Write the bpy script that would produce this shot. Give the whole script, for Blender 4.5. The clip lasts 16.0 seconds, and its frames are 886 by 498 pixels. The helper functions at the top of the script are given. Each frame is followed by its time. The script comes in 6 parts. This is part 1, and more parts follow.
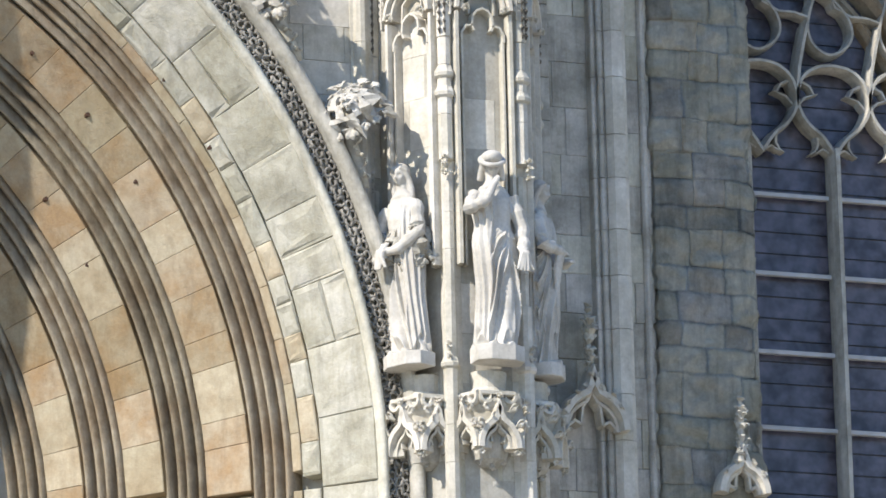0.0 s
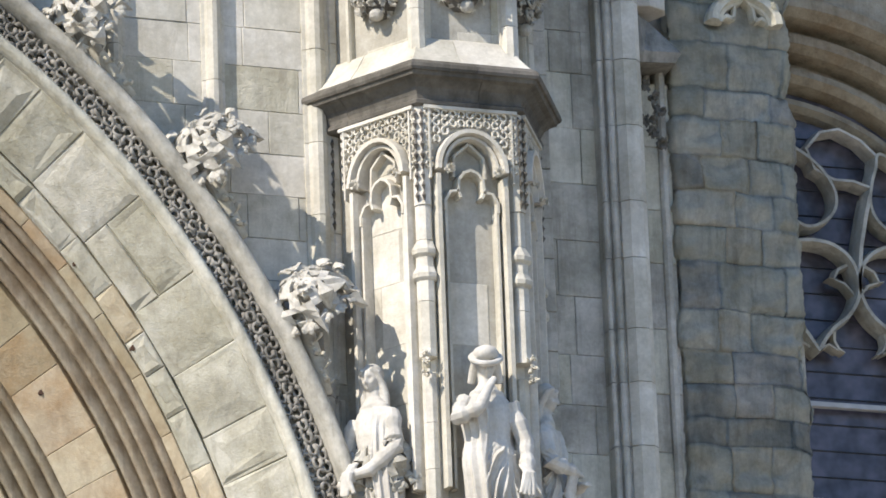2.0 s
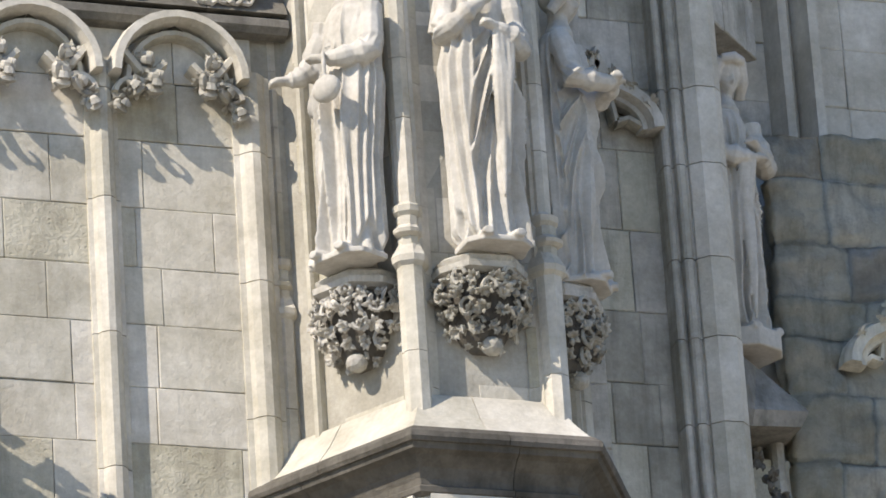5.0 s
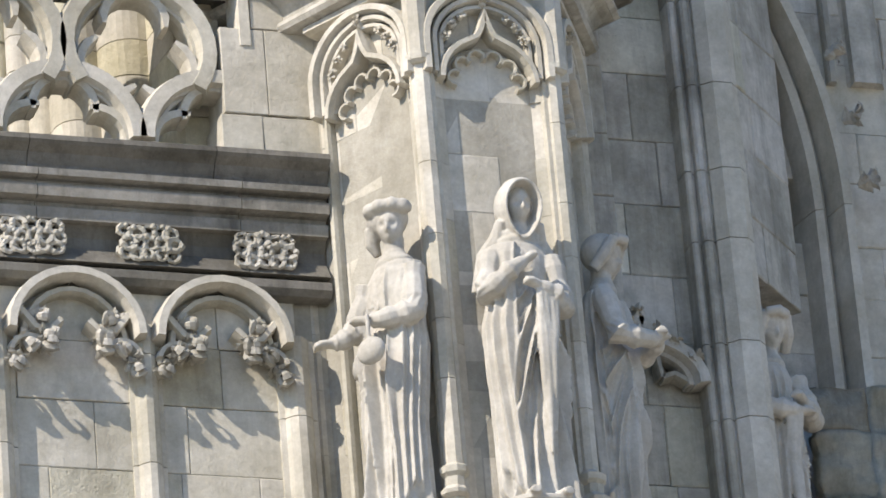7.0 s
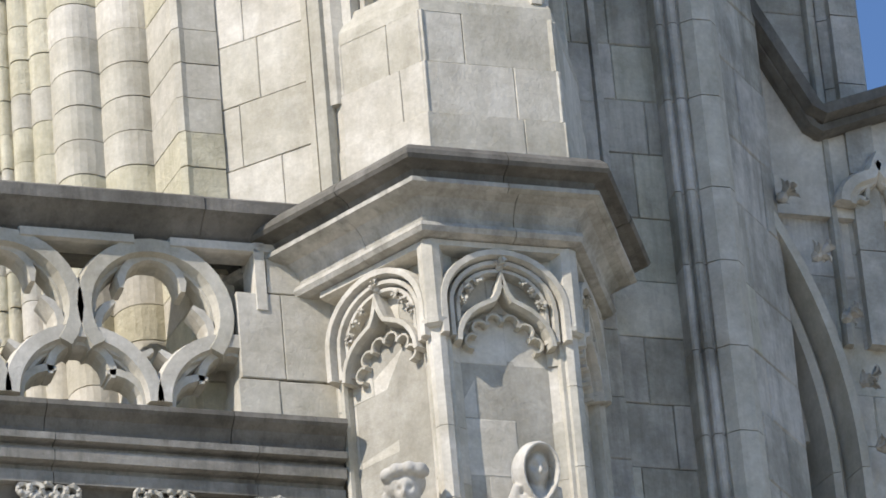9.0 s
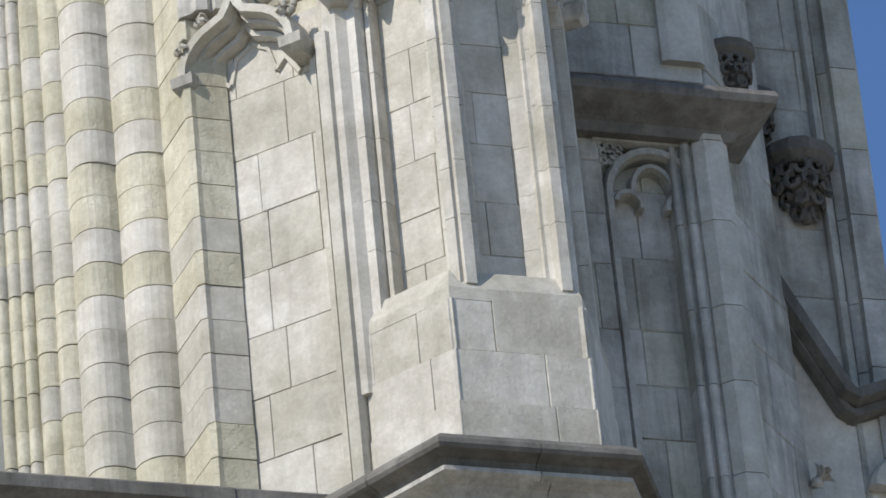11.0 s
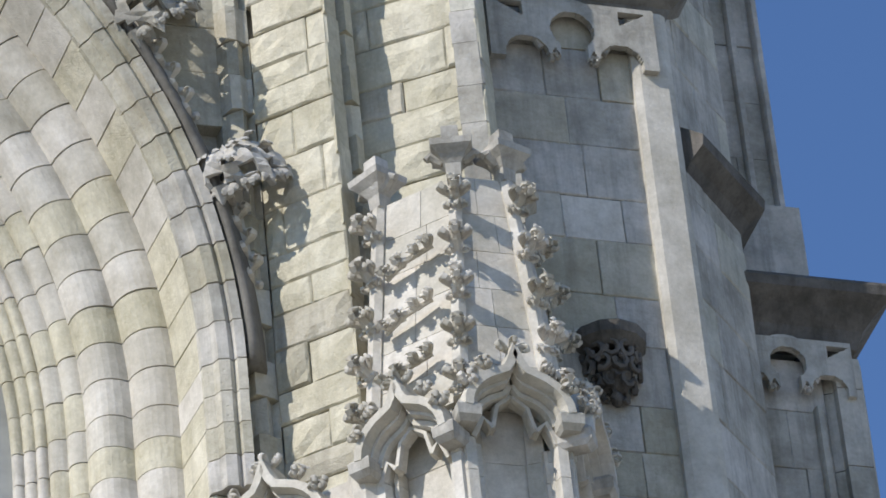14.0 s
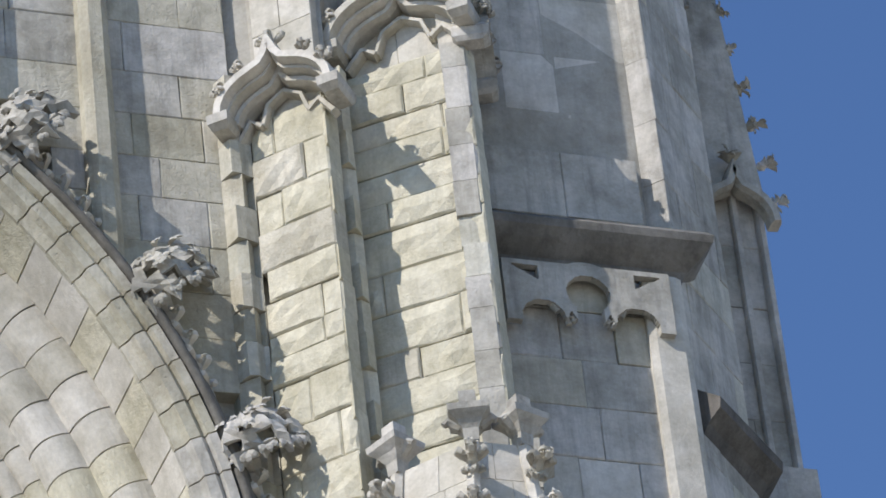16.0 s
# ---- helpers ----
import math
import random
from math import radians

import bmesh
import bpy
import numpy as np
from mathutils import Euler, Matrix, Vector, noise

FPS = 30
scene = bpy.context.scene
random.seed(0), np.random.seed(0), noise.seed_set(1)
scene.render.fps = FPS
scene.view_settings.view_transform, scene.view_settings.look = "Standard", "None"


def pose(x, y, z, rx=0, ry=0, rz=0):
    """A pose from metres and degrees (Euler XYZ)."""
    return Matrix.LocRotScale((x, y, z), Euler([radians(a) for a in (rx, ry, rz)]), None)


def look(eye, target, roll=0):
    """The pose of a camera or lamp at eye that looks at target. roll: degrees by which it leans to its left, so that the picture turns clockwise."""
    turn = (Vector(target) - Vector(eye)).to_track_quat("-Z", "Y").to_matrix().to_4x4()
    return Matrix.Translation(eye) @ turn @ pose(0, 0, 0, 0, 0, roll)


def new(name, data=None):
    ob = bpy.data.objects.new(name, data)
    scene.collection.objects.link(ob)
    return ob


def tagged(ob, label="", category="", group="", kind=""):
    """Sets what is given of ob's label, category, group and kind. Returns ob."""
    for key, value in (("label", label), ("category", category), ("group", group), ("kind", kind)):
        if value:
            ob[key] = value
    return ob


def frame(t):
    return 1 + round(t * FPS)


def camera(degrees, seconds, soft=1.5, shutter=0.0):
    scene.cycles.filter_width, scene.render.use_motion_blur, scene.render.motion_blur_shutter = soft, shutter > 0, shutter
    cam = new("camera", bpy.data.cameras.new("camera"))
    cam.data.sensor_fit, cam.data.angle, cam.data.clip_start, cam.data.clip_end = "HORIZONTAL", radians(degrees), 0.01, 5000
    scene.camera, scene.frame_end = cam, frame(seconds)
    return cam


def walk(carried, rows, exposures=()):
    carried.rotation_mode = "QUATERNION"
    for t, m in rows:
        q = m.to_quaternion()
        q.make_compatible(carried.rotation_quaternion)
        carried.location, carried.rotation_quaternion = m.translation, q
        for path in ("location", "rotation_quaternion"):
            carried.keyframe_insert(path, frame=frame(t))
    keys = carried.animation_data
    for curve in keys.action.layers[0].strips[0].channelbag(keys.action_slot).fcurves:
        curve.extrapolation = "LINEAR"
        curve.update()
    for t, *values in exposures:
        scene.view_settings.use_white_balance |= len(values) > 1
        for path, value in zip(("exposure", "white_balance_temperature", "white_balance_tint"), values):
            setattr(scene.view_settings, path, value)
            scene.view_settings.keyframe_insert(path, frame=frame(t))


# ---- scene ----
cam = camera(8.540, 16.0, soft=1.7)
# seconds, eye, yaw, pitch, lean
EXPO = [(0.0, 0.48, 6850, 12), (5.0, 0.32, 7300, 14), (8.5, 0.14, 6950, 13), (11.5, -0.19, 6500, 12), (16.0, -0.03, 6450, 14)]
ROWS = [
    (0.0, -16.610, -47.569, 1.920, -19.315, 15.630, 1.240),
    (0.5, -15.771, -44.868, 2.409, -19.591, 16.389, 1.491),
    (1.0, -14.869, -42.163, 2.965, -19.772, 17.203, 1.661),
    (1.5, -14.083, -39.986, 3.467, -19.758, 17.909, 1.835),
    (2.0, -13.239, -37.681, 4.018, -19.696, 18.840, 2.141),
    (2.5, -12.441, -35.463, 4.648, -19.675, 19.643, 2.326),
    (3.0, -11.578, -33.013, 5.450, -19.756, 20.392, 2.524),
    (3.5, -10.763, -30.708, 6.261, -19.875, 21.200, 2.626),
    (4.0, -9.967, -28.501, 7.126, -19.905, 21.808, 2.977),
    (4.5, -9.207, -26.406, 7.998, -19.851, 22.493, 3.410),
    (5.0, -8.671, -24.919, 8.654, -19.770, 23.281, 3.828),
    (5.2, -8.666, -24.907, 8.661, -19.739, 23.630, 3.985),
    (7.3, -8.652, -24.865, 8.690, -19.522, 26.118, 5.008),
    (7.5, -8.676, -24.932, 8.656, -19.515, 26.363, 4.948),
    (8.0, -8.678, -24.939, 8.653, -19.495, 26.997, 5.077),
    (8.5, -8.685, -24.959, 8.644, -19.532, 27.667, 5.080),
    (8.7, -8.674, -24.927, 8.662, -19.555, 27.937, 5.083),
    (10.8, -8.579, -24.658, 8.840, -19.529, 30.810, 5.779),
    (11.0, -8.600, -24.718, 8.805, -19.520, 31.111, 5.716),
    (11.5, -8.604, -24.731, 8.803, -19.523, 31.908, 5.915),
    (12.0, -8.606, -24.735, 8.807, -19.554, 32.715, 6.061),
    (12.5, -8.619, -24.773, 8.787, -19.566, 33.507, 6.326),
    (13.0, -8.623, -24.784, 8.784, -19.604, 34.259, 6.329),
    (13.5, -8.626, -24.793, 8.782, -19.668, 34.974, 6.146),
    (14.0, -8.632, -24.811, 8.773, -19.724, 35.654, 6.029),
    (14.5, -8.640, -24.835, 8.759, -19.755, 36.290, 6.028),
    (15.0, -8.657, -24.881, 8.726, -19.773, 36.898, 5.931),
    (15.5, -8.638, -24.828, 8.772, -19.818, 37.540, 6.185),
    (16.0, -8.643, -24.842, 8.764, -19.868, 38.194, 6.633),
]


def aim(yaw, pitch):
    a, b = radians(yaw), radians(pitch)
    return Vector((-math.sin(a) * math.cos(b), math.cos(a) * math.cos(b), math.sin(b)))


walk(cam, [(t, look((x, y, z), Vector((x, y, z)) + aim(yaw, pitch) * 10, -lean)) for t, x, y, z, yaw, pitch, lean in ROWS], EXPO)

# ---- light ----
SUN_FROM = Vector((-0.71, -0.318, 0.632)).normalized()
world = bpy.data.worlds.new("sky")
scene.world = world
world.use_nodes = True
sky = world.node_tree.nodes.new("ShaderNodeTexSky")
sky.sky_type, sky.sun_disc = "NISHITA", False
sky.sun_elevation = math.asin(SUN_FROM.z)
sky.sun_rotation = math.atan2(SUN_FROM.x, SUN_FROM.y)
sky.altitude, sky.air_density, sky.dust_density, sky.ozone_density = 50, 1.0, 0.0, 8.5
back = world.node_tree.nodes["Background"]
back.inputs["Strength"].default_value = 0.16
world.node_tree.links.new(sky.outputs[0], back.inputs["Color"])
sun = new("sun", bpy.data.lights.new("sun", "SUN"))
sun.data.energy, sun.data.angle, sun.data.color = 4.75, radians(0.5), (1.0, 0.965, 0.905)
sun.matrix_world = look(SUN_FROM * 60, (0, 0, 0))


# ---- materials ----
def stone(name, base, dark, stain, scale=1.0, rough=0.88, bump=0.35, pits=0.5, per=0.10, streak=0.3):
    """Weathered limestone: tone by piece, blotches, streaks of soot, grain and pits."""
    m = bpy.data.materials.new(name)
    m.use_nodes = True
    nt = m.node_tree
    n, li = nt.nodes, nt.links
    bsdf = n["Principled BSDF"]
    bsdf.inputs["Roughness"].default_value = rough
    bsdf.inputs["Specular IOR Level"].default_value = 0.25
    geo = n.new("ShaderNodeNewGeometry")
    info = n.new("ShaderNodeObjectInfo")

    def tex(s, detail=5.0, r=0.6, vec=None):
        t = n.new("ShaderNodeTexNoise")
        t.inputs["Scale"].default_value, t.inputs["Detail"].default_value, t.inputs["Roughness"].default_value = s * scale, detail, r
        li.new(vec or geo.outputs["Position"], t.inputs["Vector"])
        return t.outputs["Fac"]

    def ramp(src, a, b, ca=(0, 0, 0, 1), cb=(1, 1, 1, 1)):
        r = n.new("ShaderNodeValToRGB")
        r.color_ramp.elements[0].position, r.color_ramp.elements[1].position = a, b
        r.color_ramp.elements[0].color, r.color_ramp.elements[1].color = ca, cb
        li.new(src, r.inputs[0])
        return r.outputs[0]

    def mix(fac, a, b, kind="MIX", amount=1.0):
        x = n.new("ShaderNodeMix")
        x.data_type, x.blend_type = "RGBA", kind
        if fac is None:
            x.inputs[0].default_value = amount
        else:
            li.new(fac, x.inputs[0])
        for k, v in ((6, a), (7, b)):
            if isinstance(v, tuple):
                x.inputs[k].default_value = (*v, 1)
            else:
                li.new(v, x.inputs[k])
        return x.outputs[2]

    blot = ramp(tex(2.3, 6, 0.65), 0.40, 0.62)
    col = mix(blot, base, stain)
    mp = n.new("ShaderNodeMapping")
    mp.inputs["Scale"].default_value = (9, 9, 0.8)
    li.new(geo.outputs["Position"], mp.inputs[0])
    run = ramp(tex(1.0, 6, 0.7, mp.outputs[0]), 0.48, 0.74)
    scale_run = n.new("ShaderNodeMath")
    scale_run.operation = "MULTIPLY"
    scale_run.inputs[1].default_value = streak * 1.3
    li.new(run, scale_run.inputs[0])
    col = mix(scale_run.outputs[0], col, dark)
    soot = ramp(tex(1.3, 8, 0.72), 0.52, 0.74)
    soot2 = n.new("ShaderNodeMath")
    soot2.operation = "MULTIPLY"
    soot2.inputs[1].default_value = min(0.8, 0.1 + streak)
    li.new(soot, soot2.inputs[0])
    col = mix(soot2.outputs[0], col, dark)
    patch = ramp(tex(8.5, 6, 0.7), 0.30, 0.70, (0.84, 0.83, 0.80, 1), (1.08, 1.08, 1.08, 1))
    col = mix(None, col, patch, "MULTIPLY")
    grain = ramp(tex(38, 4, 0.7), 0.25, 0.75, (0.88, 0.88, 0.88, 1), (1.07, 1.07, 1.07, 1))
    col = mix(None, col, grain, "MULTIPLY")
    tone = n.new("ShaderNodeMapRange")
    tone.inputs[3].default_value, tone.inputs[4].default_value = 1 - per * 1.7, 1 + per
    li.new(info.outputs["Random"], tone.inputs[0])
    warm = n.new("ShaderNodeCombineColor")
    li.new(tone.outputs[0], warm.inputs[0])
    li.new(tone.outputs[0], warm.inputs[1])
    tone2 = n.new("ShaderNodeMapRange")
    tone2.inputs[3].default_value, tone2.inputs[4].default_value = 1 - per * 2.4, 1 + per * 0.8
    li.new(info.outputs["Random"], tone2.inputs[0])
    li.new(tone2.outputs[0], warm.inputs[2])
    col = mix(None, col, warm.outputs[0], "MULTIPLY")
    li.new(col, bsdf.inputs["Base Color"])
    rough_v = n.new("ShaderNodeTexVoronoi")
    rough_v.inputs["Scale"].default_value = 26 * scale
    li.new(geo.outputs["Position"], rough_v.inputs["Vector"])
    pit = ramp(rough_v.outputs["Distance"], 0.02, 0.22)
    big = tex(6, 6, 0.6)
    fine = tex(55, 5, 0.7)
    h = n.new("ShaderNodeMath")
    h.operation = "MULTIPLY_ADD"
    li.new(pit, h.inputs[0])
    h.inputs[1].default_value = 0.25 * pits
    li.new(big, h.inputs[2])
    h2 = n.new("ShaderNodeMath")
    h2.operation = "MULTIPLY_ADD"
    li.new(fine, h2.inputs[0])
    h2.inputs[1].default_value = 0.35
    li.new(h.outputs[0], h2.inputs[2])
    bp = n.new("ShaderNodeBump")
    bp.inputs["Strength"].default_value, bp.inputs["Distance"].default_value = bump, 0.03 + 0.05 * (bump > 0.7)
    li.new(h2.outputs[0], bp.inputs["Height"])
    li.new(bp.outputs[0], bsdf.inputs["Normal"])
    return m


PALE = stone("pale_limestone", (0.63, 0.60, 0.545), (0.25, 0.235, 0.205), (0.49, 0.46, 0.40), per=0.07, streak=0.22)
WHITE = stone("white_statue_stone", (0.59, 0.57, 0.53), (0.25, 0.235, 0.21), (0.48, 0.455, 0.41), bump=0.2, pits=0.2, streak=0.25, per=0.02)
OLD = stone("yellowed_sandstone", (0.56, 0.53, 0.45), (0.24, 0.22, 0.18), (0.42, 0.39, 0.31), bump=0.6, pits=1.0, per=0.09, streak=0.45)
GRIMY = stone("grimy_grey_limestone", (0.57, 0.545, 0.505), (0.15, 0.145, 0.13), (0.36, 0.345, 0.31), bump=0.5, per=0.08, streak=0.45)
GREY = stone("grey_green_stone", (0.64, 0.62, 0.55), (0.24, 0.23, 0.195), (0.49, 0.47, 0.40), bump=0.6, pits=0.8, per=0.08, streak=0.5)
OCHRE = stone("ochre_portal_stone", (0.40, 0.335, 0.25), (0.17, 0.125, 0.085), (0.335, 0.23, 0.135), bump=0.5, per=0.12, streak=0.35)
# Darkest stone: soot together with the shade of hollows and undersides.
SOOT_SHADE = stone("sooty_carved_stone", (0.165, 0.152, 0.136), (0.04, 0.037, 0.032), (0.095, 0.088, 0.078), bump=0.6, per=0.08, streak=0.5)
MORTAR = stone("joint_mortar", (0.46, 0.44, 0.39), (0.22, 0.21, 0.18), (0.36, 0.34, 0.29), per=0.02)
PAVING = stone("street_paving", (0.46, 0.42, 0.36), (0.24, 0.22, 0.19), (0.39, 0.35, 0.30))
OCHRE_PALE = stone("pale_ochre_stone", (0.46, 0.405, 0.31), (0.20, 0.16, 0.11), (0.39, 0.315, 0.22), bump=0.5, per=0.10, streak=0.3)
VOUSSOIR = stone("grey_voussoir_stone", (0.53, 0.515, 0.46), (0.21, 0.20, 0.165), (0.41, 0.39, 0.32), bump=0.55, pits=0.7, per=0.08, streak=0.4)

UMBER = stone("brown_stained_roll_stone", (0.37, 0.32, 0.25), (0.12, 0.095, 0.068), (0.26, 0.20, 0.14), bump=0.6, per=0.08, streak=0.5)
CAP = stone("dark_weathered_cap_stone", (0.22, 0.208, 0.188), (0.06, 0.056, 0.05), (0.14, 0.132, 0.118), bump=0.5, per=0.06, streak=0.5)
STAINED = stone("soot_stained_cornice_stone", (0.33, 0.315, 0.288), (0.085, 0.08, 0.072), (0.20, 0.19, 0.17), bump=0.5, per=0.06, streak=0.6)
YELLOW = stone("yellow_white_limestone", (0.64, 0.605, 0.49), (0.28, 0.255, 0.19), (0.52, 0.485, 0.37), bump=0.6, pits=0.8, per=0.05, streak=0.35)


def plain(name, col, rough, metal=0.0, grain=0.15):
    m = bpy.data.materials.new(name)
    m.use_nodes = True
    n, li = m.node_tree.nodes, m.node_tree.links
    b = n["Principled BSDF"]
    b.inputs["Roughness"].default_value, b.inputs["Metallic"].default_value = rough, metal
    t = n.new("ShaderNodeTexNoise")
    t.inputs["Scale"].default_value = 7.0
    g = n.new("ShaderNodeNewGeometry")
    li.new(g.outputs["Position"], t.inputs["Vector"])
    r = n.new("ShaderNodeValToRGB")
    r.color_ramp.elements[0].position, r.color_ramp.elements[1].position = 0.3, 0.7
    r.color_ramp.elements[0].color = (*[c * (1 - grain) for c in col], 1)
    r.color_ramp.elements[1].color = (*[c * (1 + grain) for c in col], 1)
    li.new(t.outputs["Fac"], r.inputs[0])
    li.new(r.outputs[0], b.inputs["Base Color"])
    bp = n.new("ShaderNodeBump")
    bp.inputs["Strength"].default_value, bp.inputs["Distance"].default_value = 0.15, 0.02
    li.new(t.outputs["Fac"], bp.inputs["Height"])
    li.new(bp.outputs[0], b.inputs["Normal"])
    return m


GLASS = plain("dark_leaded_glass", (0.085, 0.080, 0.10), 0.26, grain=0.5)
LEAD = plain("lead", (0.06, 0.065, 0.075), 0.5, 0.6)
BAR = plain("painted_bar", (0.42, 0.42, 0.42), 0.6)
SCREEN = plain("wire_screen", (0.34, 0.35, 0.33), 0.6)
RUST = plain("rusted_iron", (0.07, 0.035, 0.02), 0.8)


# ---- helpers of the scene ----
def link_bm(name, bm, mat, smooth=False):
    bmesh.ops.recalc_face_normals(bm, faces=bm.faces)
    me = bpy.data.meshes.new(name)
    bm.to_mesh(me)
    bm.free()
    if smooth:
        for p in me.polygons:
            p.use_smooth = True
    me.materials.append(mat)
    return new(name, me)


def part(name, bm, mat, parent, label="", smooth=False):
    ob = link_bm(name, bm, mat, smooth)
    ob.parent = parent
    ob.matrix_parent_inverse = parent.matrix_world.inverted()
    if label:
        ob["label"] = label
    return ob


def thing(name, at, label, category, group="", kind=""):
    ob = new(name)
    ob.location = at
    ob.empty_display_size = 0.1
    bpy.context.view_layer.update()
    return tagged(ob, label, category, group, kind)


def loft(bm, rings, closed=True, caps=True):
    """Skin through rings of equal length, each a list of points."""
    vs = [[bm.verts.new(p) for p in r] for r in rings]
    n = len(vs[0])
    for a, b in zip(vs, vs[1:]):
        for i in range(n if closed else n - 1):
            j = (i + 1) % n
            bm.faces.new((a[i], a[j], b[j], b[i]))
    if caps and closed:
        bm.faces.new(vs[0][::-1])
        bm.faces.new(vs[-1])
    return vs


def prism(bm, poly, z0, z1, top=None):
    loft(bm, [[(x, y, z0) for x, y in poly], [(x, y, z1) for x, y in (top or poly)]])


def box(bm, x0, x1, y0, y1, z0, z1):
    prism(bm, [(x0, y0), (x1, y0), (x1, y1), (x0, y1)], z0, z1)


def bevelled(bm, w=0.01, seg=1, angle=0.5):
    es = [e for e in bm.edges if len(e.link_faces) == 2 and e.calc_face_angle(0) > angle]
    bmesh.ops.bevel(bm, geom=es, offset=w, segments=seg, affect="EDGES", clamp_overlap=True)
    return bm


def offset_poly(poly, d):
    """Open plan polyline moved outward (to its right side when walked) by d, with mitred corners."""
    out = []
    n = len(poly)
    for i, p in enumerate(poly):
        p = Vector(p)
        ns = []
        if i > 0:
            e = (p - Vector(poly[i - 1])).normalized()
            ns.append(Vector((e.y, -e.x)))
        if i < n - 1:
            e = (Vector(poly[i + 1]) - p).normalized()
            ns.append(Vector((e.y, -e.x)))
        m = sum(ns, Vector((0, 0))).normalized()
        out.append(tuple(p + m * (d / max(0.3, m.dot(ns[0])))))
    return out


def ledge(bm, poly, profile):
    """A moulding along an open plan polyline; profile of (out, z)."""
    cols = [offset_poly(poly, a) for a, z in profile]
    rings = [[(cols[k][i][0], cols[k][i][1], profile[k][1]) for k in range(len(profile))] for i in range(len(poly))]
    loft(bm, rings)


def arc_ring(bm, cx, cz, prof, a0, a1, steps, foot=None):
    """Profile of (radius, y) swept round (cx, cz) in the facade's plane; foot: height to which its ends run straight down."""
    rings = []
    if foot is not None:
        rings.append([(cx + r * math.cos(a0), y, foot) for r, y in prof])
    for i in range(steps + 1):
        a = a0 + (a1 - a0) * i / steps
        rings.append([(cx + r * math.cos(a), y, cz + r * math.sin(a)) for r, y in prof])
    if foot is not None:
        rings.append([(cx + r * math.cos(a1), y, foot) for r, y in prof])
    loft(bm, rings)



# ---- stonework kit ----
Z = Vector((0, 0, 1))
RNG = random.Random(7)


class Face:
    """A plan frame: u along the face, n outward, z up."""

    def __init__(self, p, q, n0=0.0):
        self.o = Vector((p[0], p[1], 0))
        e = Vector((q[0] - p[0], q[1] - p[1], 0))
        self.w = e.length
        self.u = e.normalized()
        self.n = Vector((self.u.y, -self.u.x, 0))
        self.o += self.n * n0

    def at(self, u, z, n=0.0):
        return self.o + self.u * u + self.n * n + Z * z

    def turn(self):
        return math.atan2(self.u.y, self.u.x)


BLOCKS = {}


def block_mesh(w, h, d, mat, rough, variant):
    key = (round(w, 2), round(h, 2), round(d, 2), mat.name, rough, variant)
    if key in BLOCKS:
        return BLOCKS[key]
    r = random.Random(str(key))
    bm = bmesh.new()
    c = 0.002 + 0.010 * rough
    j = lambda s: r.uniform(-s, s) * rough

    def ring(x0, x1, z0, z1, y, s):
        return [(x0 + j(s), y + j(s), z0 + j(s)), (x1 + j(s), y + j(s), z0 + j(s)), (x1 + j(s), y + j(s), z1 + j(s)), (x0 + j(s), y + j(s), z1 + j(s))]

    rings = [ring(0, w, 0, h, d, 0), ring(0, w, 0, h, c, 0.006), ring(c, w - c, c, h - c, 0, 0.008)]
    if rough > 0.45:
        # worn face: a small grid with hollows and knobs
        nx, nz = max(2, min(6, round(w / 0.09))), max(2, min(4, round(h / 0.09)))
        grid = []
        for k in range(nz + 1):
            row = []
            for i in range(nx + 1):
                edge = i in (0, nx) or k in (0, nz)
                u, v = i / nx, k / nz
                x, z = c + (w - 2 * c) * u, c + (h - 2 * c) * v
                y = r.uniform(0.0, 0.012) * rough if edge else r.uniform(-0.016, 0.008) * rough
                s = 0.012 * rough
                row.append(bm.verts.new((x + r.uniform(-s, s) * (0 if edge else 1), y, z + r.uniform(-s, s) * (0 if edge else 1))))
            grid.append(row)
        for k in range(nz):
            for i in range(nx):
                bm.faces.new((grid[k][i], grid[k][i + 1], grid[k + 1][i + 1], grid[k + 1][i]))
        loop = grid[0][:] + [g[-1] for g in grid[1:]] + grid[-1][-2::-1] + [g[0] for g in grid[-2:0:-1]]
        back = []
        for q in loop:
            x = 0 if q.co.x < c + 1e-4 else (w if q.co.x > w - c - 1e-4 else q.co.x)
            z = 0 if q.co.z < c + 1e-4 else (h if q.co.z > h - c - 1e-4 else q.co.z)
            back.append(((bm.verts.new((x, c * 1.4, z))), bm.verts.new((x, d, z))))
        n = len(loop)
        for i in range(n):
            j2 = (i + 1) % n
            bm.faces.new((loop[i], loop[j2], back[j2][0], back[i][0]))
            bm.faces.new((back[i][0], back[j2][0], back[j2][1], back[i][1]))
    else:
        loft(bm, rings)
    bmesh.ops.recalc_face_normals(bm, faces=bm.faces)
    me = bpy.data.meshes.new("stone_block")
    bm.to_mesh(me)
    bm.free()
    me.materials.append(mat)
    BLOCKS[key] = me
    return me


def block(parent, f, u, z, n, w, h, d, mat, rough=0.2, lean=0.0, name="stone_block"):
    ob = new(name, block_mesh(w, h, d, mat, rough, RNG.randrange(3)))
    m = Matrix.Translation(f.at(u, z, n)) @ Matrix.Rotation(f.turn(), 4, "Z") @ Matrix.Rotation(lean, 4, "X")
    ob.parent = parent
    ob.matrix_parent_inverse = parent.matrix_world.inverted()
    ob.matrix_basis = m
    return ob


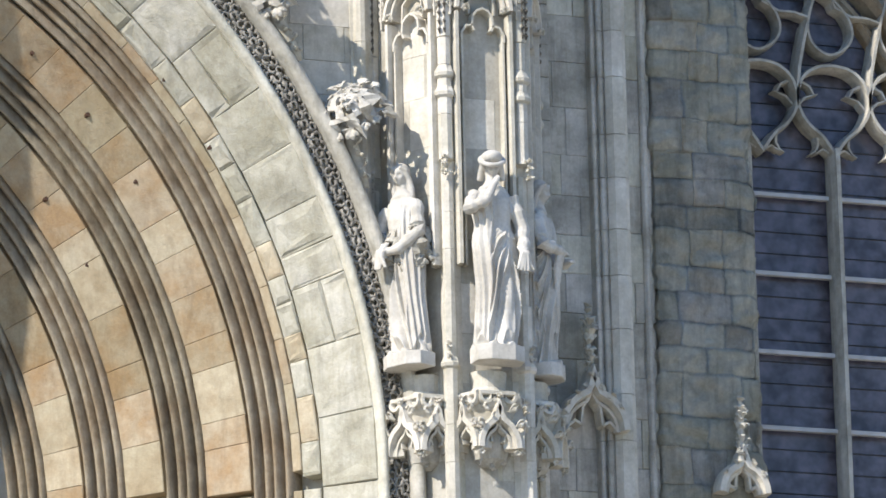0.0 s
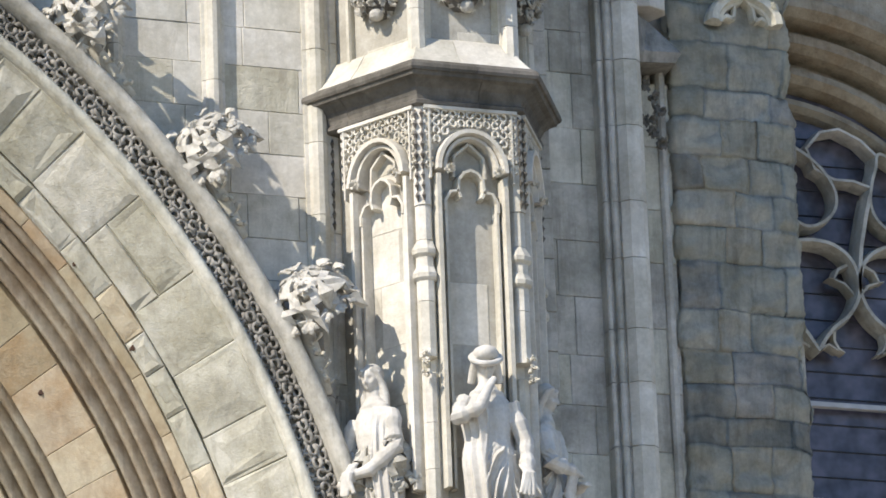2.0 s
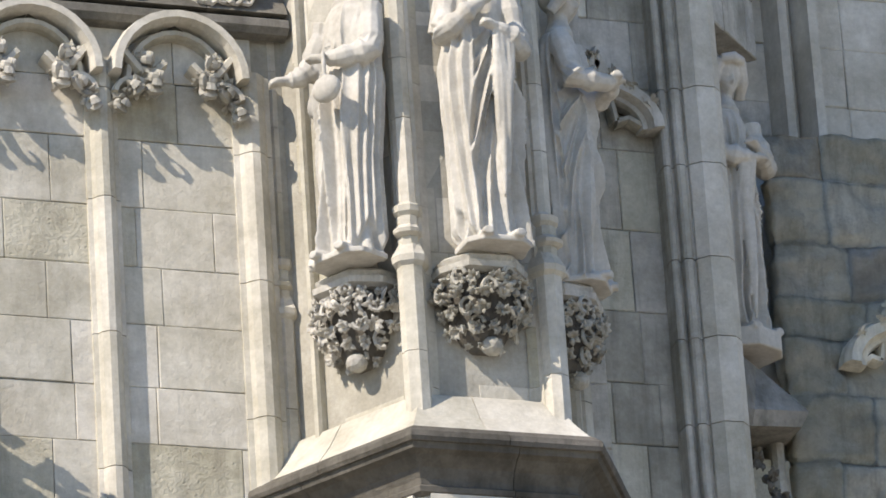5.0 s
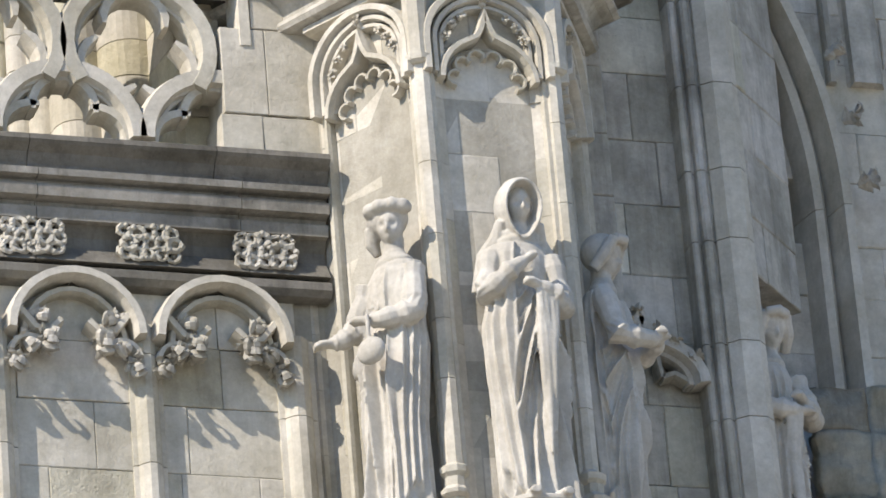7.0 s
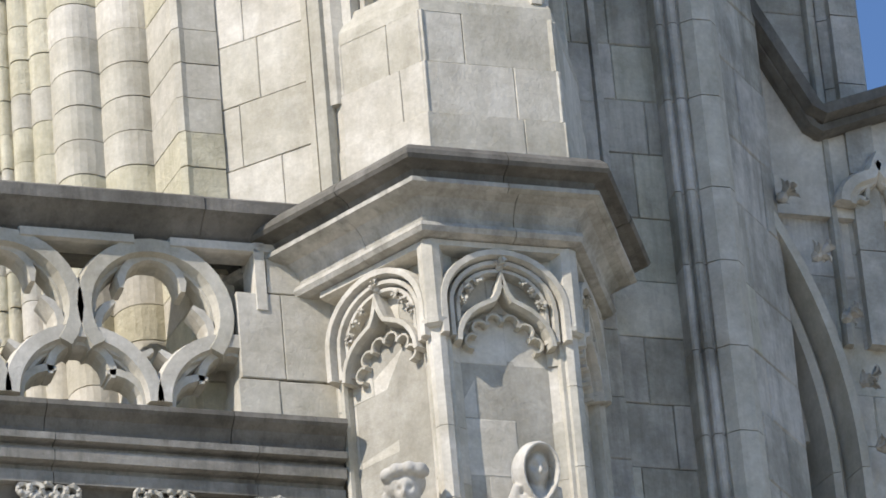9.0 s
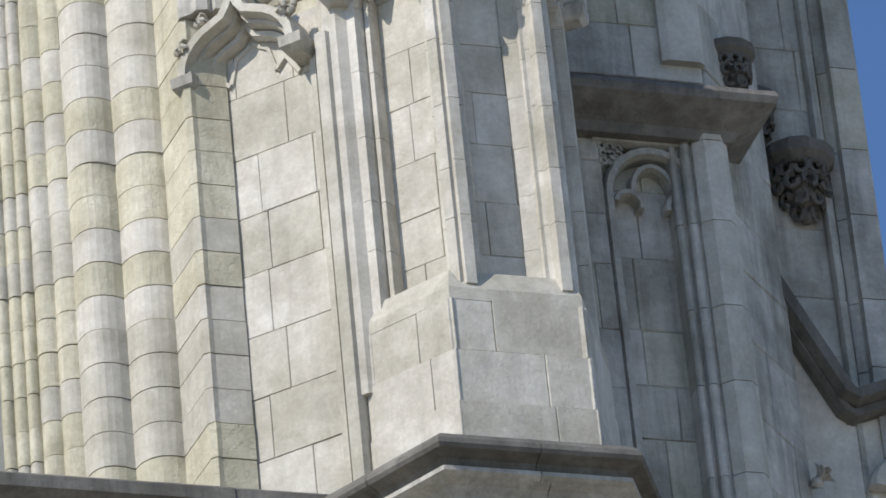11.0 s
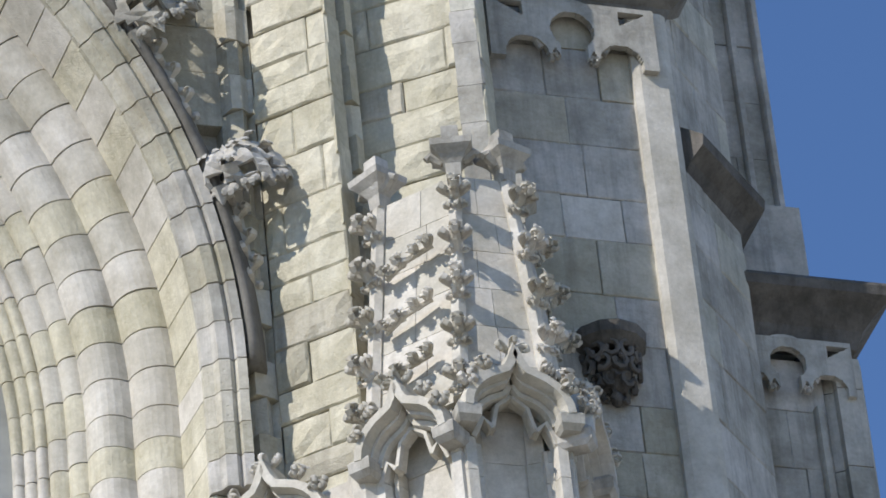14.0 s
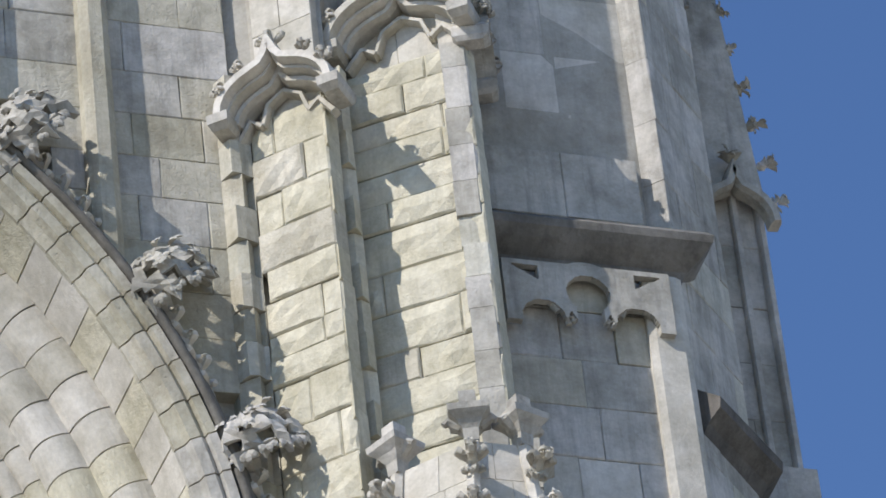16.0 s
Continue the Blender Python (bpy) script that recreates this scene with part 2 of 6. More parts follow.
def ashlar(parent, f, u0, u1, z0, z1, course=0.32, bw=0.46, mats=(None,), n=0.0, d=0.10, rough=0.2, gap=0.0028, keep=None, weights=None, proud=0.003):
    """Courses of separate blocks over part of a face. keep(u, z) tells which are laid."""
    rows = max(1, round((z1 - z0) / course))
    cuts = [RNG.uniform(1 - 0.3 * min(1, rough + .2), 1 + 0.3 * min(1, rough + .2)) for _ in range(rows)]
    tot = sum(cuts)
    zs = z0
    for k in range(rows):
        h = (z1 - z0) * cuts[k] / tot
        z0_k = zs
        zs += h
        u = u0 - (bw * 0.5 if k % 2 else 0) - RNG.uniform(0, 0.12)
        while u < u1 - 0.02:
            w = bw * RNG.uniform(0.7, 1.4)
            a, b = max(u, u0), min(u + w, u1)
            if b < u1 and u1 - b < 0.09:
                b = u1
            if b - a > 0.04 and (keep is None or keep((a + b) / 2, z0_k + h / 2)):
                mat = RNG.choices(mats, weights)[0]
                block(parent, f, a + gap / 2, z0_k + gap / 2, n + RNG.uniform(-proud, proud), b - a - gap, h - gap, d, mat, rough)
            u = max(u + w, b)


def rib(bm, pts, nrm, w, d, ch=0.35, closed=False, taper=None):
    """A moulded bar along points that lie in a plane of normal nrm: w wide in the plane, d proud of it."""
    pts = [Vector(p) for p in pts]
    nrm = Vector(nrm).normalized()
    rings = []
    n = len(pts)
    for i, p in enumerate(pts):
        if closed:
            t = pts[(i + 1) % n] - pts[i - 1]
        else:
            t = pts[min(i + 1, n - 1)] - pts[max(i - 1, 0)]
        s = t.cross(nrm).normalized()
        k = taper[i] if taper else 1.0
        hw = w * k / 2
        prof = [(-hw, 0), (-hw, d * (1 - ch)), (-hw * (1 - 1.1 * ch), d), (hw * (1 - 1.1 * ch), d), (hw, d * (1 - ch)), (hw, 0)]
        rings.append([tuple(p + s * a + nrm * b) for a, b in prof])
    if closed:
        rings.append(rings[0])
    loft(bm, rings, True, not closed)


def arc_pts(f, cu, cz, r, a0, a1, k, n=0.0, rz=None):
    rz = rz or r
    return [f.at(cu + r * math.cos(radians(a0 + (a1 - a0) * i / k)), cz + rz * math.sin(radians(a0 + (a1 - a0) * i / k)), n) for i in range(k + 1)]


def ogee_pts(f, cu, cz, half, rise, n=0.0, k=9):
    """An ogee arch from one springing over its tip to the other."""
    one = []
    for i in range(k + 1):
        s = i / k
        if s < 0.62:
            a = s / 0.62 * math.pi * 0.42
            one.append((-math.cos(a) * half, math.sin(a) * rise * 0.6))
        else:
            q = (s - 0.62) / 0.38
            x0, z0 = -math.cos(math.pi * 0.42) * half, math.sin(math.pi * 0.42) * rise * 0.6
            one.append((x0 * (1 - q) ** 1.7, z0 + (rise - z0) * q ** 1.25))
    both = one + [(-x, z) for x, z in one[-2::-1]]
    return [f.at(cu + x, cz + z, n) for x, z in both]


def tube(bm, pts, radii, seg=6, flat=1.0, up=(0, 0, 1)):
    pts = [Vector(p) for p in pts]
    rings = []
    for i, p in enumerate(pts):
        t = (pts[min(i + 1, len(pts) - 1)] - pts[max(i - 1, 0)]).normalized()
        a = t.cross(Vector(up))
        if a.length < 1e-3:
            a = t.cross(Vector((1, 0, 0)))
        a.normalize()
        b = a.cross(t)
        r = radii[i] if isinstance(radii, (list, tuple)) else radii
        rings.append([tuple(p + a * (math.cos(2 * math.pi * k / seg) * r) + b * (math.sin(2 * math.pi * k / seg) * r * flat)) for k in range(seg)])
    loft(bm, rings)


def leaf(bm, root, way, side, size, curl=1.0, lobes=3):
    """A carved leaf: stem, curled blade of lobes, with thickness."""
    root, way, side = Vector(root), Vector(way).normalized(), Vector(side).normalized()
    nrm = way.cross(side).normalized()
    for k in range(lobes):
        a = (k - (lobes - 1) / 2) * 0.75
        d = (way * math.cos(a) + side * math.sin(a)).normalized()
        pts, rad = [], []
        for i in range(5):
            s = i / 4
            pts.append(root + d * (size * (s - 0.25 * s * s * curl)) + nrm * (size * 0.55 * curl * (math.sin(s * 2.6) * 0.55)) - Z * 0)
            rad.append(size * (0.10, 0.20, 0.24, 0.16, 0.02)[i])
        tube(bm, pts, rad, 5, 0.38, nrm)


def foliage(bm, c, size, way, seed, n=9, spread=1.0, curl=1.0):
    """A tuft of carved leaves about a stem."""
    r = random.Random(seed)
    c, way = Vector(c), Vector(way).normalized()
    a = way.orthogonal().normalized()
    b = way.cross(a)
    for i in range(n):
        t = 2 * math.pi * i / n + r.uniform(-0.3, 0.3)
        o = a * math.cos(t) + b * math.sin(t)
        d = (way * r.uniform(0.2, 1.0) + o * spread * r.uniform(0.6, 1.1)).normalized()
        root = c + way * (size * r.uniform(-0.35, 0.35)) + o * size * 0.08
        leaf(bm, root, d, way.cross(o), size * r.uniform(0.5, 0.8), curl * r.uniform(0.7, 1.2), r.choice((1, 2, 3)))
    ball(bm, c, size * 0.26)


def scroll(bm, root, way, over, size, wide=.32, turns=.72, thick=.30):
    """A broad carved leaf that rises along way and rolls over towards over."""
    root, way, over = Vector(root), Vector(way).normalized(), Vector(over).normalized()
    over = (over - way * over.dot(way)).normalized()
    side = way.cross(over)
    pts, rad = [], []
    for i in range(11):
        s = i / 10
        if s < .45:
            p = way * (s / .45 * .62)
        else:
            a = (s - .45) / .55 * turns * 2 * math.pi
            q = .24 * (1 - .45 * (s - .45) / .55)
            p = way * (.62 + q * math.sin(a)) + over * (.24 - q * math.cos(a))
        pts.append(root + p * size)
        rad.append(size * wide * (.45, .5, .6, .72, .8, .8, .7, .55, .42, .34, .22)[i])
    tube(bm, pts, rad, 7, thick, over)


def cupped_leaf(bm, c, pole, size, seed, reach=1.75):
    """A great leaf cupped over itself: a pierced shell with a jagged rim, open below."""
    r = random.Random(seed)
    pole = Vector(pole).normalized()
    a = pole.orthogonal().normalized()
    b = pole.cross(a)
    nt, nf = 10, 36
    sub = bmesh.new()
    grid = []
    for i in range(nt + 1):
        th = .16 + (reach - .16) * i / nt
        row = []
        for k in range(nf):
            ph = 2 * math.pi * k / nf
            lobe = 1 + .13 * math.cos(6 * ph + seed) * (i / nt) + r.uniform(-.05, .05)
            q = size * lobe
            tt = th
            if i == nt:
                q *= (1.18, 1.0, .84)[k % 3] * r.uniform(.9, 1.1)
                tt += (.22, .05, -.16)[k % 3]
            elif i == nt - 1:
                q *= (1.10, 1.0, .93)[k % 3]
            row.append(sub.verts.new(c + (pole * math.cos(tt) * .85 + (a * math.cos(ph) + b * math.sin(ph)) * math.sin(tt)) * q))
        grid.append(row)
    for i in range(nt):
        for k in range(nf):
            hole = i % 3 and (k + 2 * (i // 3)) % 4 in (1, 2) and r.random() < .93
            if not hole:
                sub.faces.new((grid[i][k], grid[i][(k + 1) % nf], grid[i + 1][(k + 1) % nf], grid[i + 1][k]))
    for v in [v for v in sub.verts if not v.link_faces]:
        sub.verts.remove(v)
    bmesh.ops.recalc_face_normals(sub, faces=sub.faces)
    bmesh.ops.solidify(sub, geom=sub.faces[:], thickness=size * .10)
    me = bpy.data.meshes.new("tmp")
    sub.to_mesh(me)
    sub.free()
    bm.from_mesh(me)
    bpy.data.meshes.remove(me)
    # curled lobes lying on the shell
    for k in range(26):
        th, ph = (reach - .1 if k < 15 else r.uniform(.5, 1.2)), (2 * math.pi * k / 15 if k < 15 else r.uniform(0, 6.28))
        o = pole * math.cos(th) + (a * math.cos(ph) + b * math.sin(ph)) * math.sin(th)
        out = (a * math.cos(ph) + b * math.sin(ph)) * math.cos(th) - pole * math.sin(th)
        leaf(bm, c + o * size * .95, out + o * r.uniform(.3, .8), o.cross(out), size * r.uniform(.28, .42), r.uniform(.6, 1.2), 3)


def pierced(bm, f, u0, u1, z0, z1, n, seed, rows=2, cols=4):
    """A block of undercut foliage: jagged loops round dark holes."""
    r = random.Random(seed)
    w, h = (u1 - u0) / cols, (z1 - z0) / rows
    for i in range(cols):
        for k in range(rows):
            cu, cz = u0 + w * (i + .5 + .25 * (k % 2) - .12) + r.uniform(-.15, .15) * w, z0 + h * (k + .5) + r.uniform(-.12, .12) * h
            rr = .5 * min(w, h) * r.uniform(.9, 1.15)
            pts = [f.at(cu + rr * 1.08 * math.cos(a), cz + rr * math.sin(a), n + r.uniform(-.2, .35) * rr) for a in [.7 * j for j in range(10)]]
            tube(bm, pts, [rr * r.uniform(.25, .62) for _ in pts], 5, 1.0, f.n)
            for _ in range(2):
                a = r.uniform(0, 6.28)
                ball(bm, f.at(cu + rr * math.cos(a), cz + rr * math.sin(a), n + rr * .35), rr * r.uniform(.35, .6))


def ball(bm, c, r, sz=1.0, sub=1):
    m = Matrix.Translation(c) @ Matrix.Diagonal((r, r, r * sz, 1))
    bmesh.ops.create_icosphere(bm, subdivisions=sub, radius=1.0, matrix=m)


def grating(bm, f, u0, u1, z0, z1, n, cell=0.055, d=0.03, seed=0):
    """Pierced carved foliage over a rectangle: loops and buds."""
    r = random.Random(seed)
    nu, nz = max(1, round((u1 - u0) / cell)), max(1, round((z1 - z0) / cell))
    du, dz = (u1 - u0) / nu, (z1 - z0) / nz
    for i in range(nu):
        for k in range(nz):
            cu, cz = u0 + (i + 0.5) * du + r.uniform(-.1, .1) * du, z0 + (k + 0.5) * dz + r.uniform(-.1, .1) * dz
            a0 = r.uniform(0, 360)
            pts = arc_pts(f, cu, cz, du * 0.42, a0, a0 + 290, 7, n, dz * 0.42)
            tube(bm, pts, [d * x for x in (0.5, .42, .36, .34, .34, .36, .42, .62)], 5, 1.0, f.n)


def grow_parts(parent, mat, f, pts, n, size, step, seed):
    """Crockets along a line, each a part of its own."""
    pts = [Vector(p) for p in pts]
    acc, k = step * 0.4, 0
    for a, b in zip(pts, pts[1:]):
        l = (b - a).length
        while acc < l:
            t = (b - a).normalized()
            o = t.cross(f.n).normalized()
            if o.z < -0.2:
                o = -o
            bm = bmesh.new()
            foliage(bm, a + (b - a) * (acc / l) + f.n * n, size, o + t * 0.3 + f.n * 0.35, seed + k, 7, 1.0)
            part("crocket", bm, mat, parent)
            acc += step
            k += 1
        acc -= l


def ledge_stones(parent, name, poly, profile, mat, run=0.6, label=""):
    """A moulding laid in separate stones, jointed away from the corners."""
    poly = [Vector(p) for p in poly]
    pieces, cur = [], [poly[0]]
    for a, b in zip(poly, poly[1:]):
        l = (b - a).length
        k = max(1, round(l / run))
        for i in range(k):
            c = a + (b - a) * ((i + 0.5 + RNG.uniform(-.12, .12)) / k)
            g = (b - a).normalized() * 0.002
            pieces.append(cur + [c - g])
            cur = [c + g]
        cur.append(b)
    pieces.append(cur)
    for p in pieces:
        bm = bmesh.new()
        j = RNG.uniform(-.003, .003)
        ledge(bm, [tuple(q) for q in p], [(a + (j if a > 0 else 0), z) for a, z in profile])
        part(name, bm, mat, parent, label)


def trefoil_pts(f, cu, cz, d, r, angles, n, span=112, k=10):
    """Lobes drawn one after another, meeting in cusps."""
    out = []
    for a in angles:
        lc = (cu + d * math.cos(radians(a)), cz + d * math.sin(radians(a)))
        out.append(arc_pts(f, lc[0], lc[1], r, a - span, a + span, k, n))
    return out


def curved(pts, closed=False, k=5):
    """A smooth line through points."""
    n, out = len(pts), []
    at = (lambda i: pts[i % n]) if closed else (lambda i: pts[min(max(i, 0), n - 1)])
    for i in range(n if closed else n - 1):
        a, b, c, d = (Vector(at(i + j)) for j in (-1, 0, 1, 2))
        for q in range(k):
            t = q / k
            out.append(tuple(.5 * (2 * b + (c - a) * t + (2 * a - 5 * b + 4 * c - d) * t * t + (3 * b - a - 3 * c + d) * t ** 3)))
    return out if closed else out + [tuple(pts[-1])]


WARCH = (-5.22, 27.45, 4.58)


# ---- setting ----
PB, PC = (0.10, 0.0), (0.87, 0.0)
PA, PD = (-0.285, 0.667), (1.255, 0.667)
bm = bmesh.new()
box(bm, -250, 250, -250, 250, -0.5, 0)
tagged(link_bm("ground", bm, PAVING), "grey stone street paving before the church", "ground", kind="structure")

AX, AZ = -6.85, 14.01
bm = bmesh.new()
out = [(-0.06, 0), (0.08, 0), (0.08, 22.25), (AX, 22.25)] + [(AX + 6.79 * math.cos(a), AZ + 6.79 * math.sin(a)) for a in [math.pi / 2 * (1 - i / 24) for i in range(25)]]
for sgn in (1, -1):
    loft(bm, [[(AX + sgn * (x - AX), 0.78, z) for x, z in out], [(AX + sgn * (x - AX), 1.9, z) for x, z in out]])
wall_west = tagged(link_bm("wall_west", bm, MORTAR), "pale ashlar church front round the portal", "wall", kind="structure")


# ---- portal arch ----
portal = thing("portal_arch", (AX, 0.8, 0), "great recessed portal arch of ochre and grey-green stone with roll mouldings", "portal", kind="structure")


def depth_at(r):
    return 0.42 + max(0.0, 6.46 - r)


def wedge_ring(parent, r0, r1, n, a0, a1, mat, rough, thick=0.24, lift=0.0, spring=9.5, seed=1, bh=0.3, mat2=None):
    """Stones of one order: wedges round the arch, then blocks down the jamb."""
    r = random.Random(seed)
    y0, y1 = depth_at(r0) - lift, depth_at(r1) - lift
    nx, ny = (r1 - r0), (y1 - y0)
    q = math.hypot(nx, ny)
    back = Vector((-ny / q, nx / q)) * thick          # into the masonry, in (radius, y)
    if back.y < 0:
        back = -back
    step0 = (a1 - a0) / n
    g, c = 0.0012, 0.003 + 0.007 * rough

    def stone_at(a, step, ra0, ra1, ya0, ya1):
        bm = bmesh.new()
        ga = g / ra1
        ex, ey = (ra1 - ra0) * c / q, (ya1 - ya0) * c / q

        def ring(r_in, r_out, y_in, y_out, lo, hi, s):
            return [(rr * math.cos(t) + r.uniform(-s, s), y + r.uniform(-s, s), rr * math.sin(t)) for rr, y, t in ((r_in, y_in, lo), (r_out, y_out, lo), (r_out, y_out, hi), (r_in, y_in, hi))]

        rings = [ring(ra0 + back.x, ra1 + back.x, ya0 + back.y, ya1 + back.y, ga, step - ga, 0),
                 ring(ra0 + back.x * c / thick + g, ra1 + back.x * c / thick - g, ya0 + back.y * c / thick, ya1 + back.y * c / thick, ga, step - ga, 0.003 * rough),
                 ring(ra0 + c + g, ra1 - c - g, ya0 + ey, ya1 - ey, ga + c / ra1, step - ga - c / ra1, 0.007 * rough)]
        if rough > 0.45:
            for e, up in ((.10, .03), (.28, .05)):
                rings.append(ring(ra0 + (ra1 - ra0) * e - back.x * up * rough, ra1 - (ra1 - ra0) * e - back.x * up * rough, ya0 + (ya1 - ya0) * e - back.y * up * rough, ya1 - (ya1 - ya0) * e - back.y * up * rough, step * e, step * (1 - e), 0.010))
        loft(bm, rings)
        bmesh.ops.transform(bm, matrix=Matrix.Translation((AX, 0, AZ)) @ Matrix.Rotation(-a, 4, "Y"), verts=bm.verts)
        part("voussoir", bm, mat if r.random() < 0.75 or mat2 is None else mat2, parent)

    a = a0
    while a < a1:
        st = step0 * r.uniform(0.65, 1.4)
        if rough > 0.8 and r.random() < 0.3:
            k = r.uniform(.4, .6)
            rm, ym = r0 + nx * k, y0 + ny * k
            stone_at(a, st, r0, rm, y0, ym)
            stone_at(a, st, rm, r1, ym, y1)
        else:
            stone_at(a, st, r0, r1, y0, y1)
        a += st
    f = Face((AX + r0, y0), (AX + r1, y1))
    z = AZ
    while z > spring:
        h = bh * r.uniform(0.8, 1.25)
        block(parent, f, 0.004, z - h + 0.004, 0, f.w - 0.008, h - 0.008, thick, mat if r.random() < 0.75 or mat2 is None else mat2, rough)
        z -= h


def order(name, r0, r1, rolls, mat, label=""):
    """A group of roll mouldings and hollows between two radii."""
    y0, y1 = depth_at(r0), depth_at(r1)
    nx, ny = r1 - r0, y1 - y0
    q = math.hypot(nx, ny)
    o = Vector((ny / q, -nx / q))
    if o.y > 0:
        o = -o
    prof = []
    for i in range(rolls * 10 + 1):
        s = i / (rolls * 10)
        b = abs(math.sin(s * rolls * math.pi)) ** 0.75 * (0.13 if int(s * rolls - 1e-6) % 2 == 0 else 0.10) - 0.09
        prof.append((r0 + nx * s + o.x * b, y0 + ny * s + o.y * b))
    prof += [(r1 - o.x * 0.3, y1 - o.y * 0.3), (r0 - o.x * 0.3, y0 - o.y * 0.3)]
    bm = bmesh.new()
    arc_ring(bm, AX, AZ, prof, 0, math.pi, 72, 0)
    return part(name, bm, mat, portal, label)


bm = bmesh.new()
arc_ring(bm, AX, AZ, [(6.47, .46), (6.47, 1.4), (3.6, 4.2), (3.6, depth_at(3.6) + 0.26), (6.44, depth_at(6.44) + 0.26)], 0, math.pi, 96, 0)
part("arch_core", bm, MORTAR, portal)
bm = bmesh.new()
box(bm, AX - 3.9, AX + 3.9, 3.5, 3.8, 0, AZ + 3.9)
part("tympanum", bm, OCHRE, portal)
# hood: smooth dark drip mould, then a fillet inside the carved band
bm = bmesh.new()
arc_ring(bm, AX, AZ, [(6.70, .46), (6.71, .34), (6.74, .29), (6.79, .28), (6.83, .34), (6.83, .80), (6.70, .80)], 0, math.pi, 96, 0)
part("hood_mould", bm, GRIMY, portal, "grey weathered drip mould", True)
bm = bmesh.new()
arc_ring(bm, AX, AZ, [(6.42, .46), (6.43, .37), (6.465, .345), (6.50, .37), (6.51, .47), (6.70, .47), (6.70, .8), (6.42, .8)], 0, math.pi, 96, 0)
part("inner_fillet", bm, GREY, portal, "", True)
bm = bmesh.new()
rr = random.Random(3)
N_CELL = 100
for i in range(N_CELL):
    a = -0.30 + i * 0.0145
    for k in range(3):
        r = 6.545 + 0.06 * k
        lift = 0.02 if k % 2 else 0
        t0 = rr.uniform(0, 6.28)
        pts = []
        for s in range(7):
            b = t0 + s * 0.85
            u, v = r + 0.030 * math.cos(b), (a + 0.0072 * (k % 2)) * r + 0.040 * math.sin(b)
            if a < 0:
                pts.append((AX + u, 0.425 - lift * (s % 3) * 0.4, AZ + v))
            else:
                pts.append((AX + u * math.cos(v / r), 0.425 - lift * (s % 3) * 0.4, AZ + u * math.sin(v / r)))
        tube(bm, pts, [0.017, .014, .013, .013, .014, .017, .021], 5, 1.0, (0, 1, 0))
tagged(part("carved_band", bm, STAINED, portal, "pierced carved foliage band", True), kind="stuff")
wedge_ring(portal, 6.03, 6.425, 20, 0, 1.5, VOUSSOIR, 0.9, lift=0.015, seed=2, bh=0.46)
wedge_ring(portal, 5.90, 6.025, 24, 0.02, 1.5, VOUSSOIR, 0.7, seed=3, bh=0.4, mat2=OCHRE_PALE)
wedge_ring(portal, 5.83, 5.895, 21, 0.03, 1.5, OCHRE_PALE, 0.4, seed=4, bh=0.44, mat2=OCHRE)
order("roll_moulding", 5.54, 5.83, 4, UMBER)
wedge_ring(portal, 5.22, 5.535, 21, 0.01, 1.5, OCHRE, 0.3, seed=5, bh=0.40, mat2=OCHRE_PALE)
order("roll_moulding", 4.92, 5.215, 4, UMBER)
wedge_ring(portal, 4.64, 4.915, 19, 0.03, 1.5, OCHRE, 0.3, seed=6, bh=0.38, mat2=OCHRE_PALE)
order("roll_moulding", 4.34, 4.635, 4, UMBER)
wedge_ring(portal, 4.07, 4.335, 17, 0.0, 1.5, OCHRE, 0.3, seed=8, bh=0.38, mat2=OCHRE_PALE)
order("roll_moulding", 3.77, 4.065, 4, UMBER)
# crockets and finials on the back of the hood
for i, a in enumerate((0.30, 0.487, 0.673, 0.86, 1.046)):
    c = Vector((AX + 6.86 * math.cos(a), 0.48, AZ + 6.86 * math.sin(a)))
    o, t = Vector((math.cos(a), 0, math.sin(a))), Vector((-math.sin(a), 0, math.cos(a)))
    cr = thing("hood_crocket", c, "pale carved leaf crocket curling from the portal hood", "crocket", "portal crockets")
    bm = bmesh.new()
    front = Vector((0, -1, 0))
    stem = [c - t * 0.62 + o * 0.02, c - t * 0.45 + o * 0.05, c - t * 0.25 + o * 0.08, c - t * 0.05 + o * 0.12, c + t * 0.08 + o * 0.20, c + t * 0.12 + o * 0.26]
    tube(bm, stem, [0.035, 0.055, 0.06, 0.065, 0.06, 0.04], 8, .75, front)
    part("stem", bm, PALE, cr, "", True)
    bm = bmesh.new()
    for k in range(6):
        q = c - t * (0.54 - 0.1 * k) + o * (0.05 + 0.018 * k) + front * .035
        scroll(bm, q, front + o * (.8 if k % 2 else -.5) + t * .3, t, .10, .30)
        ball(bm, q + o * (-.03 if k % 2 else .03), .022)
    part("stem_leaves", bm, PALE, cr)
    bm = bmesh.new()
    head = c + t * 0.0 + o * 0.20 + front * .10
    cupped_leaf(bm, head, t * .85 - o * .15 + front * .35, .30, 40 + i)
    tube(bm, [head - t * .10 + front * .22, head + t * .0 + front * .30, head + t * .10 + front * .27], [.03, .06, .012], 8)
    part("leaf_head", bm, GRIMY, cr)

for r, x, z in ((5.378, -3.27, 18.02), (5.931, -2.20, 17.69), (5.378, -2.76, 17.48), (5.931, -1.78, 17.09), (5.378, -2.31, 16.89), (4.795, -2.99, 16.84), (4.795, -2.60, 16.25)):
    y = depth_at(r)
    bm = bmesh.new()
    tube(bm, [(x, y - .012, z), (x, y + .05, z)], [.020, .028], 8, 1.0, (0, 0, 1))
    part("iron_stub", bm, RUST, portal, "rusted iron stub")


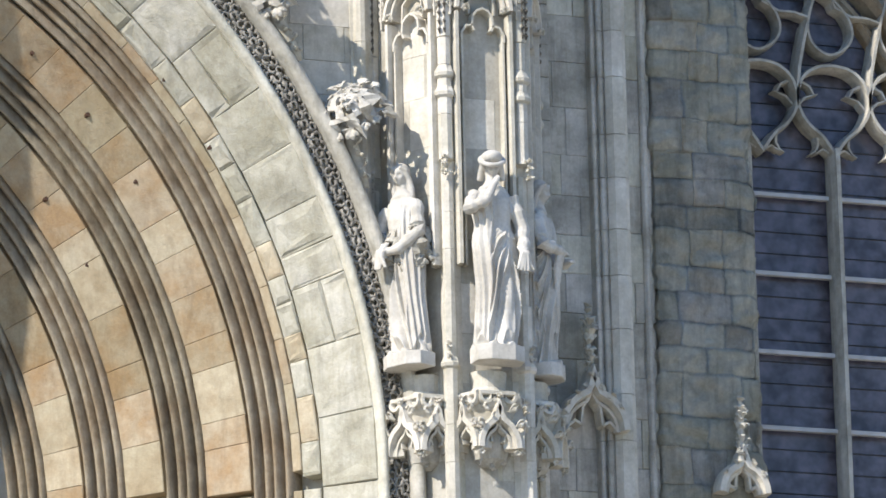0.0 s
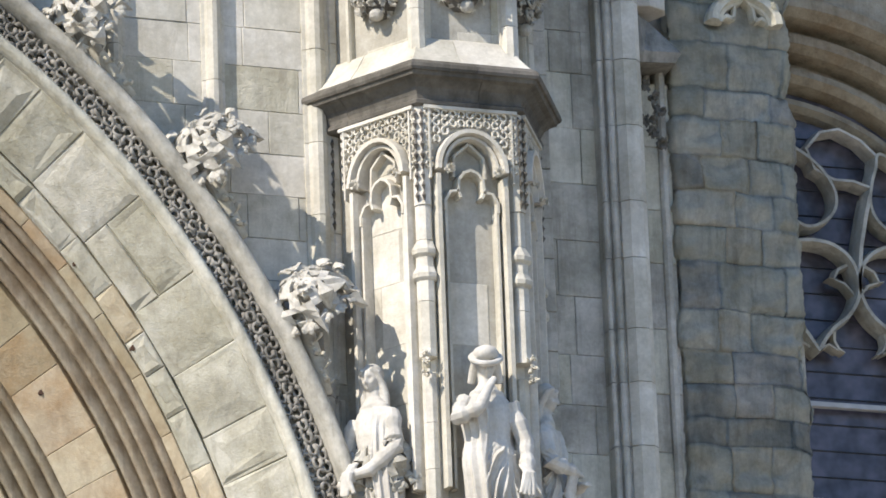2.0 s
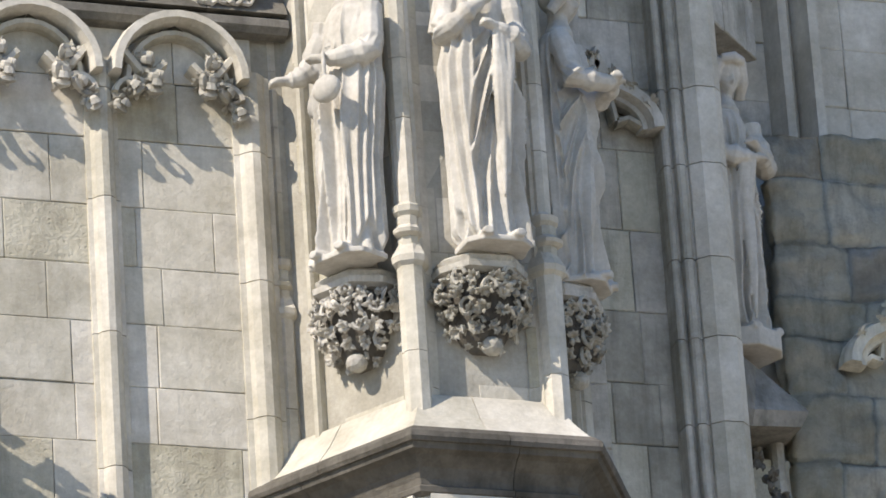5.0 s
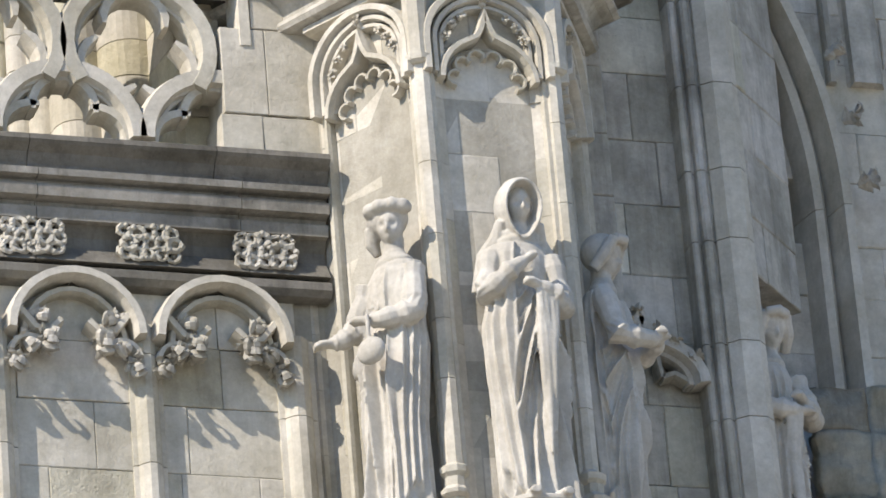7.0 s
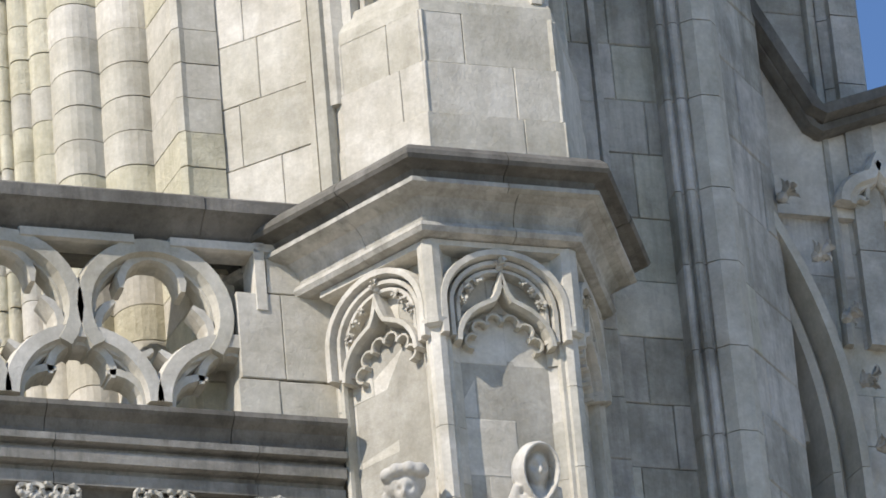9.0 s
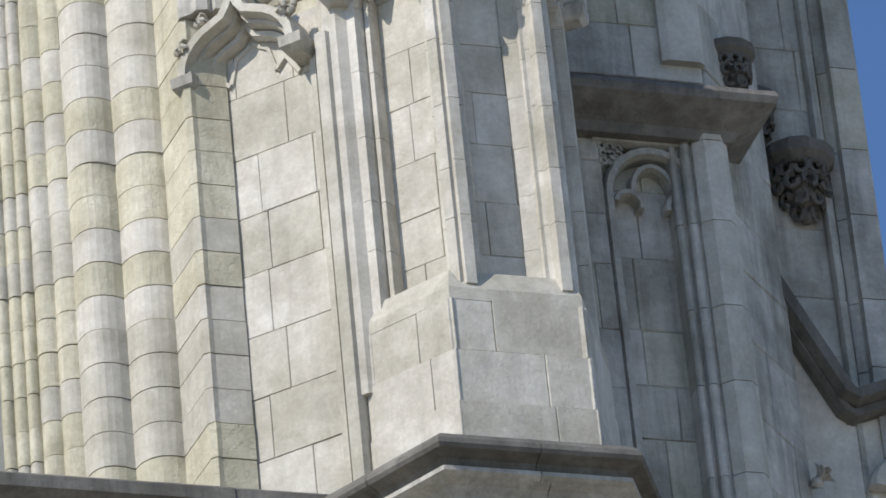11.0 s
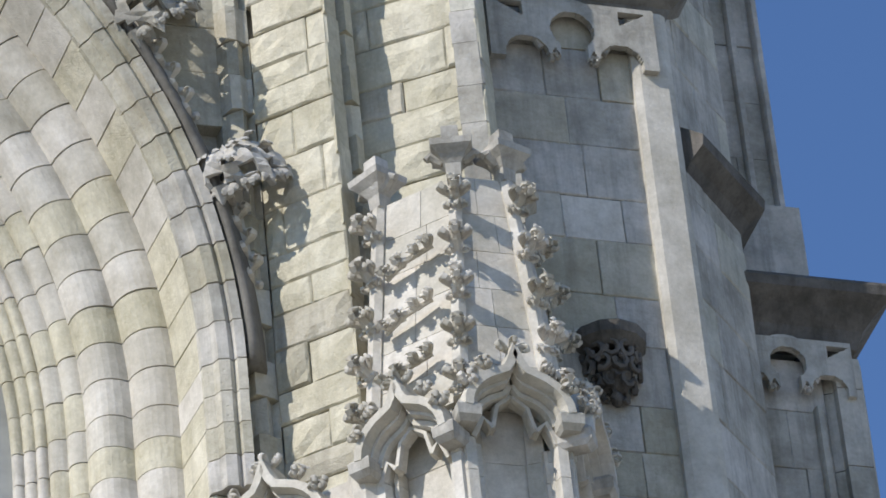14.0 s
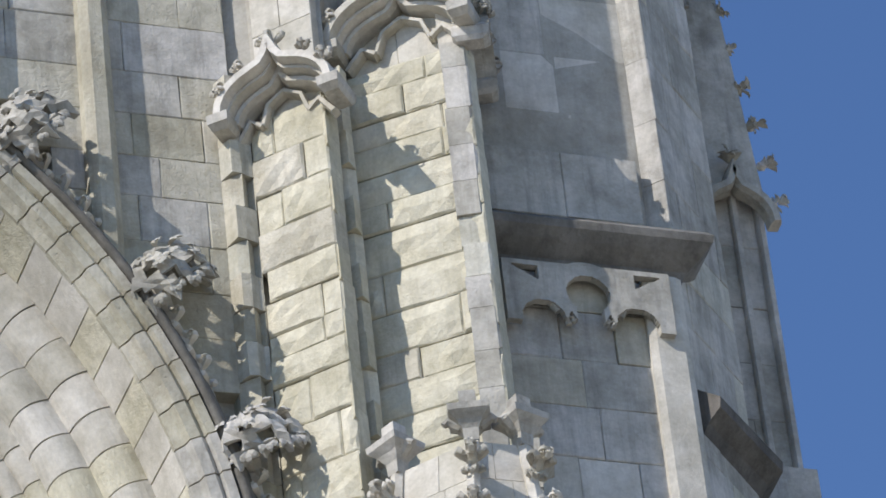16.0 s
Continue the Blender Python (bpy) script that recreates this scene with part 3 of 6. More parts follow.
# ---- left wall between portal and balcony ----
fl = Face((-3.6, 0.75), (-0.2, 0.75))
clear = lambda u, z: math.hypot(-3.6 + u - AX, z - AZ) > 6.66
ashlar(wall_west, fl, 0, 3.2, 15.65, 21.55, 0.327, 0.50, (PALE, OLD), keep=clear, weights=(8, 1), d=0.12)
for i, x in enumerate((-3.45, -2.70, -1.95, -1.20, -0.42)):
    zlow = AZ + math.sqrt(max(0.1, 6.80 ** 2 - (x - AX) ** 2)) if x < -0.6 else 15.6
    sh = thing("wall_shaft", (x, 0.75, zlow), "slender pale stone wall shaft with moulded edges", "wall shaft", "wall shafts", "structure")
    z = zlow
    wd = 0.085 if i < 4 else 0.10
    while z < 21.2:
        h = min(0.66 * RNG.uniform(0.8, 1.1), 21.25 - z)
        bm = bmesh.new()
        plan = [(x - wd, .76), (x - wd, .735), (x - wd * .72, .728), (x - wd * .55, .70), (x - wd * .2, .675), (x + wd * .2, .675), (x + wd * .55, .70), (x + wd * .72, .728), (x + wd, .735), (x + wd, .76)]
        prism(bm, plan, z + 0.002, z + h - 0.003)
        part("shaft_stone", bm, PALE, sh)
        z += h
# blind arcade below the balcony
for i in range(4):
    u = 3.6 - 0.81 - 0.755 * i
    ar = thing("blind_arch", fl.at(u, 21.0), "weathered cusped blind arch with carved foliage cusps", "blind arch", "balcony arcade", "structure")
    bm = bmesh.new()
    rib(bm, arc_pts(fl, u, 21.17, 0.33, 180, 0, 14, 0, 0.33), fl.n, 0.06, 0.16)
    part("arch_rib", bm, PALE, ar)
    bm = bmesh.new()
    rib(bm, arc_pts(fl, u, 21.13, 0.26, 178, 2, 12, 0, 0.3), fl.n, 0.04, 0.08)
    part("inner_rib", bm, PALE, ar)
    for sgn in (-1, 1):
        bm = bmesh.new()
        rib(bm, [fl.at(u + sgn * .28, 21.30, 0), fl.at(u + sgn * .20, 21.20, 0), fl.at(u + sgn * .13, 21.19, 0), fl.at(u + sgn * .07, 21.25, 0)], fl.n, 0.045, 0.11)
        rib(bm, arc_pts(fl, u + sgn * .235, 21.06, .095, 150 if sgn > 0 else 30, 10 if sgn > 0 else 170, 8, 0), fl.n, 0.035, 0.10)
        part("cusp", bm, PALE, ar)
        bm = bmesh.new()
        for k, (e, g) in enumerate(((.24, 21.28), (.19, 21.20), (.25, 21.15), (.14, 21.17), (.29, 21.06))):
            way = fl.u * (-sgn * (.9 - .3 * k)) - Z * (.2 + .2 * k) + fl.n * .5
            scroll(bm, fl.at(u + sgn * e, g, .06), way, fl.n - Z * .6, .15 + .02 * (k % 2), .34, .7, .45)
            foliage(bm, fl.at(u + sgn * e, g, .05), .13, way, 40 + 11 * i + 5 * sgn + k, 7, 1.1)
        part("cusp_foliage", bm, GRIMY, ar)
# balcony cornice
balcony = thing("balcony_cornice", (-2, 0.6, 21.5), "moulded soot-stained balcony cornice with carved foliage bosses", "cornice", kind="structure")
line = [(-9.0, 0.75), (-0.22, 0.75)]
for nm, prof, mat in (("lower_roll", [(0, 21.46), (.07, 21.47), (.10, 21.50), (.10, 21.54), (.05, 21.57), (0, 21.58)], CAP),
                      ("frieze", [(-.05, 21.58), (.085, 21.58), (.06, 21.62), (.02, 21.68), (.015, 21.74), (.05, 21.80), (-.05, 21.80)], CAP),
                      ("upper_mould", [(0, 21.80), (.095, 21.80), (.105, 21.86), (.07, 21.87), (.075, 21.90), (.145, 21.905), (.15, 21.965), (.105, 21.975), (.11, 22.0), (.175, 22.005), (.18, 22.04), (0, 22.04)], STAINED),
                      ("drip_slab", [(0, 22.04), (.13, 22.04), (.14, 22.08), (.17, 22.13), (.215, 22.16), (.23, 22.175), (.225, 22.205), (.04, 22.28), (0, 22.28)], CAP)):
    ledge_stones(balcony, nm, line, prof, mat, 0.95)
for i in range(5):
    u = 3.6 - 0.555 - 0.600 * i
    bm = bmesh.new()
    r = random.Random(i + 9)
    pierced(bm, fl, u - .15, u + .15, 21.61, 21.79, .085, 500 + i, 3, 5)
    pierced(bm, fl, u - .14, u + .14, 21.62, 21.78, .055, 520 + i, 2, 4)
    part("foliage_boss", bm, GRIMY, balcony, "carved foliage boss")
# pierced balustrade
bal = thing("balustrade", (-2, 0.7, 22.28), "pale stone balustrade pierced with cusped circles", "balustrade", kind="structure")
fb = Face((-3.6, 0.80), (-0.2, 0.80))


def ring_unit(cu, cz, a0, a1, r=0.375, e=0.0):
    bm = bmesh.new()
    rib(bm, arc_pts(fb, cu, cz, r, a0, a1, 22, -0.12 - e), fb.n, 0.11, 0.20, 0.3)
    rib(bm, arc_pts(fb, cu, cz, r - 0.055, a0, a1, 22, -0.10 - e), fb.n, 0.05, 0.12, 0.3)
    part("tracery_ring", bm, PALE, bal)
    lobes = (90, 215, 325) if a1 - a0 > 200 else (90, 178, 2)
    for pts in trefoil_pts(fb, cu, cz, .165, .165, lobes, -0.10 - e, 100):
        if a1 - a0 <= 200:
            pts = [p for p in pts if p.z > cz - .06]
        if len(pts) < 3:
            continue
        bm = bmesh.new()
        rib(bm, pts, fb.n, 0.055, 0.14, 0.3, taper=[.6] + [1.1] * (len(pts) - 2) + [.6])
        part("foil", bm, PALE, bal)


for i in range(4):
    ring_unit(3.6 - 1.13 - 0.79 * i, 22.86, -35, 215)
    ring_unit(3.6 - 1.525 - 0.79 * i, 22.34, 0, 180, e=0.006)
ring_unit(3.6 - 0.735, 22.34, 60, 180, e=0.006)
for i in range(5):
    u = 3.6 - 0.735 - 0.79 * i
    bm = bmesh.new()
    pts = [fb.at(u - .30, 23.26, -.06), fb.at(u + .30, 23.26, -.06)]
    rib(bm, pts, fb.n, 0.06, 0.15, 0.2)
    part("top_bar", bm, PALE, bal)
bm = bmesh.new()
rib(bm, [fb.at(3.6 - .565, 22.9, -.10), fb.at(3.6 - .565, 23.29, -.10)], fb.n, 0.07, 0.19, 0.2)
part("end_bar", bm, PALE, bal)
fe = Face((-0.72, 0.72), (-0.12, 0.72))
ashlar(bal, fe, 0.0, 0.60, 22.27, 22.50, 0.23, 0.25, (PALE,), d=0.3)
ashlar(bal, fe, 0.02, 0.60, 22.51, 23.00, 0.49, 0.38, (PALE,), d=0.3)
ashlar(bal, fe, 0.19, 0.60, 23.005, 23.29, 0.29, 0.40, (PALE,), d=0.3)
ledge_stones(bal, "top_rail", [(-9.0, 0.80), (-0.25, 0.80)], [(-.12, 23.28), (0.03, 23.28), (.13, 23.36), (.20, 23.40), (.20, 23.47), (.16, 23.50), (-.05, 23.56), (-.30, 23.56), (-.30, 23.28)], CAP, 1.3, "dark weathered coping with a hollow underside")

bm = bmesh.new()
box(bm, -9.0, -0.75, 2.22, 2.4, 21.0, 23.9)
box(bm, -9.0, -0.3, 0.8, 2.3, 21.9, 22.1)
part("gallery_back", bm, OLD, bal)


# ---- statue pier ----
pier = thing("statue_pier", (0.48, 0.5, 0), "half-hexagonal pale stone pier with niches and carved canopies", "pier", kind="structure")
PA2, PD2 = (-0.42, 0.90), (1.39, 0.90)
HEX = [PA2, PB, PC, PD, (0.87, 1.33)]
core = offset_poly([PA2, PB, PC, PD], -0.10)
bm = bmesh.new()
prism(bm, core + [(1.16, 1.6), (-0.3, 1.6)], 0, 23.0)
part("core", bm, MORTAR, pier)
FA, FB, FC = Face(PA2, PB), Face(PB, PC), Face(PC, PD)
WF = 0.77
FACES = ((FA, FA.w - WF), (FB, 0.0), (FC, 0.0))     # frame, where the niche bay starts


def post(f_prev, corner, f_next, spans, name="corner_post"):
    """A corner post of stacked stones; spans of (z0, z1, half width, out)."""
    c = Vector((corner[0], corner[1], 0))
    o = (f_prev.n + f_next.n).normalized()
    s = Vector((-o.y, o.x, 0))
    for z0, z1, hw, out in spans:
        z = z0
        while z < z1 - 0.01:
            h = z1 - z if z1 - z < 0.6 else RNG.uniform(0.3, 0.5)
            bm = bmesh.new()
            q = hw * 0.45
            plan = [c - s * hw - o * .16, c - s * hw + o * (out - hw * .55), c - s * q + o * out, c + s * q + o * out, c + s * hw + o * (out - hw * .55), c + s * hw - o * .16]
            prism(bm, [(p.x, p.y) for p in plan], z + 0.002, z + h - 0.002)
            part("post_stone", bm, PALE, pier)
            z += h


def setoff(f_prev, corner, f_next, z, hw, out, h=0.10, drop=0.05):
    c = Vector((corner[0], corner[1], 0))
    o = (f_prev.n + f_next.n).normalized()
    s = Vector((-o.y, o.x, 0))
    bm = bmesh.new()
    rings = []
    for zz, k, e in ((z - drop, 1.0, 0), (z - drop * .6, 1.25, .02), (z, 1.3, .025), (z + h, 0.75, -.03)):
        q = hw * 0.45 * k
        pl = [c - s * hw * k - o * .12, c - s * hw * k + o * (out + e - hw * .55), c - s * q + o * (out + e), c + s * q + o * (out + e), c + s * hw * k + o * (out + e - hw * .55), c + s * hw * k - o * .12]
        rings.append([(p.x, p.y, zz) for p in pl])
    loft(bm, rings)
    part("set_off", bm, PALE, pier)
    return c + o * out


FW = Face((-0.6, 0.9), (-0.42, 0.9))
for fp, cn, fn in ((FA, PB, FB), (FB, PC, FC), (FW, (PB[0] - .435, PB[1] + .740), FA), (FC, (PC[0] + .385, PC[1] + .667), FW)):
    big = cn in (PB, PC)
    a = 0.0 if big else -0.02
    post(fp, cn, fn, [(12.0, 14.98, .062, a), (15.0, 15.55, .058, a - .01), (15.55, 16.75, .052, a - .03), (16.86, 17.66, .062, a), (17.74, 18.0, .056, a - .01), (18.0, 18.76, .06, a)])
    for z in (17.66, 17.48):
        setoff(fp, cn, fn, z, .066, a + .004)
    p = setoff(fp, cn, fn, 14.99, .062, a)
    bm = bmesh.new()
    o = (fp.n + fn.n).normalized()
    foliage(bm, p + Z * 15.13, 0.085, Z + o * .6, 71, 8)
    foliage(bm, p + Z * 15.06, 0.07, o, 72, 7)
    part("post_foliage", bm, PALE, pier)
    bm = bmesh.new()
    for k in range(3):
        foliage(bm, p + Z * (16.72 + .08 * k) + o * .01, 0.085, o + Z * .5, 73 + k, 7)
    part("post_foliage", bm, PALE, pier)
    bm = bmesh.new()
    fx = Face((p.x - o.y * -.05, p.y - o.x * .05), (p.x - o.y * .05, p.y + o.x * .05))
    r = random.Random(5)
    for k in range(9):
        for sg in (-1, 1):
            c = p + Z * (18.06 + .078 * k) + Vector((-o.y, o.x, 0)) * (.024 * sg) + o * .004
            tube(bm, [c - Z * .035, c + o * .016, c + Z * .035], [.006, .017, .006], 5)
    part("carved_strip", bm, SOOT_SHADE, pier, "pierced carved strip")
    post(fp, cn, fn, [(19.1, 20.0, .062, a), (20.02, 20.22, .05, a - .01), (20.26, 22.50, .047, a - .03)])
    setoff(fp, cn, fn, 20.0, .064, a)
    setoff(fp, cn, fn, 20.14, .05, a, .05, .03)
    setoff(fp, cn, fn, 20.27, .052, a - .02, .04, .05)
    post(fp, cn, fn, [(22.50, 22.98, .058, a + .01)])
    setoff(fp, cn, fn, 22.53, .05, a - .01, .03, .04)


def niche_tracery_low(f, u0):
    """Pierced panel over a three-lobed blind arch, with jamb shafts below."""
    m = u0 + WF / 2
    bm = bmesh.new()
    for sg in (-1, 1):
        rib(bm, [f.at(m + sg * .255, 15.9, -.10), f.at(m + sg * .255, 18.24, -.10)], f.n, 0.05, 0.13)
        rib(bm, [f.at(m + sg * .195, 15.9, -.10), f.at(m + sg * .195, 18.06, -.10)], f.n, 0.03, 0.09)
    part("jamb_shaft", bm, PALE, pier)
    bm = bmesh.new()
    rib(bm, arc_pts(f, m, 18.27, .255, 180, 0, 16, -.10, .30), f.n, 0.05, 0.16)
    rib(bm, arc_pts(f, m, 18.27, .205, 180, 0, 16, -.10, .26), f.n, 0.035, 0.12)
    part("arch_rib", bm, PALE, pier)
    bm = bmesh.new()
    for sg in (-1, 1):
        # the lobes of the blind arch below
        rib(bm, [f.at(m + sg * .20, 17.98, -.10), f.at(m + sg * .20, 18.05, -.10), f.at(m + sg * .16, 18.12, -.10), f.at(m + sg * .10, 18.13, -.10), f.at(m + sg * .08, 18.08, -.10)], f.n, .032, .10)
        rib(bm, [f.at(m + sg * .10, 18.12, -.10), f.at(m + sg * .09, 18.22, -.10), f.at(m + sg * .05, 18.27, -.10), f.at(m, 18.29, -.10)], f.n, .032, .10)
        rib(bm, [f.at(m + sg * .12, 18.24, -.10), f.at(m + sg * .11, 18.40, -.10), f.at(m, 18.50, -.10)], f.n, .028, .07)
    part("cusps", bm, PALE, pier)
    bm = bmesh.new()
    for sg in (-1, 1):
        foliage(bm, f.at(m + sg * .185, 18.28, .05), .085, f.n - Z * .4, 81, 8, 1.2)
    part("cusp_foliage", bm, PALE, pier, "carved leaf knob")
    bm = bmesh.new()
    r = random.Random(4)
    for i in range(11):
        for k in range(8):
            u, z = m - .32 + .064 * i + .0, 18.24 + .066 * k
            e = math.hypot((u - m) / .285, max(0, z - 18.27) / .335)
            if e < 1.05 or z > 18.73 or (z < 18.3):
                continue
            a0 = r.uniform(0, 360)
            tube(bm, arc_pts(f, u, z, .024, a0, a0 + 300, 6, .015, .028), [.012, .01, .009, .009, .01, .012, .014], 5, 1, f.n)
    # the ground behind the pierced leaves
    out = [(m - .34, 18.24), (m - .34, 18.73), (m + .34, 18.73), (m + .34, 18.24)]
    inn = [(m + .265 * math.cos(math.pi * i / 16), 18.27 + .31 * math.sin(math.pi * i / 16)) for i in range(17)]
    loft(bm, [[tuple(f.at(u, z, e)) for u, z in out[:4] + inn] for e in (-.09, -.03)])
    part("pierced_panel", bm, PALE, pier, "pierced foliage panel")
    bm = bmesh.new()
    rib(bm, [f.at(u0 + .03, 18.74, -.10), f.at(u0 + WF - .03, 18.74, -.10)], f.n, .04, .14)
    rib(bm, [f.at(u0 + .07, 18.2, -.10), f.at(u0 + .07, 18.74, -.10)], f.n, .02, .13)
    rib(bm, [f.at(u0 + WF - .07, 18.2, -.10), f.at(u0 + WF - .07, 18.74, -.10)], f.n, .02, .13)
    part("panel_frame", bm, PALE, pier)


def canopy(f, u0, zt):
    """A hollow canopy that carries a statue's plinth: a neck, a scalloped band, and ogee gables over a dark vault."""
    m = u0 + WF / 2
    k = 10
    fan = lambda r, z, e=1.0: [tuple(f.at(m + r * math.cos(math.pi * i / k), z, -.10 + r * e * math.sin(math.pi * i / k))) for i in range(k + 1)]
    bm = bmesh.new()
    loft(bm, [fan(r, z) for z, r in ((zt + .05, .17), (zt - .10, .16), (zt - .15, .19), (zt - .20, .25), (zt - .24, .285), (zt - .30, .27), (zt - .34, .24), (zt - .42, .22), (zt - .44, .10))])
    part("canopy_body", bevelled(bm, .006), PALE, pier)
    plan = [(-.30, .0), (-.165, .235), (.165, .235), (.30, .0)]
    for j, ((xa, ya), (xb, yb)) in enumerate(zip(plan, plan[1:])):
        a, b = f.at(m + xa, 0, -.10 + ya), f.at(m + xb, 0, -.10 + yb)
        g = Face((a.x, a.y), (b.x, b.y))
        # scalloped band over the gable
        bm = bmesh.new()
        for q in range(3):
            rib(bm, arc_pts(g, g.w * (q + .5) / 3, zt - .20, g.w / 6, 180, 360, 8, -.02, .07), g.n, .04, .07)
        rib(bm, [g.at(0, zt - .18, -.04), g.at(g.w, zt - .18, -.04)], g.n, .05, .08)
        part("scalloped_band", bm, PALE, pier)
        half = g.w / 2 + .01
        pts = ogee_pts(g, g.w / 2, zt - .68, half, .42)
        bm = bmesh.new()
        rib(bm, [p - g.n * .10 for p in pts], g.n, .075, .18)
        part("ogee_gable", bm, PALE, pier)
        bm = bmesh.new()
        rib(bm, [p - g.n * .08 for p in ogee_pts(g, g.w / 2, zt - .68, half - .06, .29)], g.n, .035, .11)
        for sg in (-1, 1):
            rib(bm, [g.at(g.w / 2 + sg * half * .72, zt - .62, -.06), g.at(g.w / 2 + sg * half * .40, zt - .55, -.06), g.at(g.w / 2 + sg * half * .30, zt - .62, -.06)], g.n, .03, .08)
        part("gable_cusps", bm, PALE, pier)
        for sg in (-1, 1):
            for e, (du, dz) in enumerate(((.80, .50), (.48, .36))):
                bm = bmesh.new()
                p = g.at(g.w / 2 + sg * half * du, zt - dz, .07)
                scroll(bm, p, g.u * sg * .6 + Z + g.n * .3, g.u * sg + g.n * .5 - Z * .3, .11, .30, .75, .45)
                scroll(bm, p, g.u * sg + Z * .5 + g.n * .5, g.n - Z * .5, .09, .30, .7, .45)
                part("crocket", bm, PALE, pier)
            bm = bmesh.new()
            foliage(bm, g.at(g.w / 2 + sg * half * .95, zt - .70, .03), .075, g.n - Z * .6, 640 + j, 6)
            part("end_leaf", bm, PALE, pier)
        bm = bmesh.new()
        foliage(bm, g.at(g.w / 2, zt - .25, .05), .10, Z + g.n * .8, 620 + j, 7)
        part("gable_finial", bm, PALE, pier)
    bm = bmesh.new()
    loft(bm, [fan(r, z) for z, r in ((zt - .44, .20), (zt - .60, .19), (zt - .74, .15), (zt - .80, .07))])
    part("vault", bm, GRIMY, pier)
    bm = bmesh.new()
    for e in (-.10, 0, .10):
        foliage(bm, f.at(m + e, zt - .78 + abs(e) * .5, -.02), .08, -Z + f.n * .5, 660 + round(e * 10), 7)
    part("pendant_foliage", bm, GRIMY, pier)


def corbel(f, u0, zt):
    """A basket of pierced foliage under a moulded plate."""
    m = u0 + WF / 2
    prof = [(.06, .46), (.13, .42), (.19, .34), (.235, .22), (.245, .14), (.22, .10)]
    # The core's dark colour stands in for shade between the leaves.
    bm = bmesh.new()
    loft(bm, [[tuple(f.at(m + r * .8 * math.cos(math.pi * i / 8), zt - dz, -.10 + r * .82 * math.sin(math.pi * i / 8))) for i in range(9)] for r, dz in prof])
    part("corbel_core", bm, SOOT_SHADE, pier)
    bm = bmesh.new()
    r = random.Random(17)
    for row, (rad, dz) in enumerate(((.235, .13), (.24, .20), (.21, .28), (.16, .36), (.09, .43))):
        n = (9, 9, 8, 6, 4)[row]
        for i in range(n):
            a = math.pi * (i + .5 + .3 * (row % 2)) / n
            p = f.at(m + rad * math.cos(a), zt - dz, -.10 + rad * math.sin(a))
            o = f.u * math.cos(a) + f.n * math.sin(a)
            g = Face((p.x - o.y * -.1, p.y - o.x * .1), (p.x + o.y * -.1, p.y + o.x * .1))
            if (i + 2 * row) % 3 == 0:
                a0 = r.uniform(0, 360)
                tube(bm, arc_pts(g, .1, p.z, .036, a0, a0 + 250, 6, .012, .044), [.012, .011, .010, .010, .011, .013, .016], 5, 1, o)
            foliage(bm, p - o * .01, .085 if row < 4 else .06, o * .6 - Z * .5 + g.u * r.uniform(-.6, .6), 7 * row + i, 6, 1.3)
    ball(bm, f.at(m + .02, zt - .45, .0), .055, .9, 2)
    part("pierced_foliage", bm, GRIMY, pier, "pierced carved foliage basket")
    bm = bmesh.new()
    pl = []
    for rad, dz in ((.20, .10), (.235, .085), (.24, .055), (.215, .045), (.225, .02), (.20, .0)):
        pl.append([tuple(f.at(m + rad * x, zt - dz, -.10 + rad * y)) for x, y in ((-1, 0), (-.95, .45), (-.5, 1.0), (.5, 1.0), (.95, .45), (1, 0))])
    loft(bm, pl)
    part("corbel_plate", bm, GRIMY, pier)


def niche_tracery_high(f, u0):
    """A cusped ogee canopy carved on the face below the upper cornice."""
    m = u0 + WF / 2
    bm = bmesh.new()
    for rr, w, d in ((.325, .05, .12), (.275, .035, .09), (.235, .03, .07)):
        rib(bm, [f.at(m - rr, 22.45, -.10)] + arc_pts(f, m, 22.63, rr, 180, 0, 16, -.10, rr * .92) + [f.at(m + rr, 22.45, -.10)], f.n, w, d)
    part("arch_rib", bm, PALE, pier)
    bm = bmesh.new()
    og = ogee_pts(f, m, 22.42, .25, .40, -.10)
    rib(bm, og, f.n, .04, .10)
    part("ogee_rib", bm, PALE, pier)
    bm = bmesh.new()
    for i in range(6):
        a, b = radians(180 - i * 30), radians(180 - (i + 1) * 30)
        c = (m + .17 * math.cos((a + b) / 2), 22.40 + .17 * math.sin((a + b) / 2))
        rib(bm, arc_pts(f, c[0], c[1], .042, math.degrees((a + b) / 2) - 110, math.degrees((a + b) / 2) + 110, 6, -.10), f.n, .018, .05)
    part("cusps", bm, PALE, pier)
    bm = bmesh.new()
    for sg in (-1, 1):
        for k, (du, dz) in enumerate(((.12, 22.78), (.17, 22.73), (.21, 22.66))):
            foliage(bm, f.at(m + sg * du, dz, -.05), .06, f.n + Z * .3, 700 + k, 7, 1.3)
    foliage(bm, f.at(m, 22.86, -.03), .09, f.n + Z, 710, 8)
    part("spandrel_foliage", bm, PALE, pier)
    bm = bmesh.new()
    rib(bm, [f.at(u0 + .03, 22.965, -.10), f.at(u0 + WF - .03, 22.965, -.10)], f.n, .05, .11)
    part("top_rail", bm, PALE, pier)
    bm = bmesh.new()
    for sg in (-1, 1):
        rib(bm, [f.at(m + sg * .30, 19.2, -.10), f.at(m + sg * .30, 22.45, -.10)], f.n, .04, .06)
    part("jamb_shaft", bm, PALE, pier)


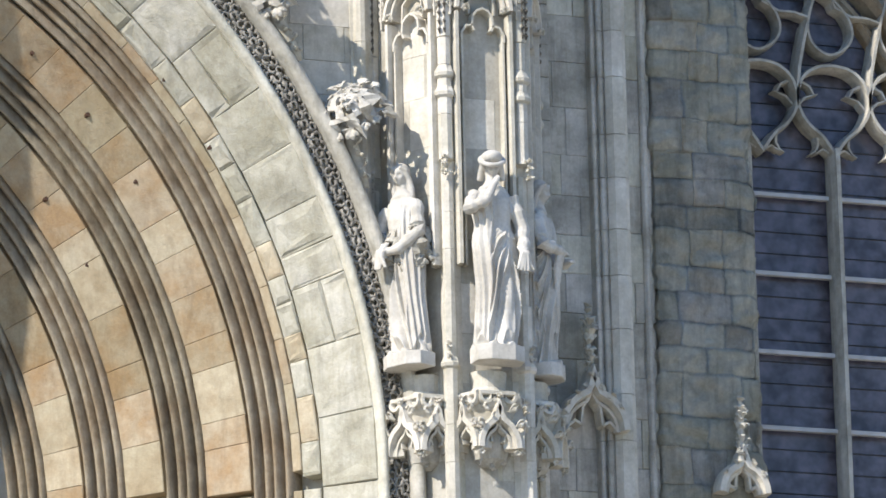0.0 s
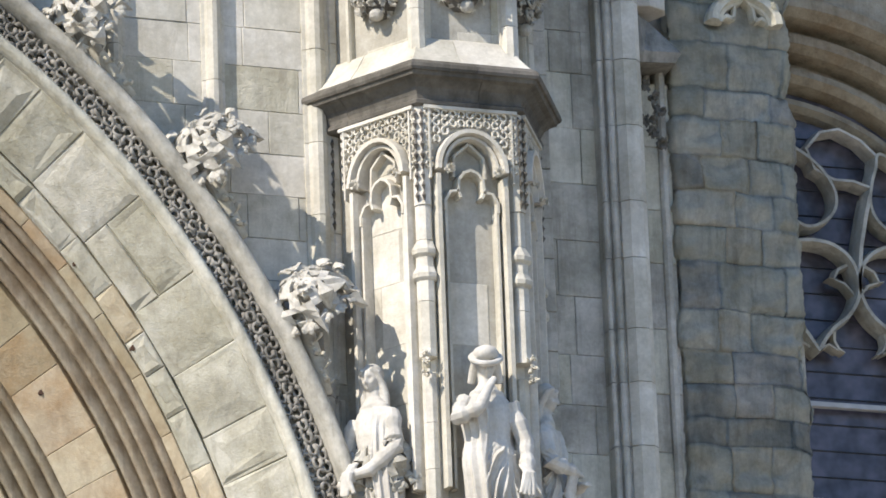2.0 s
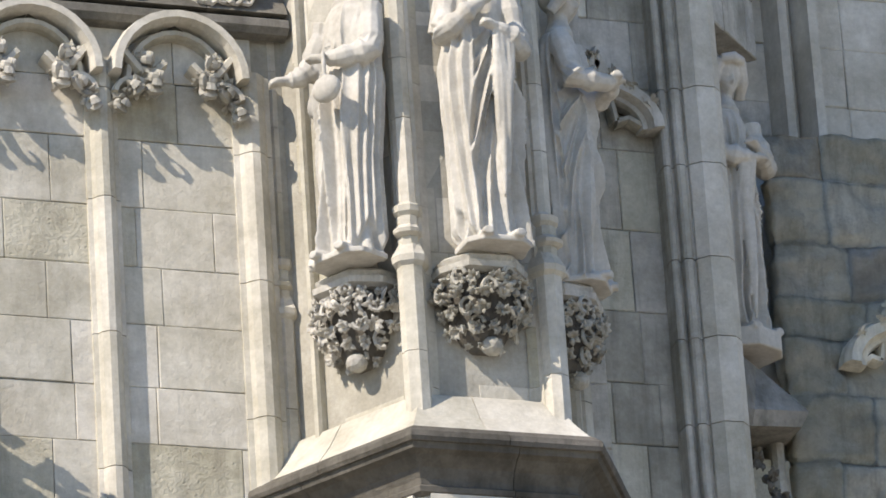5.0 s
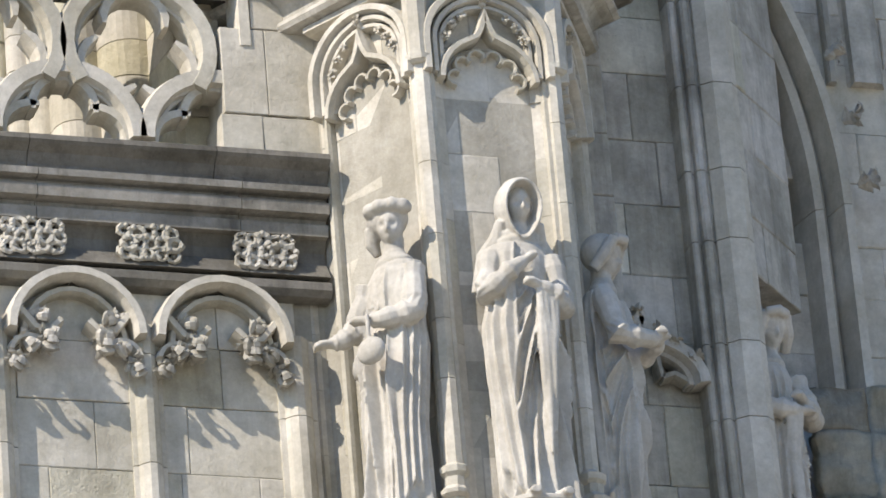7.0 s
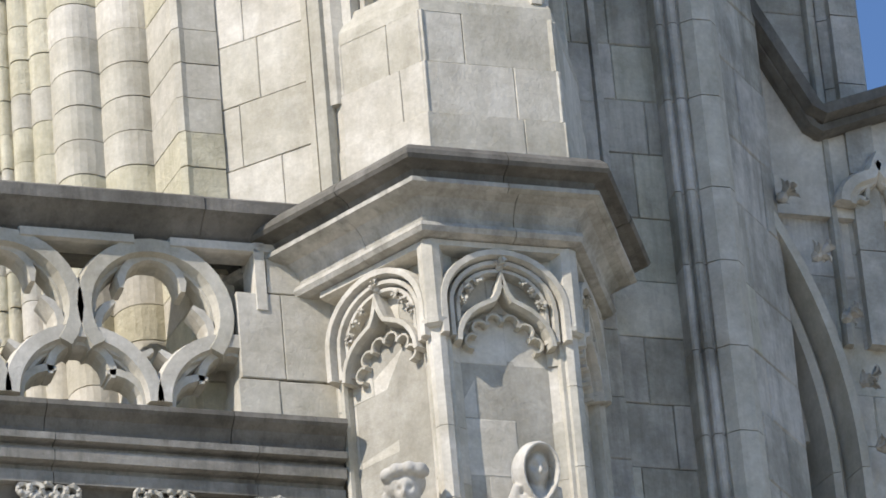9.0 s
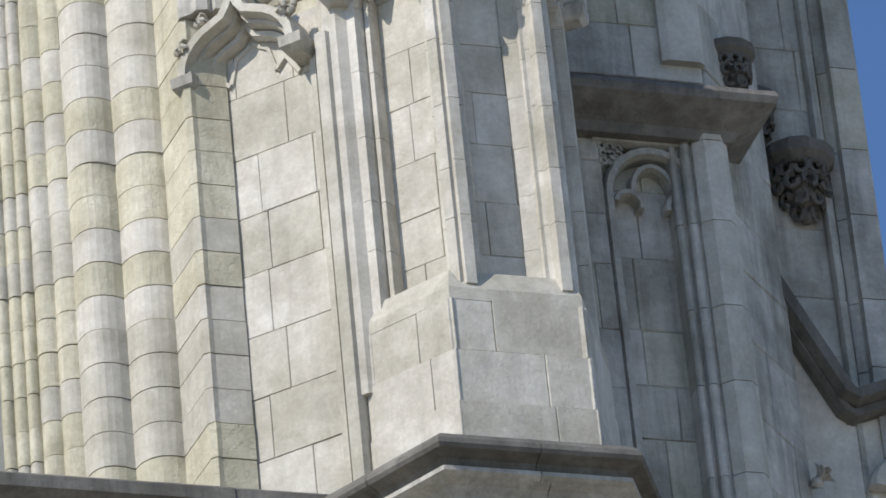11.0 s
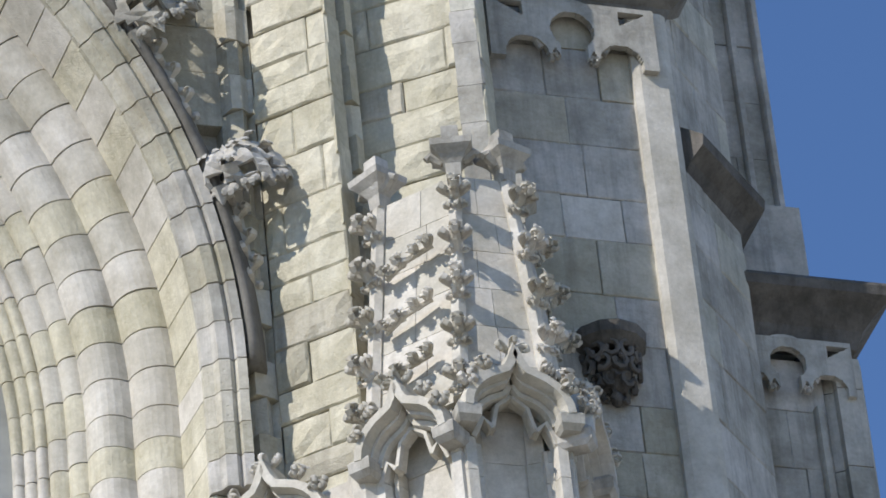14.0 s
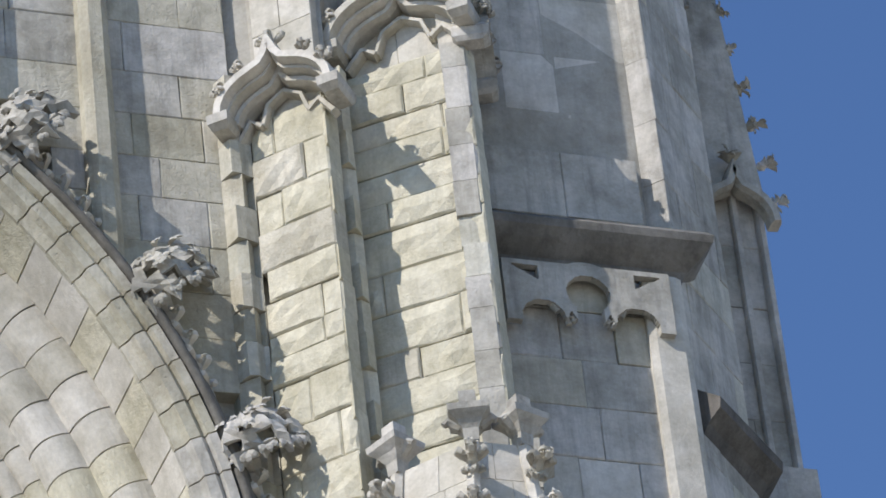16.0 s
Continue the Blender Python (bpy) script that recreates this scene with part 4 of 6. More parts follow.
for f, u0 in FACES:
    ashlar(pier, f, u0, u0 + WF, 12.0, 18.75, 0.42, 0.40, (PALE, OLD), n=-.10, d=.08, weights=(9, 1))
    ashlar(pier, f, u0, u0 + WF, 19.05, 22.98, 0.33, 0.33, (PALE, OLD), n=-.10, d=.08, weights=(12, 1))
    niche_tracery_low(f, u0)
    niche_tracery_high(f, u0)
    canopy(f, u0, 14.88)
    corbel(f, u0, 20.0)
# The cornice's dark hollow and edge hold soot and underside shade in their colour.
for nm, prof, mat in (("cornice_hollow", [(-.1, 18.74), (.01, 18.745), (.04, 18.76), (.045, 18.785), (.02, 18.80), (.025, 18.83), (.05, 18.88), (.10, 18.925), (.14, 18.94), (.15, 18.97), (-.1, 18.97)], SOOT_SHADE),
                      ("cornice_edge", [(-.1, 18.97), (.165, 18.97), (.175, 18.99), (.17, 19.02), (.12, 19.06), (-.1, 19.06)], SOOT_SHADE),
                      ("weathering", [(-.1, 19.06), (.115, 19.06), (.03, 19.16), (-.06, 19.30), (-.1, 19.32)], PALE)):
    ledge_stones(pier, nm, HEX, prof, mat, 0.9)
HEX2 = [(-0.62, 1.30), PB, PC, PD, (0.87, 1.33)]
for nm, prof, mat in (("cornice_hollow", [(-.1, 22.985), (.025, 22.985), (.065, 22.995), (.08, 23.02), (.07, 23.045), (.04, 23.055), (.045, 23.09), (.065, 23.13), (.105, 23.17), (.16, 23.19), (-.1, 23.19)], GRIMY),
                      ("cornice_roll", [(-.1, 23.19), (.165, 23.19), (.195, 23.205), (.195, 23.23), (.165, 23.245), (-.1, 23.245)], GRIMY),
                      ("cornice_edge", [(-.1, 23.245), (.16, 23.245), (.175, 23.285), (.215, 23.30), (.255, 23.305), (.268, 23.325), (.262, 23.355), (.22, 23.40), (.05, 23.46), (-.1, 23.46)], CAP)):
    ledge_stones(pier, nm, HEX2, prof, mat, 0.9)


# ---- statues ----
def statue(f, u, z0, h, head, arms, seed, n=0.10, wide=1.0, turn=0.0, plinth=0.09, bow=.28, label="", sway=0.02, lean=0.0, gather=(0.0, .62), cloak=1, folds=17):
    """A robed figure: folds fan out from the point where the robe is gathered, a cloak hangs at one side."""
    r = random.Random(seed)
    off = Vector((seed * 3.7, seed * 1.9, 0))
    bm = bmesh.new()
    P = [(0.0, .182, .146), (.03, .170, .138), (.12, .165, .130), (.30, .160, .128), (.45, .172, .135), (.54, .178, .138), (.63, .152, .118), (.70, .165, .124), (.76, .180, .118), (.79, .172, .105), (.815, .13, .085), (.84, .072, .062), (.86, .050, .052), (.90, .046, .05)]
    seg, rows = 190, 120
    gx, gz = gather
    wob = [(r.uniform(-.35, .35), r.uniform(.55, 1.25)) for _ in range(60)]
    axis = lambda s: sway * math.sin(s * 4.2) + lean * s
    rings = []
    for i in range(rows + 1):
        s = 0.90 * i / rows
        k = max(j for j in range(len(P)) if P[j][0] <= s + 1e-9)
        k2 = min(k + 1, len(P) - 1)
        q = 0 if k2 == k else (s - P[k][0]) / (P[k2][0] - P[k][0])
        q = q * q * (3 - 2 * q)
        rx, ry = P[k][1] + (P[k2][1] - P[k][1]) * q, P[k][2] + (P[k2][2] - P[k][2]) * q
        ring = []
        for j in range(seg):
            a = 2 * math.pi * j / seg
            x, y = math.cos(a), math.sin(a)
            # the robe: sharp folds fanning from the gathered point
            nz = noise.noise(Vector((x * 1.2, y * 1.2, s * 1.6)) + off)
            way = math.atan2((math.pi / 2 - a) * .17 - gx + .05 * nz, max(.02, gz + .10 - s)) if y > -.3 else (math.pi / 2 - a) * .4
            p = way * folds / 1.9 + .9 * nz + .35 * math.sin(s * 9 + seed) + 30.5
            o, amp = wob[int(p) % 60]
            e = (p % 1.0)
            peak = .5 + o * .5
            e = e / peak if e < peak else (1 - e) / (1 - peak)
            reach = math.hypot((math.pi / 2 - a) * .17 - gx, gz - s)
            grow_in = min(1.0, max(0.0, (reach - .03) / .18)) if s < gz else max(0.0, 1 - (s - gz) / .05) * .5
            fold = .085 * amp * (.65 + .5 * math.sin(s * 7 + 2.1 * int(p) + seed)) * (e ** 1.35) * grow_in - .012 * grow_in
            # a bent knee pressing through the cloth
            knee = .045 * math.exp(-((s - .27) / .13) ** 2 - ((a - math.pi / 2 - .45 * cloak) / .35) ** 2)
            fold = fold * (1 - .75 * min(1, knee / .045)) + knee
            # bodice: shallow V folds
            if s > gz:
                v = abs((((s - .5 * abs(x)) / .045 + .8 * nz) % 1.0) * 2 - 1)
                fold += .013 * (1 - v) * min(1.0, (s - gz) / .06) * max(0.0, min(1.0, (.80 - s) / .06)) * max(0.0, y)
            # the cloak at one side, with a rolled border
            border = .30 + .42 * (.78 - s) * (1 if s < .78 else 0) - .25 * max(0.0, .30 - s) + .05 * math.sin(s * 16 + seed)
            d = x * cloak - border if y > -.2 else 1.0
            on = 1 / (1 + math.exp(-d / .012)) * (1 if s < .80 else 0) * (1 / (1 + math.exp(-(s - .055 - .04 * math.sin(5 * a)) / .006)))
            hang = abs(((a * 2.9 + .5 * s + .7 * nz) % 1.0) * 2 - 1)
            cloth = .034 + .030 * hang ** 1.3 * min(1.0, max(0.0, (.78 - s) / .1)) + .016 * math.exp(-(d / .05) ** 2)
            lift = fold * (1 - on) + on * cloth + .004 * noise.noise(Vector((x * 6.0, y * 6.0, s * 5)) + off)
            k3 = 1.0 if s < .80 else max(0.0, 1 - (s - .80) / .03)
            ring.append((axis(s) + (rx * wide + (lift - .030) * k3) * x, (ry + (lift - .030) * k3) * y + 0.015 * math.sin(s * 3.0), z0 + plinth + s * h))
        rings.append(ring)
    loft(bm, rings)
    hz = z0 + plinth
    cx = axis(.9)
    hc = Vector((cx, 0.03, hz + h * .928))
    ct, st = math.cos(turn), math.sin(turn)
    cb, sb = math.cos(bow), math.sin(bow)

    def hv(x, y, z):
        y, z = y * cb + z * sb, z * cb - y * sb
        return hc + Vector((x * ct - y * st, x * st + y * ct, z))

    # head with worn features
    made = bmesh.ops.create_uvsphere(bm, u_segments=40, v_segments=30, radius=1)
    g = lambda a, b, w: math.exp(-(a / w) ** 2 - (b / w) ** 2)
    for v in made["verts"]:
        x, y, z = v.co.x * .066, v.co.y * .082, v.co.z * .102
        x *= 1 - .22 * max(0.0, -v.co.z)
        if v.co.y > 0:
            y += 1.15 * (-.020 * (g(x - .027, z - .014, .017) + g(x + .027, z - .014, .017)) + .022 * math.exp(-(x / .010) ** 2) * math.exp(-((z + .008) / .026) ** 2) + .008 * g(x, z + .050, .016) - .008 * g(x, z + .036, .012) + .007 * g(x, z + .078, .02))
        v.co = hv(x, y, z)
    if head == "veil":
        hood = []
        for y, rx, up, dn in ((.0, .074, .10, .13), (.060, .078, .108, .15), (.100, .086, .118, .165), (.106, .096, .130, .175), (.065, .108, .143, .18), (.0, .116, .150, .185), (-.06, .108, .138, .19), (-.10, .07, .10, .17)):
            hood.append([tuple(hv(rx * math.sin(t) * (1 if math.cos(t) > 0 else 1 - .25 * math.cos(t) ** 2), y - .010 * math.cos(t), (up if math.cos(t) > 0 else dn) * math.cos(t))) for t in [2 * math.pi * i / 28 for i in range(28)]])
        loft(bm, hood)
        for sg in (-1, 1):
            tube(bm, [hv(sg * .095, .03, -.08), hv(sg * .105, .0, -.17), hv(sg * .16, -.01, -.26), hv(sg * .19, -.01, -.45)], [.03, .045, .05, .045], 10, 1.0)
        tube(bm, [hv(-.08, .04, -.15), hv(-.03, .075, -.20), hv(.03, .08, -.20), hv(.08, .04, -.14)], [.022, .026, .026, .022], 8)
    elif head == "brim":
        bmesh.ops.create_uvsphere(bm, u_segments=24, v_segments=12, radius=1, matrix=Matrix.Translation(hv(0, -.005, .085)) @ Matrix.Diagonal((.095, .10, .065, 1)))
        ring = [hv(.105 * math.sin(t), .11 * math.cos(t), .062 + .018 * math.cos(t) * -1) for t in [2 * math.pi * i / 24 for i in range(25)]]
        tube(bm, ring, .022, 8)
        for sg in (-1, 1):
            tube(bm, [hv(sg * .07, -.02, .05), hv(sg * .085, -.03, -.05), hv(sg * .10, -.03, -.13)], [.03, .035, .03], 8)
    elif head == "turban":
        for k in range(9):
            t = math.pi * (0.05 + .9 * k / 8)
            ball(bm, hv(.092 * math.cos(t), .045 * math.sin(t) + .0, .088 + .026 * math.sin(t)), .036 + .007 * (k % 2), .9, 2)
        bmesh.ops.create_uvsphere(bm, u_segments=20, v_segments=12, radius=1, matrix=Matrix.Translation(hv(.02, -.045, .055)) @ Matrix.Diagonal((.115, .10, .10, 1)))
        tube(bm, [hv(.10, -.04, .02), hv(.11, -.05, -.06), hv(.09, -.05, -.12)], [.04, .04, .02], 8)
    elif head == "cap":
        bmesh.ops.create_uvsphere(bm, u_segments=20, v_segments=12, radius=1, matrix=Matrix.Translation(hv(0, -.025, .035)) @ Matrix.Diagonal((.092, .105, .105, 1)))
        for sg in (-1, 1):
            tube(bm, [hv(sg * .06, .05, .10), hv(sg * .088, .03, .0), hv(sg * .095, -.01, -.09)], [.03, .035, .03], 8)
        tube(bm, [hv(-.06, .06, .10), hv(0, .085, .115), hv(.06, .06, .10)], [.028, .03, .028], 8)
    else:
        bmesh.ops.create_uvsphere(bm, u_segments=20, v_segments=12, radius=1, matrix=Matrix.Translation(hv(0, -.022, .025)) @ Matrix.Diagonal((.082, .085, .095, 1)))
        for sg in (-1, 1):
            tube(bm, [hv(sg * .035, .045, .085), hv(sg * .068, .015, .045), hv(sg * .078, -.005, -.04), hv(sg * .088, -.005, -.13), hv(sg * .098, .01, -.22)], [.018, .024, .028, .032, .018], 8)
    for chain in arms:
        pts = [Vector((x + axis(z), y, hz + z * h)) for x, y, z in chain[:-1]]
        rad = [.060, .064, .048, .030, .026][:len(pts)]
        if len(pts) > 2:
            fine, fr = [], []
            for a, b, ra, rb in zip(pts, pts[1:], rad, rad[1:]):
                for k in range(4):
                    fine.append(a.lerp(b, k / 4))
                    fr.append((ra + (rb - ra) * k / 4) * (1 + .16 * math.sin(len(fine) * 2.6 + seed) + r.uniform(-.05, .05)))
            pts2, rad2 = fine + [pts[-1]], fr + [rad[-1]]
            tube(bm, pts2, rad2, 10)
        hand = pts[-1]
        w = (pts[-1] - pts[-2]).normalized()
        tube(bm, [hand, hand + w * .05, hand + w * .085], [.032, .036, .02], 8, .7)
        for k in range(4):
            s = w.cross(Z).normalized() * (.016 * (k - 1.5))
            tube(bm, [hand + w * .05 + s, hand + w * .085 + s - Z * .018], [.012, .008], 6)
        if chain[-1] == "drape":
            e = pts[2] if len(pts) > 2 else pts[0]
            for k in range(5):
                q = e.lerp(pts[-1], k / 4) + Vector((0, .0, -.02))
                L = .42 + .5 * ((k * 5) % 8) / 8
                inx, iny = q.x * .75, min(q.y, .165)
                tube(bm, [q, Vector((q.x * .9, iny, q.z - L * .35)), Vector((inx, iny, q.z - L * .7)), Vector((inx * .9, iny - .02, q.z - L))], [.022, .026, .022, .008], 8, 1.0)
        if chain[-1] == "bundle":
            for k in range(9):
                d = Vector((r.uniform(-.6, .6), .3, -1)).normalized()
                tube(bm, [hand - d * .10, hand + Vector((r.uniform(-.03, .03), .04, 0)), hand + d * .17], [.012, .03, .012], 6)
        if chain[-1] == "purse":
            bmesh.ops.create_uvsphere(bm, u_segments=16, v_segments=10, radius=1, matrix=Matrix.Translation(hand + Vector((-.06, .05, -.20))) @ Matrix.Diagonal((.085, .05, .07, 1)))
            tube(bm, [hand + Vector((-.05, .05, 0)), hand + Vector((-.06, .06, -.16))], [.012, .012], 6)
    # feet and ground slab
    for sg in (-1, 1):
        tube(bm, [(sg * .07, .10, hz + .025), (sg * .085, .20, hz + .02)], [.04, .03], 8, .7)
    sw = .21 if plinth > .05 else .175
    prism(bm, [(-sw * wide, -.06), (-sw * .95 * wide, sw * .6), (-.10 * wide, sw * .95), (.10 * wide, sw * .95), (sw * .95 * wide, sw * .6), (sw * wide, -.06)], z0, hz + .015)
    m = Matrix.Translation(f.at(u, 0, n)) @ Matrix.Rotation(f.turn() + math.pi, 4, "Z")
    bmesh.ops.transform(bm, matrix=m, verts=bm.verts)
    ob = link_bm("statue", bm, WHITE, True)
    md = ob.modifiers.new("union", "REMESH")
    md.mode, md.voxel_size, md.use_smooth_shade = "VOXEL", 0.0065, True
    return tagged(ob, label, "statue", "pier statues")


# a chain of shoulder, elbow, wrist, hand: x to the statue's left, y forward, z as a share of the height
UA, UB, UC = FACES[0][1] + WF / 2, WF / 2, WF / 2
statue(FB, UB + .02, 20.0, 1.745, "veil", [[(.15, .03, .77), (.20, .08, .63), (.10, .16, .69), (.03, .165, .72), ""], [(-.15, .03, .77), (-.20, .07, .60), (-.12, .17, .625), (-.04, .185, .64), "drape"]], 3, gather=(-.12, .63), cloak=1, plinth=.015,
       label="white stone statue of a veiled woman gathering her robe")
statue(FA, UA + .12, 20.0, 1.675, "turban", [[(-.15, .03, .77), (-.20, .07, .62), (-.08, .18, .60), (.0, .20, .61), "purse"], [(.15, .03, .77), (.20, .06, .64), (.24, .13, .605), (.27, .17, .60), ""]], 5, turn=.5, lean=-.11, gather=(.0, .66), cloak=-1, folds=15, plinth=.015,
       label="white stone statue in a rolled turban with a purse")
statue(FC, UC - .03, 20.0, 1.695, "cap", [[(-.16, .03, .78), (-.20, .10, .62), (-.06, .24, .63), (.0, .27, .64), ""], [(.16, .03, .78), (.20, .10, .62), (.08, .24, .62), (.03, .27, .635), ""]], 8, n=0.03, wide=.9, turn=-.1, gather=(-.02, .60), cloak=-1, folds=15, plinth=.015,
       label="white stone statue in a linen cap with joined hands")
statue(FB, UB + .02, 14.97, 1.80, "brim", [[(.17, .02, .78), (.27, .10, .70), (.13, .19, .73), (.02, .14, .83), ""], [(-.17, .02, .78), (-.24, .05, .62), (-.22, .12, .50), (-.20, .15, .47), "bundle"]], 12, wide=1.1, turn=-.25, bow=.5, sway=-.025, gather=(-.14, .56), cloak=1, folds=13, plinth=.13,
       label="white stone statue in a brimmed hat, hand at its chin")
statue(FA, UA + .03, 14.97, 1.80, "hair", [[(.17, .02, .78), (.25, .06, .62), (.20, .14, .50), (.10, .20, .50), ""], [(-.17, .02, .78), (-.22, .05, .62), (-.08, .18, .53), (.05, .22, .52), "bundle"]], 15, wide=1.1, turn=.15, lean=.08, gather=(.06, .60), cloak=-1, folds=14, plinth=.11,
       label="white stone statue of a young woman with long hair")
statue(FC, UC, 14.97, 1.75, "hair", [[(.17, .02, .78), (.22, .08, .62), (.08, .20, .60), (.0, .22, .60), "drape"], [(-.17, .02, .78), (-.22, .08, .62), (-.10, .22, .55), (-.05, .26, .55), ""]], 21, n=0.02, wide=.9, turn=-.2, gather=(.02, .60), cloak=-1, plinth=.11,
       label="weathered white stone statue on the shaded pier face")


# ---- shaded flank buttress beside the pier ----
flank = thing("flank_buttress", (1.7, 1.2, 0), "shaded grey stone buttress with blind panels and moulded edge shaft", "buttress", kind="structure")
bm = bmesh.new()
prism(bm, [(0.95, 1.03), (2.16, 1.03), (2.16, 2.6), (0.95, 2.6)], 0, 26.3)
part("core", bm, MORTAR, flank)
FR = Face((1.0, 0.9), (2.2, 0.9))
ashlar(flank, FR, 0.0, 0.44, 12.5, 26.2, 0.36, 0.40, (GRIMY, GREY), weights=(4, 1), d=.15, rough=.4)
ashlar(flank, FR, 0.44, 0.86, 12.5, 26.2, 0.40, 0.30, (GRIMY, GREY), weights=(3, 1), n=-.11, d=.08, rough=.35)
z = 12.5
while z < 26.25:
    h = min(RNG.uniform(.38, .62), 26.26 - z)
    for x0, x1, yf, name in ((1.84, 1.88, .885, "edge_roll"), (1.88, 1.90, .91, "edge_hollow"), (1.90, 1.95, .855, "edge_roll"), (1.95, 1.965, .875, "edge_hollow"), (1.965, 2.17, .80, "edge_stone")):
        bm = bmesh.new()
        w = (x1 - x0) * .25
        prism(bm, [(x0, 1.05), (x0, yf + w), (x0 + w, yf), (x1 - w, yf), (x1, yf + w), (x1, 1.05)], z + .003, z + h - .003)
        part(name, bm, PALE if name == "edge_stone" else GRIMY, flank)
    z += h


def ogee_panel(f, cu, zs, half, rise, parent, mat, n=-.10, d=.12, crock=True):
    pts = ogee_pts(f, cu, zs, half, rise, n)
    bm = bmesh.new()
    rib(bm, pts, f.n, .09, d)
    rib(bm, ogee_pts(f, cu, zs, half - .06, rise * .78, n), f.n, .045, d * .65)
    part("ogee_arch", bm, mat, parent)
    bm = bmesh.new()
    rib(bm, ogee_pts(f, cu, zs, half - .03, rise * .88, n), f.n, .08, d * .5)
    part("ogee_fillet", bm, mat, parent)
    bm = bmesh.new()
    for sg in (-1, 1):
        rib(bm, [f.at(cu + sg * (half - .06), zs + .02, n), f.at(cu + sg * (half * .55), zs + rise * .16, n), f.at(cu + sg * half * .34, zs + rise * .10, n)], f.n, .04, d * .6)
        rib(bm, [f.at(cu + sg * half * .34, zs + rise * .10, n), f.at(cu + sg * half * .28, zs + rise * .38, n), f.at(cu, zs + rise * .62, n)], f.n, .035, d * .6)
    part("cusp", bm, mat, parent)
    if crock:
        grow_parts(parent, mat, f, pts[2:-2], d - .02, .095, .13, 800)


ogee_panel(FR, .50, 21.22, .32, .40, flank, GRIMY, -.09, .14)
ogee_panel(FR, .72, 14.66, .30, .56, flank, PALE, -.02, .24)
bm = bmesh.new()
tube(bm, [FR.at(.72, 15.2, .06), FR.at(.72, 15.75, .06)], [.03, .022], 8)
for k, (z, s) in enumerate(((15.24, .17), (15.34, .14), (15.54, .23), (15.62, .17), (15.80, .11))):
    foliage(bm, FR.at(.72, z, .08), s, Z + FR.n * .4, 820 + k, 9, 1.4, 1.4)
part("finial", bm, PALE, flank, "carved leaf finial")
# trefoil panel and cap of the buttress
bm = bmesh.new()
rib(bm, [FR.at(.47, 24.0, -.11), FR.at(.47, 25.65, -.11)] + arc_pts(FR, .74, 25.65, .27, 180, 0, 14, -.11, .30)[1:-1] + [FR.at(1.01, 25.65, -.11), FR.at(1.01, 24.0, -.11)], FR.n, .06, .12)
part("panel_arch", bm, GRIMY, flank)
for sg in (-1, 1):
    bm = bmesh.new()
    rib(bm, arc_pts(FR, .74 + sg * .15, 25.62, .075, 90 - sg * 80, 90 + sg * 110, 8, -.11), FR.n, .04, .09)
    part("cusp", bm, GRIMY, flank)
    bm = bmesh.new()
    grating(bm, FR, .74 + sg * .235 - .07, .74 + sg * .235 + .07, 25.84, 25.98, -.0, .055, .022, 3)
    part("pierced_corner", bm, GRIMY, flank)
bm = bmesh.new()
rib(bm, arc_pts(FR, .74, 25.70, .12, 180, 0, 10, -.11, .17), FR.n, .04, .09)
rib(bm, [FR.at(.40, 26.0, -.11), FR.at(1.12, 26.0, -.11)], FR.n, .05, .13)
part("trefoil_top", bm, GRIMY, flank)
# The dark cap stone also carries the shade under this cornice.
bm = bmesh.new()
ledge(bm, [(1.18, 1.4), (1.18, .82), (2.2, .82), (2.2, 1.9)], [(-.1, 26.00), (.0, 26.00), (.03, 26.05), (.10, 26.09), (.20, 26.15), (.215, 26.19), (.20, 26.23), (.05, 26.32), (-.1, 26.40)])
part("cap_cornice", bm, CAP, flank, "dark weathered cap cornice")

# upper stage, set back, with a chamfered corner
stage = thing("upper_buttress", (1.7, 1.5, 26.6), "tall set-back buttress stage of pale weathered ashlar with carved corbels", "buttress", kind="structure")
bm = bmesh.new()
prism(bm, [(0.85, 1.12), (2.10, 1.12), (2.62, 1.64), (2.62, 3.4), (0.85, 3.4)], 24.5, 36)
part("core", bm, MORTAR, stage)
FS = Face((0.95, 1.0), (2.15, 1.0))
FT = Face((2.16, 1.01), (2.70, 1.55))
ashlar(stage, FS, 0, 1.19, 26.5, 30.35, .36, .42, (GRIMY, OLD, PALE), weights=(3, 2, 1), d=.15, rough=.45)
ashlar(stage, FT, 0, FT.w, 22.0, 36, .42, .40, (GRIMY, GREY), weights=(4, 1), d=.15, rough=.45)
ashlar(stage, FS, .08, 1.05, 30.75, 31.25, .5, .42, (GRIMY,), n=-.02, d=.2, rough=.3)
ashlar(stage, FS, .10, 1.12, 31.25, 35, .45, .40, (GRIMY, PALE), n=-.12, d=.2, rough=.3)
bm = bmesh.new()
ledge(bm, [(0.9, 1.0), (2.14, 1.0), (2.14, 2.0)], [(-.1, 30.27), (.02, 30.28), (.05, 30.35), (.14, 30.43), (.19, 30.49), (.20, 30.54), (.17, 30.58), (-.1, 30.70)])
part("cornice", bm, CAP, stage, "dark hollow-moulded cornice")
# Dark colour here includes the shade of the face seen from below.
bm = bmesh.new()
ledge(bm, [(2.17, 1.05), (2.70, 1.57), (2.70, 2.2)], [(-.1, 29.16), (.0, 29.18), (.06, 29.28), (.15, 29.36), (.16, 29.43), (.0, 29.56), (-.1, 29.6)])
part("chamfer_cornice", bm, SOOT_SHADE, stage)


